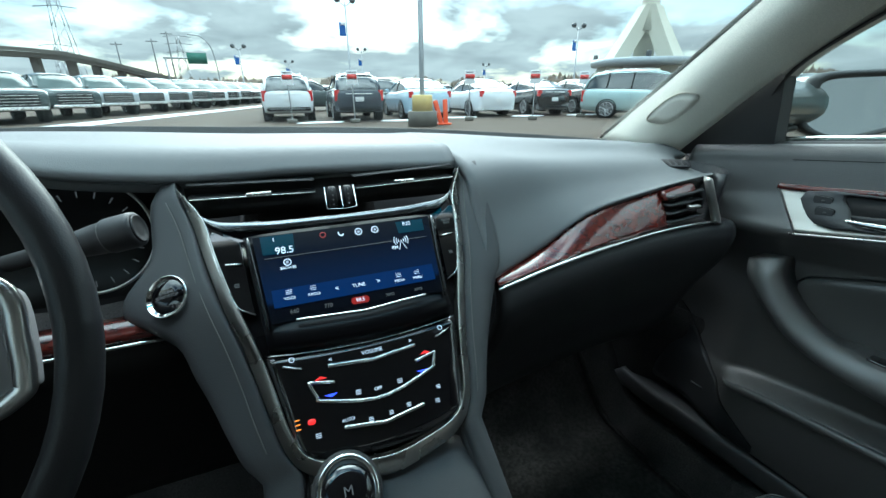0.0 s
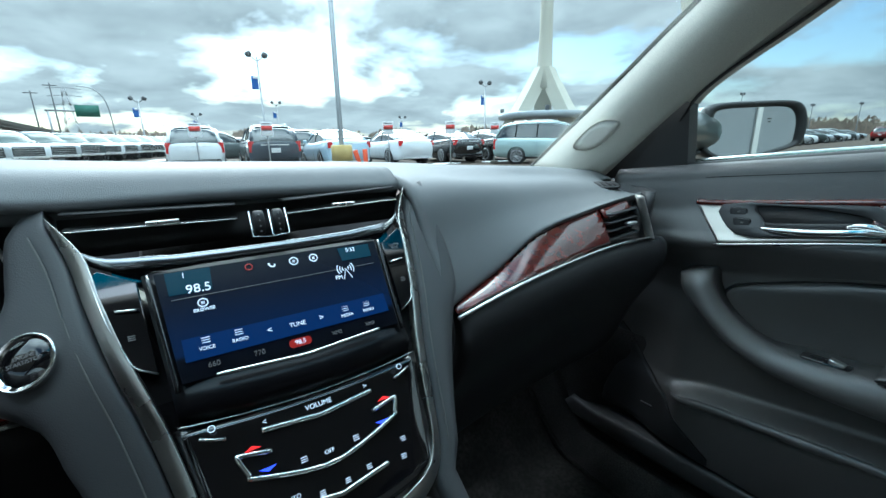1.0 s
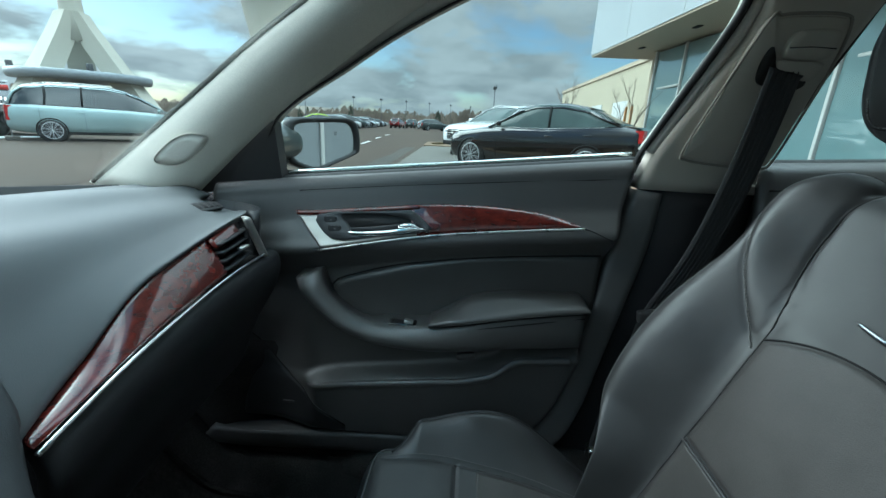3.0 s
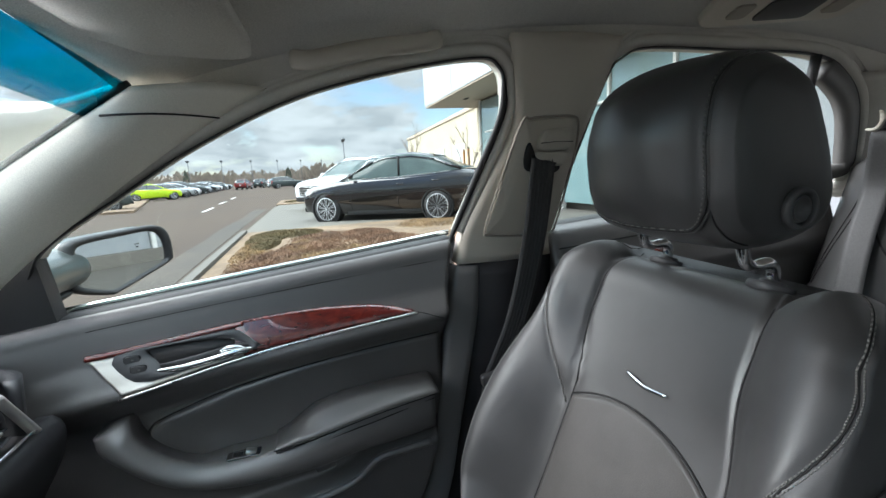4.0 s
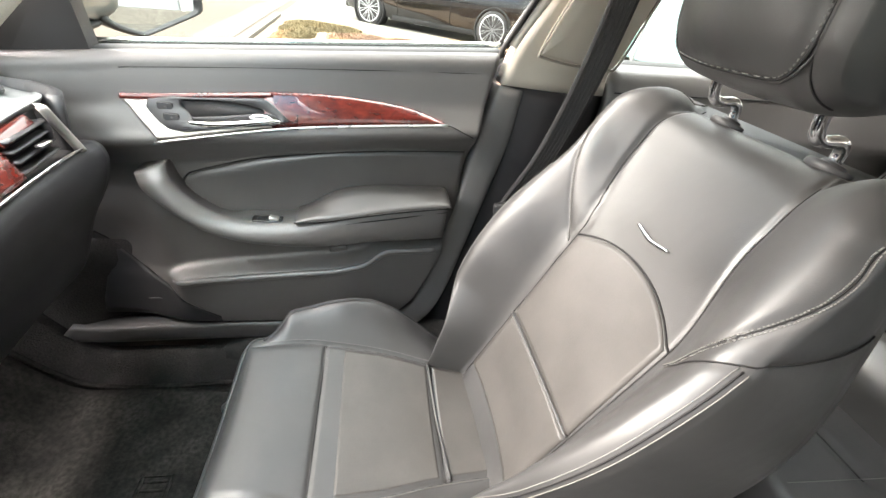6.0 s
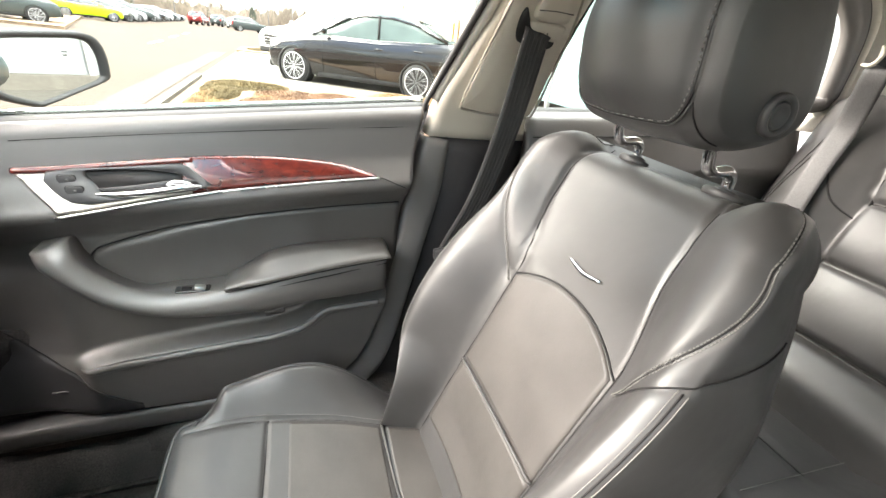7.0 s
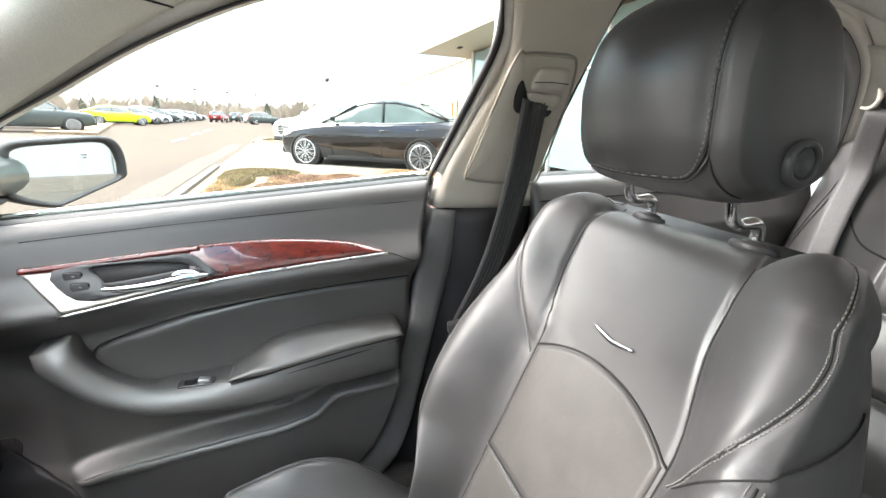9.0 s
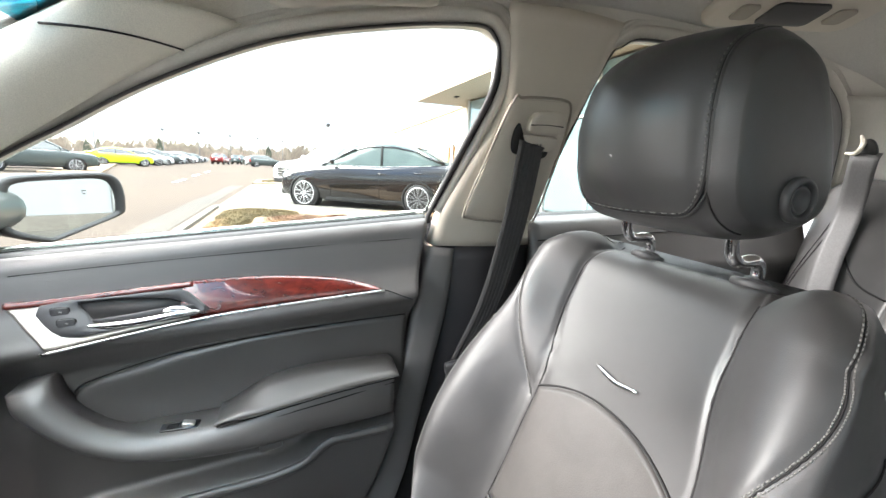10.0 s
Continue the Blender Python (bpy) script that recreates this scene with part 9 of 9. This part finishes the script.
# ---- the white tower on splayed legs ----
TOWER = material("weathered white concrete", (0.52, 0.50, 0.42), 0.8, vary=0.08, vary_size=0.2, grain=0.06, grain_size=3)
tower = thing("tower", "pale concrete tower on splayed legs with a ring platform", "tower", (61.5, 58, 0))
tx, ty = 61.5, 58.0
part("shaft", loft([np.array([(tx + w * math.cos(q), ty + w * math.sin(q), z) for q in np.linspace(0, 2 * math.pi, 20, endpoint=False)]) for w, z in ((2.2, 10.0), (1.45, 13.5), (1.15, 20), (1.0, 34), (0.95, 52))]), TOWER, tower)
for k in range(3):
    q = radians(-46.7 + 120 * k + 90)
    c, s_ = math.cos(q), math.sin(q)
    rings = []
    for t in np.linspace(0, 1, 12):
        r = 8.0 * (1 - t) ** 1.08 + 0.35
        w, deep = 1.5 - 0.3 * t, 2.1 - 0.9 * t
        z = 13.8 * t
        rings.append(np.array([(tx + c * (r + a) - s_ * b, ty + s_ * (r + a) + c * b, z) for a, b in ((-w, -deep), (w, -deep), (w, deep), (-w, deep))]))
    auto(part("leg", loft(rings), TOWER, tower))
part("ring_platform", moved(lathe([(7.0, 4.55), (8.2, 4.6), (8.4, 5.0), (8.4, 5.65), (8.2, 5.75), (7.0, 5.70)], 48), Matrix.Translation((tx, ty, 0))), material("grey metal band", (0.32, 0.35, 0.37), 0.5, 0.3), tower, "grey ring platform")
for q in (0.5, 2.4, 4.0):
    part("floodlight", box((0.6, 0.6, 0.9), 0.1, at=(tx + 7.6 * math.cos(q), ty + 7.6 * math.sin(q), 6.2)), DARKSTEEL, tower)

# ---- far things: overpass, pylons, road lamps, tree line ----
over = thing("overpass", "long concrete road overpass on piers, far off", "bridge", (-50, 140, 0))
deck = spline([(-150, 128, 9.4), (-90, 134, 9.8), (-58, 138, 9.9), (-44, 140, 9.2), (-36, 142, 7.6), (-28, 146, 5.4), (-18, 152, 2.5)], 50)
part("deck", sweep(deck, 4.0, 0.75, 4), CONCRETE, over, smooth=False)
part("parapet", sweep(deck + np.array([0, -3.4, 1.0]), 0.2, 0.6, 4), CONCRETE, over, smooth=False)
for k in (4, 10, 16, 21, 26, 31, 36, 40):
    p = deck[k]
    part("pier", moved(box((1.6, 2.2, max(p[2] - 0.5, 0.5)), 0.1, at=(0, 0, max(p[2] - 0.5, 0.5) / 2)), Matrix.Translation((p[0], p[1], 0))), CONCRETE, over, smooth=False)


def pylon(x, y, h, w):
    py = thing("pylon", "steel lattice power pylon, far off", "pylon", (x, y, 0), "pylons")
    geos = []
    n = 7
    lv = [(w * (1 - 0.82 * k / n), h * k / n) for k in range(n + 1)]
    for k in range(n):
        (a, z0), (b, z1) = lv[k], lv[k + 1]
        for sx, sy in ((1, 1), (1, -1), (-1, -1), (-1, 1)):
            geos.append(sweep(np.array([(x + sx * a, y + sy * a, z0), (x + sx * b, y + sy * b, z1)]), 0.10, 0.10, 4, up=(0.2, 0.9, 0.1)))
        for s0, s1 in (((1, -1), (-1, -1)), ((-1, -1), (1, -1))):
            geos.append(sweep(np.array([(x + s0[0] * a, y + s0[1] * a, z0), (x + s1[0] * b, y + s1[1] * b, z1)]), 0.06, 0.06, 4, up=(0.2, 0.9, 0.1)))
    part("lattice", joined(*geos), STEEL, py)
    for f in (0.72, 0.86, 0.98):
        part("cross_arm", sweep(np.array([(x - 4.5, y, h * f), (x, y, h * f + 0.5), (x + 4.5, y, h * f)]), 0.14, 0.14, 4), STEEL, py)


pylon(-45, 150, 30, 2.6)
pylon(-24, 190, 20, 2.2)
pylon(-60, 190, 16, 2.0)
for x, y, h in ((-34, 150, 14), (-25.5, 150, 15), (-21.5, 150, 17)):
    pl = thing("utility_pole", "wooden utility pole with a cross arm", "utility pole", (x, y, 0), "utility poles")
    part("pole", moved(lathe([(0.22, 0), (0.14, h)], 10), Matrix.Translation((x, y, 0))), DARKSTEEL, pl)
    part("cross_arm", box((2.8, 0.2, 0.2), at=(x, y, h - 0.6)), DARKSTEEL, pl)
rl = thing("road_lamp", "curved-arm steel road lamp", "street lamp", (-9.5, 120, 0))
part("pole", sweep(spline([(-8, 120, 0), (-8.2, 120, 7), (-8.8, 120, 11), (-10.5, 120, 13), (-13, 120, 13.4)], 30), 0.13, 0.13, 8, up=(0, 1, 0)), STEEL, rl)
gan = thing("road_sign", "green overhead road sign on a gantry", "road sign", (-15, 130, 0))
part("post", moved(lathe([(0.25, 0), (0.2, 9)], 10), Matrix.Translation((-20, 130, 0))), STEEL, gan)
part("beam", box((9, 0.3, 0.4), at=(-16, 130, 9)), STEEL, gan)
part("board", box((4.4, 0.2, 2.6), at=(-13, 129.7, 9)), material("green sign", (0.03, 0.14, 0.10), 0.6), gan)

FARTREES = material("far leafless woods", (0.27, 0.22, 0.175), 0.95, vary=0.35, vary_size=0.05, grain=0.35, grain_size=0.6)
CONIFER = material("dark conifer", (0.08, 0.09, 0.065), 0.95, vary=0.3, vary_size=0.3, grain=0.3, grain_size=3)
HILL = material("brown hillside", (0.20, 0.175, 0.14), 0.95, vary=0.25, vary_size=0.01, grain=0.2, grain_size=0.2)
rng = random.Random(21)
verts, faces = [], []
for k in range(260):
    q = -0.75 + 3.0 * k / 259
    d = 420
    h = 9 + 5 * noise.noise(Vector((q * 3, 0, 0))) + 3.5 * float(smoothstep(0.35, -0.3, q))
    for r, z in ((d - 120, -0.5), (d - 40, h * 0.55), (d, h), (d + 60, h * 0.9), (d + 61, -1)):
        verts.append((r * math.sin(q), r * math.cos(q), z))
for k in range(259):
    for j in range(4):
        a = k * 5 + j
        faces.append((a, a + 5, a + 6, a + 1))
me = bpy.data.meshes.new("hills")
me.from_pydata(verts, [], faces)
me.materials.append(HILL)
tag(new("backdrop_hills", me), "low brown hills on the horizon", "hill", kind="structure")


def far_wood(name, label, mat, count, r0, r1, q0, q1, tall, blades, wide, seed):
    """Clumps of upright thin blades: leafless crowns from afar."""
    rng = random.Random(seed)
    verts, faces = [], []
    for _ in range(count):
        q, r = rng.uniform(q0, q1), rng.uniform(r0, r1)
        x, y = r * math.sin(q), r * math.cos(q)
        zb = 0.0 if r < 300 else 3.0
        h = tall * rng.uniform(0.5, 1.15) * (0.8 + 0.5 * noise.noise(Vector((q * 8, seed, 0))))
        cw = wide * h * rng.uniform(0.7, 1.2)
        for _b in range(blades):
            a = rng.uniform(0, 6.283)
            f = rng.random()
            zz = zb + h * (0.15 + 0.85 * f)
            rr = cw * (1 - f) ** 0.6 if wide < 0.3 else cw * math.sqrt(max(0, 1 - (2 * f - 0.9) ** 2)) * rng.random()
            px, py_ = x + rr * math.cos(a), y + rr * math.sin(a)
            s = h * 0.10 * rng.uniform(0.5, 1.4)
            o = len(verts)
            ux, uy = math.cos(q), -math.sin(q)
            verts += [(px - ux * s * 0.5, py_ - uy * s * 0.5, zz - s), (px + ux * s * 0.5, py_ + uy * s * 0.5, zz - s * 0.7), (px + ux * s * rng.uniform(-0.3, 0.3), py_ + uy * s * 0.2, zz + s)]
            faces.append((o, o + 1, o + 2))
        o = len(verts)
        ux, uy = math.cos(q) * h * 0.02, -math.sin(q) * h * 0.02
        verts += [(x - ux, y - uy, zb), (x + ux, y + uy, zb), (x, y, zb + h * 0.9)]
        faces.append((o, o + 1, o + 2))
    me = bpy.data.meshes.new(name)
    me.from_pydata(verts, [], faces)
    me.materials.append(mat)
    return tag(new(name, me), label, "trees", kind="stuff")


far_wood("far_woods", "leafless brown woods along the horizon", FARTREES, 2100, 200, 330, -0.75, 2.2, 7.6, 46, 0.45, 31)
far_wood("far_conifers", "scattered dark conifers along the horizon", CONIFER, 70, 190, 320, -0.75, 2.2, 7.5, 60, 0.22, 33)
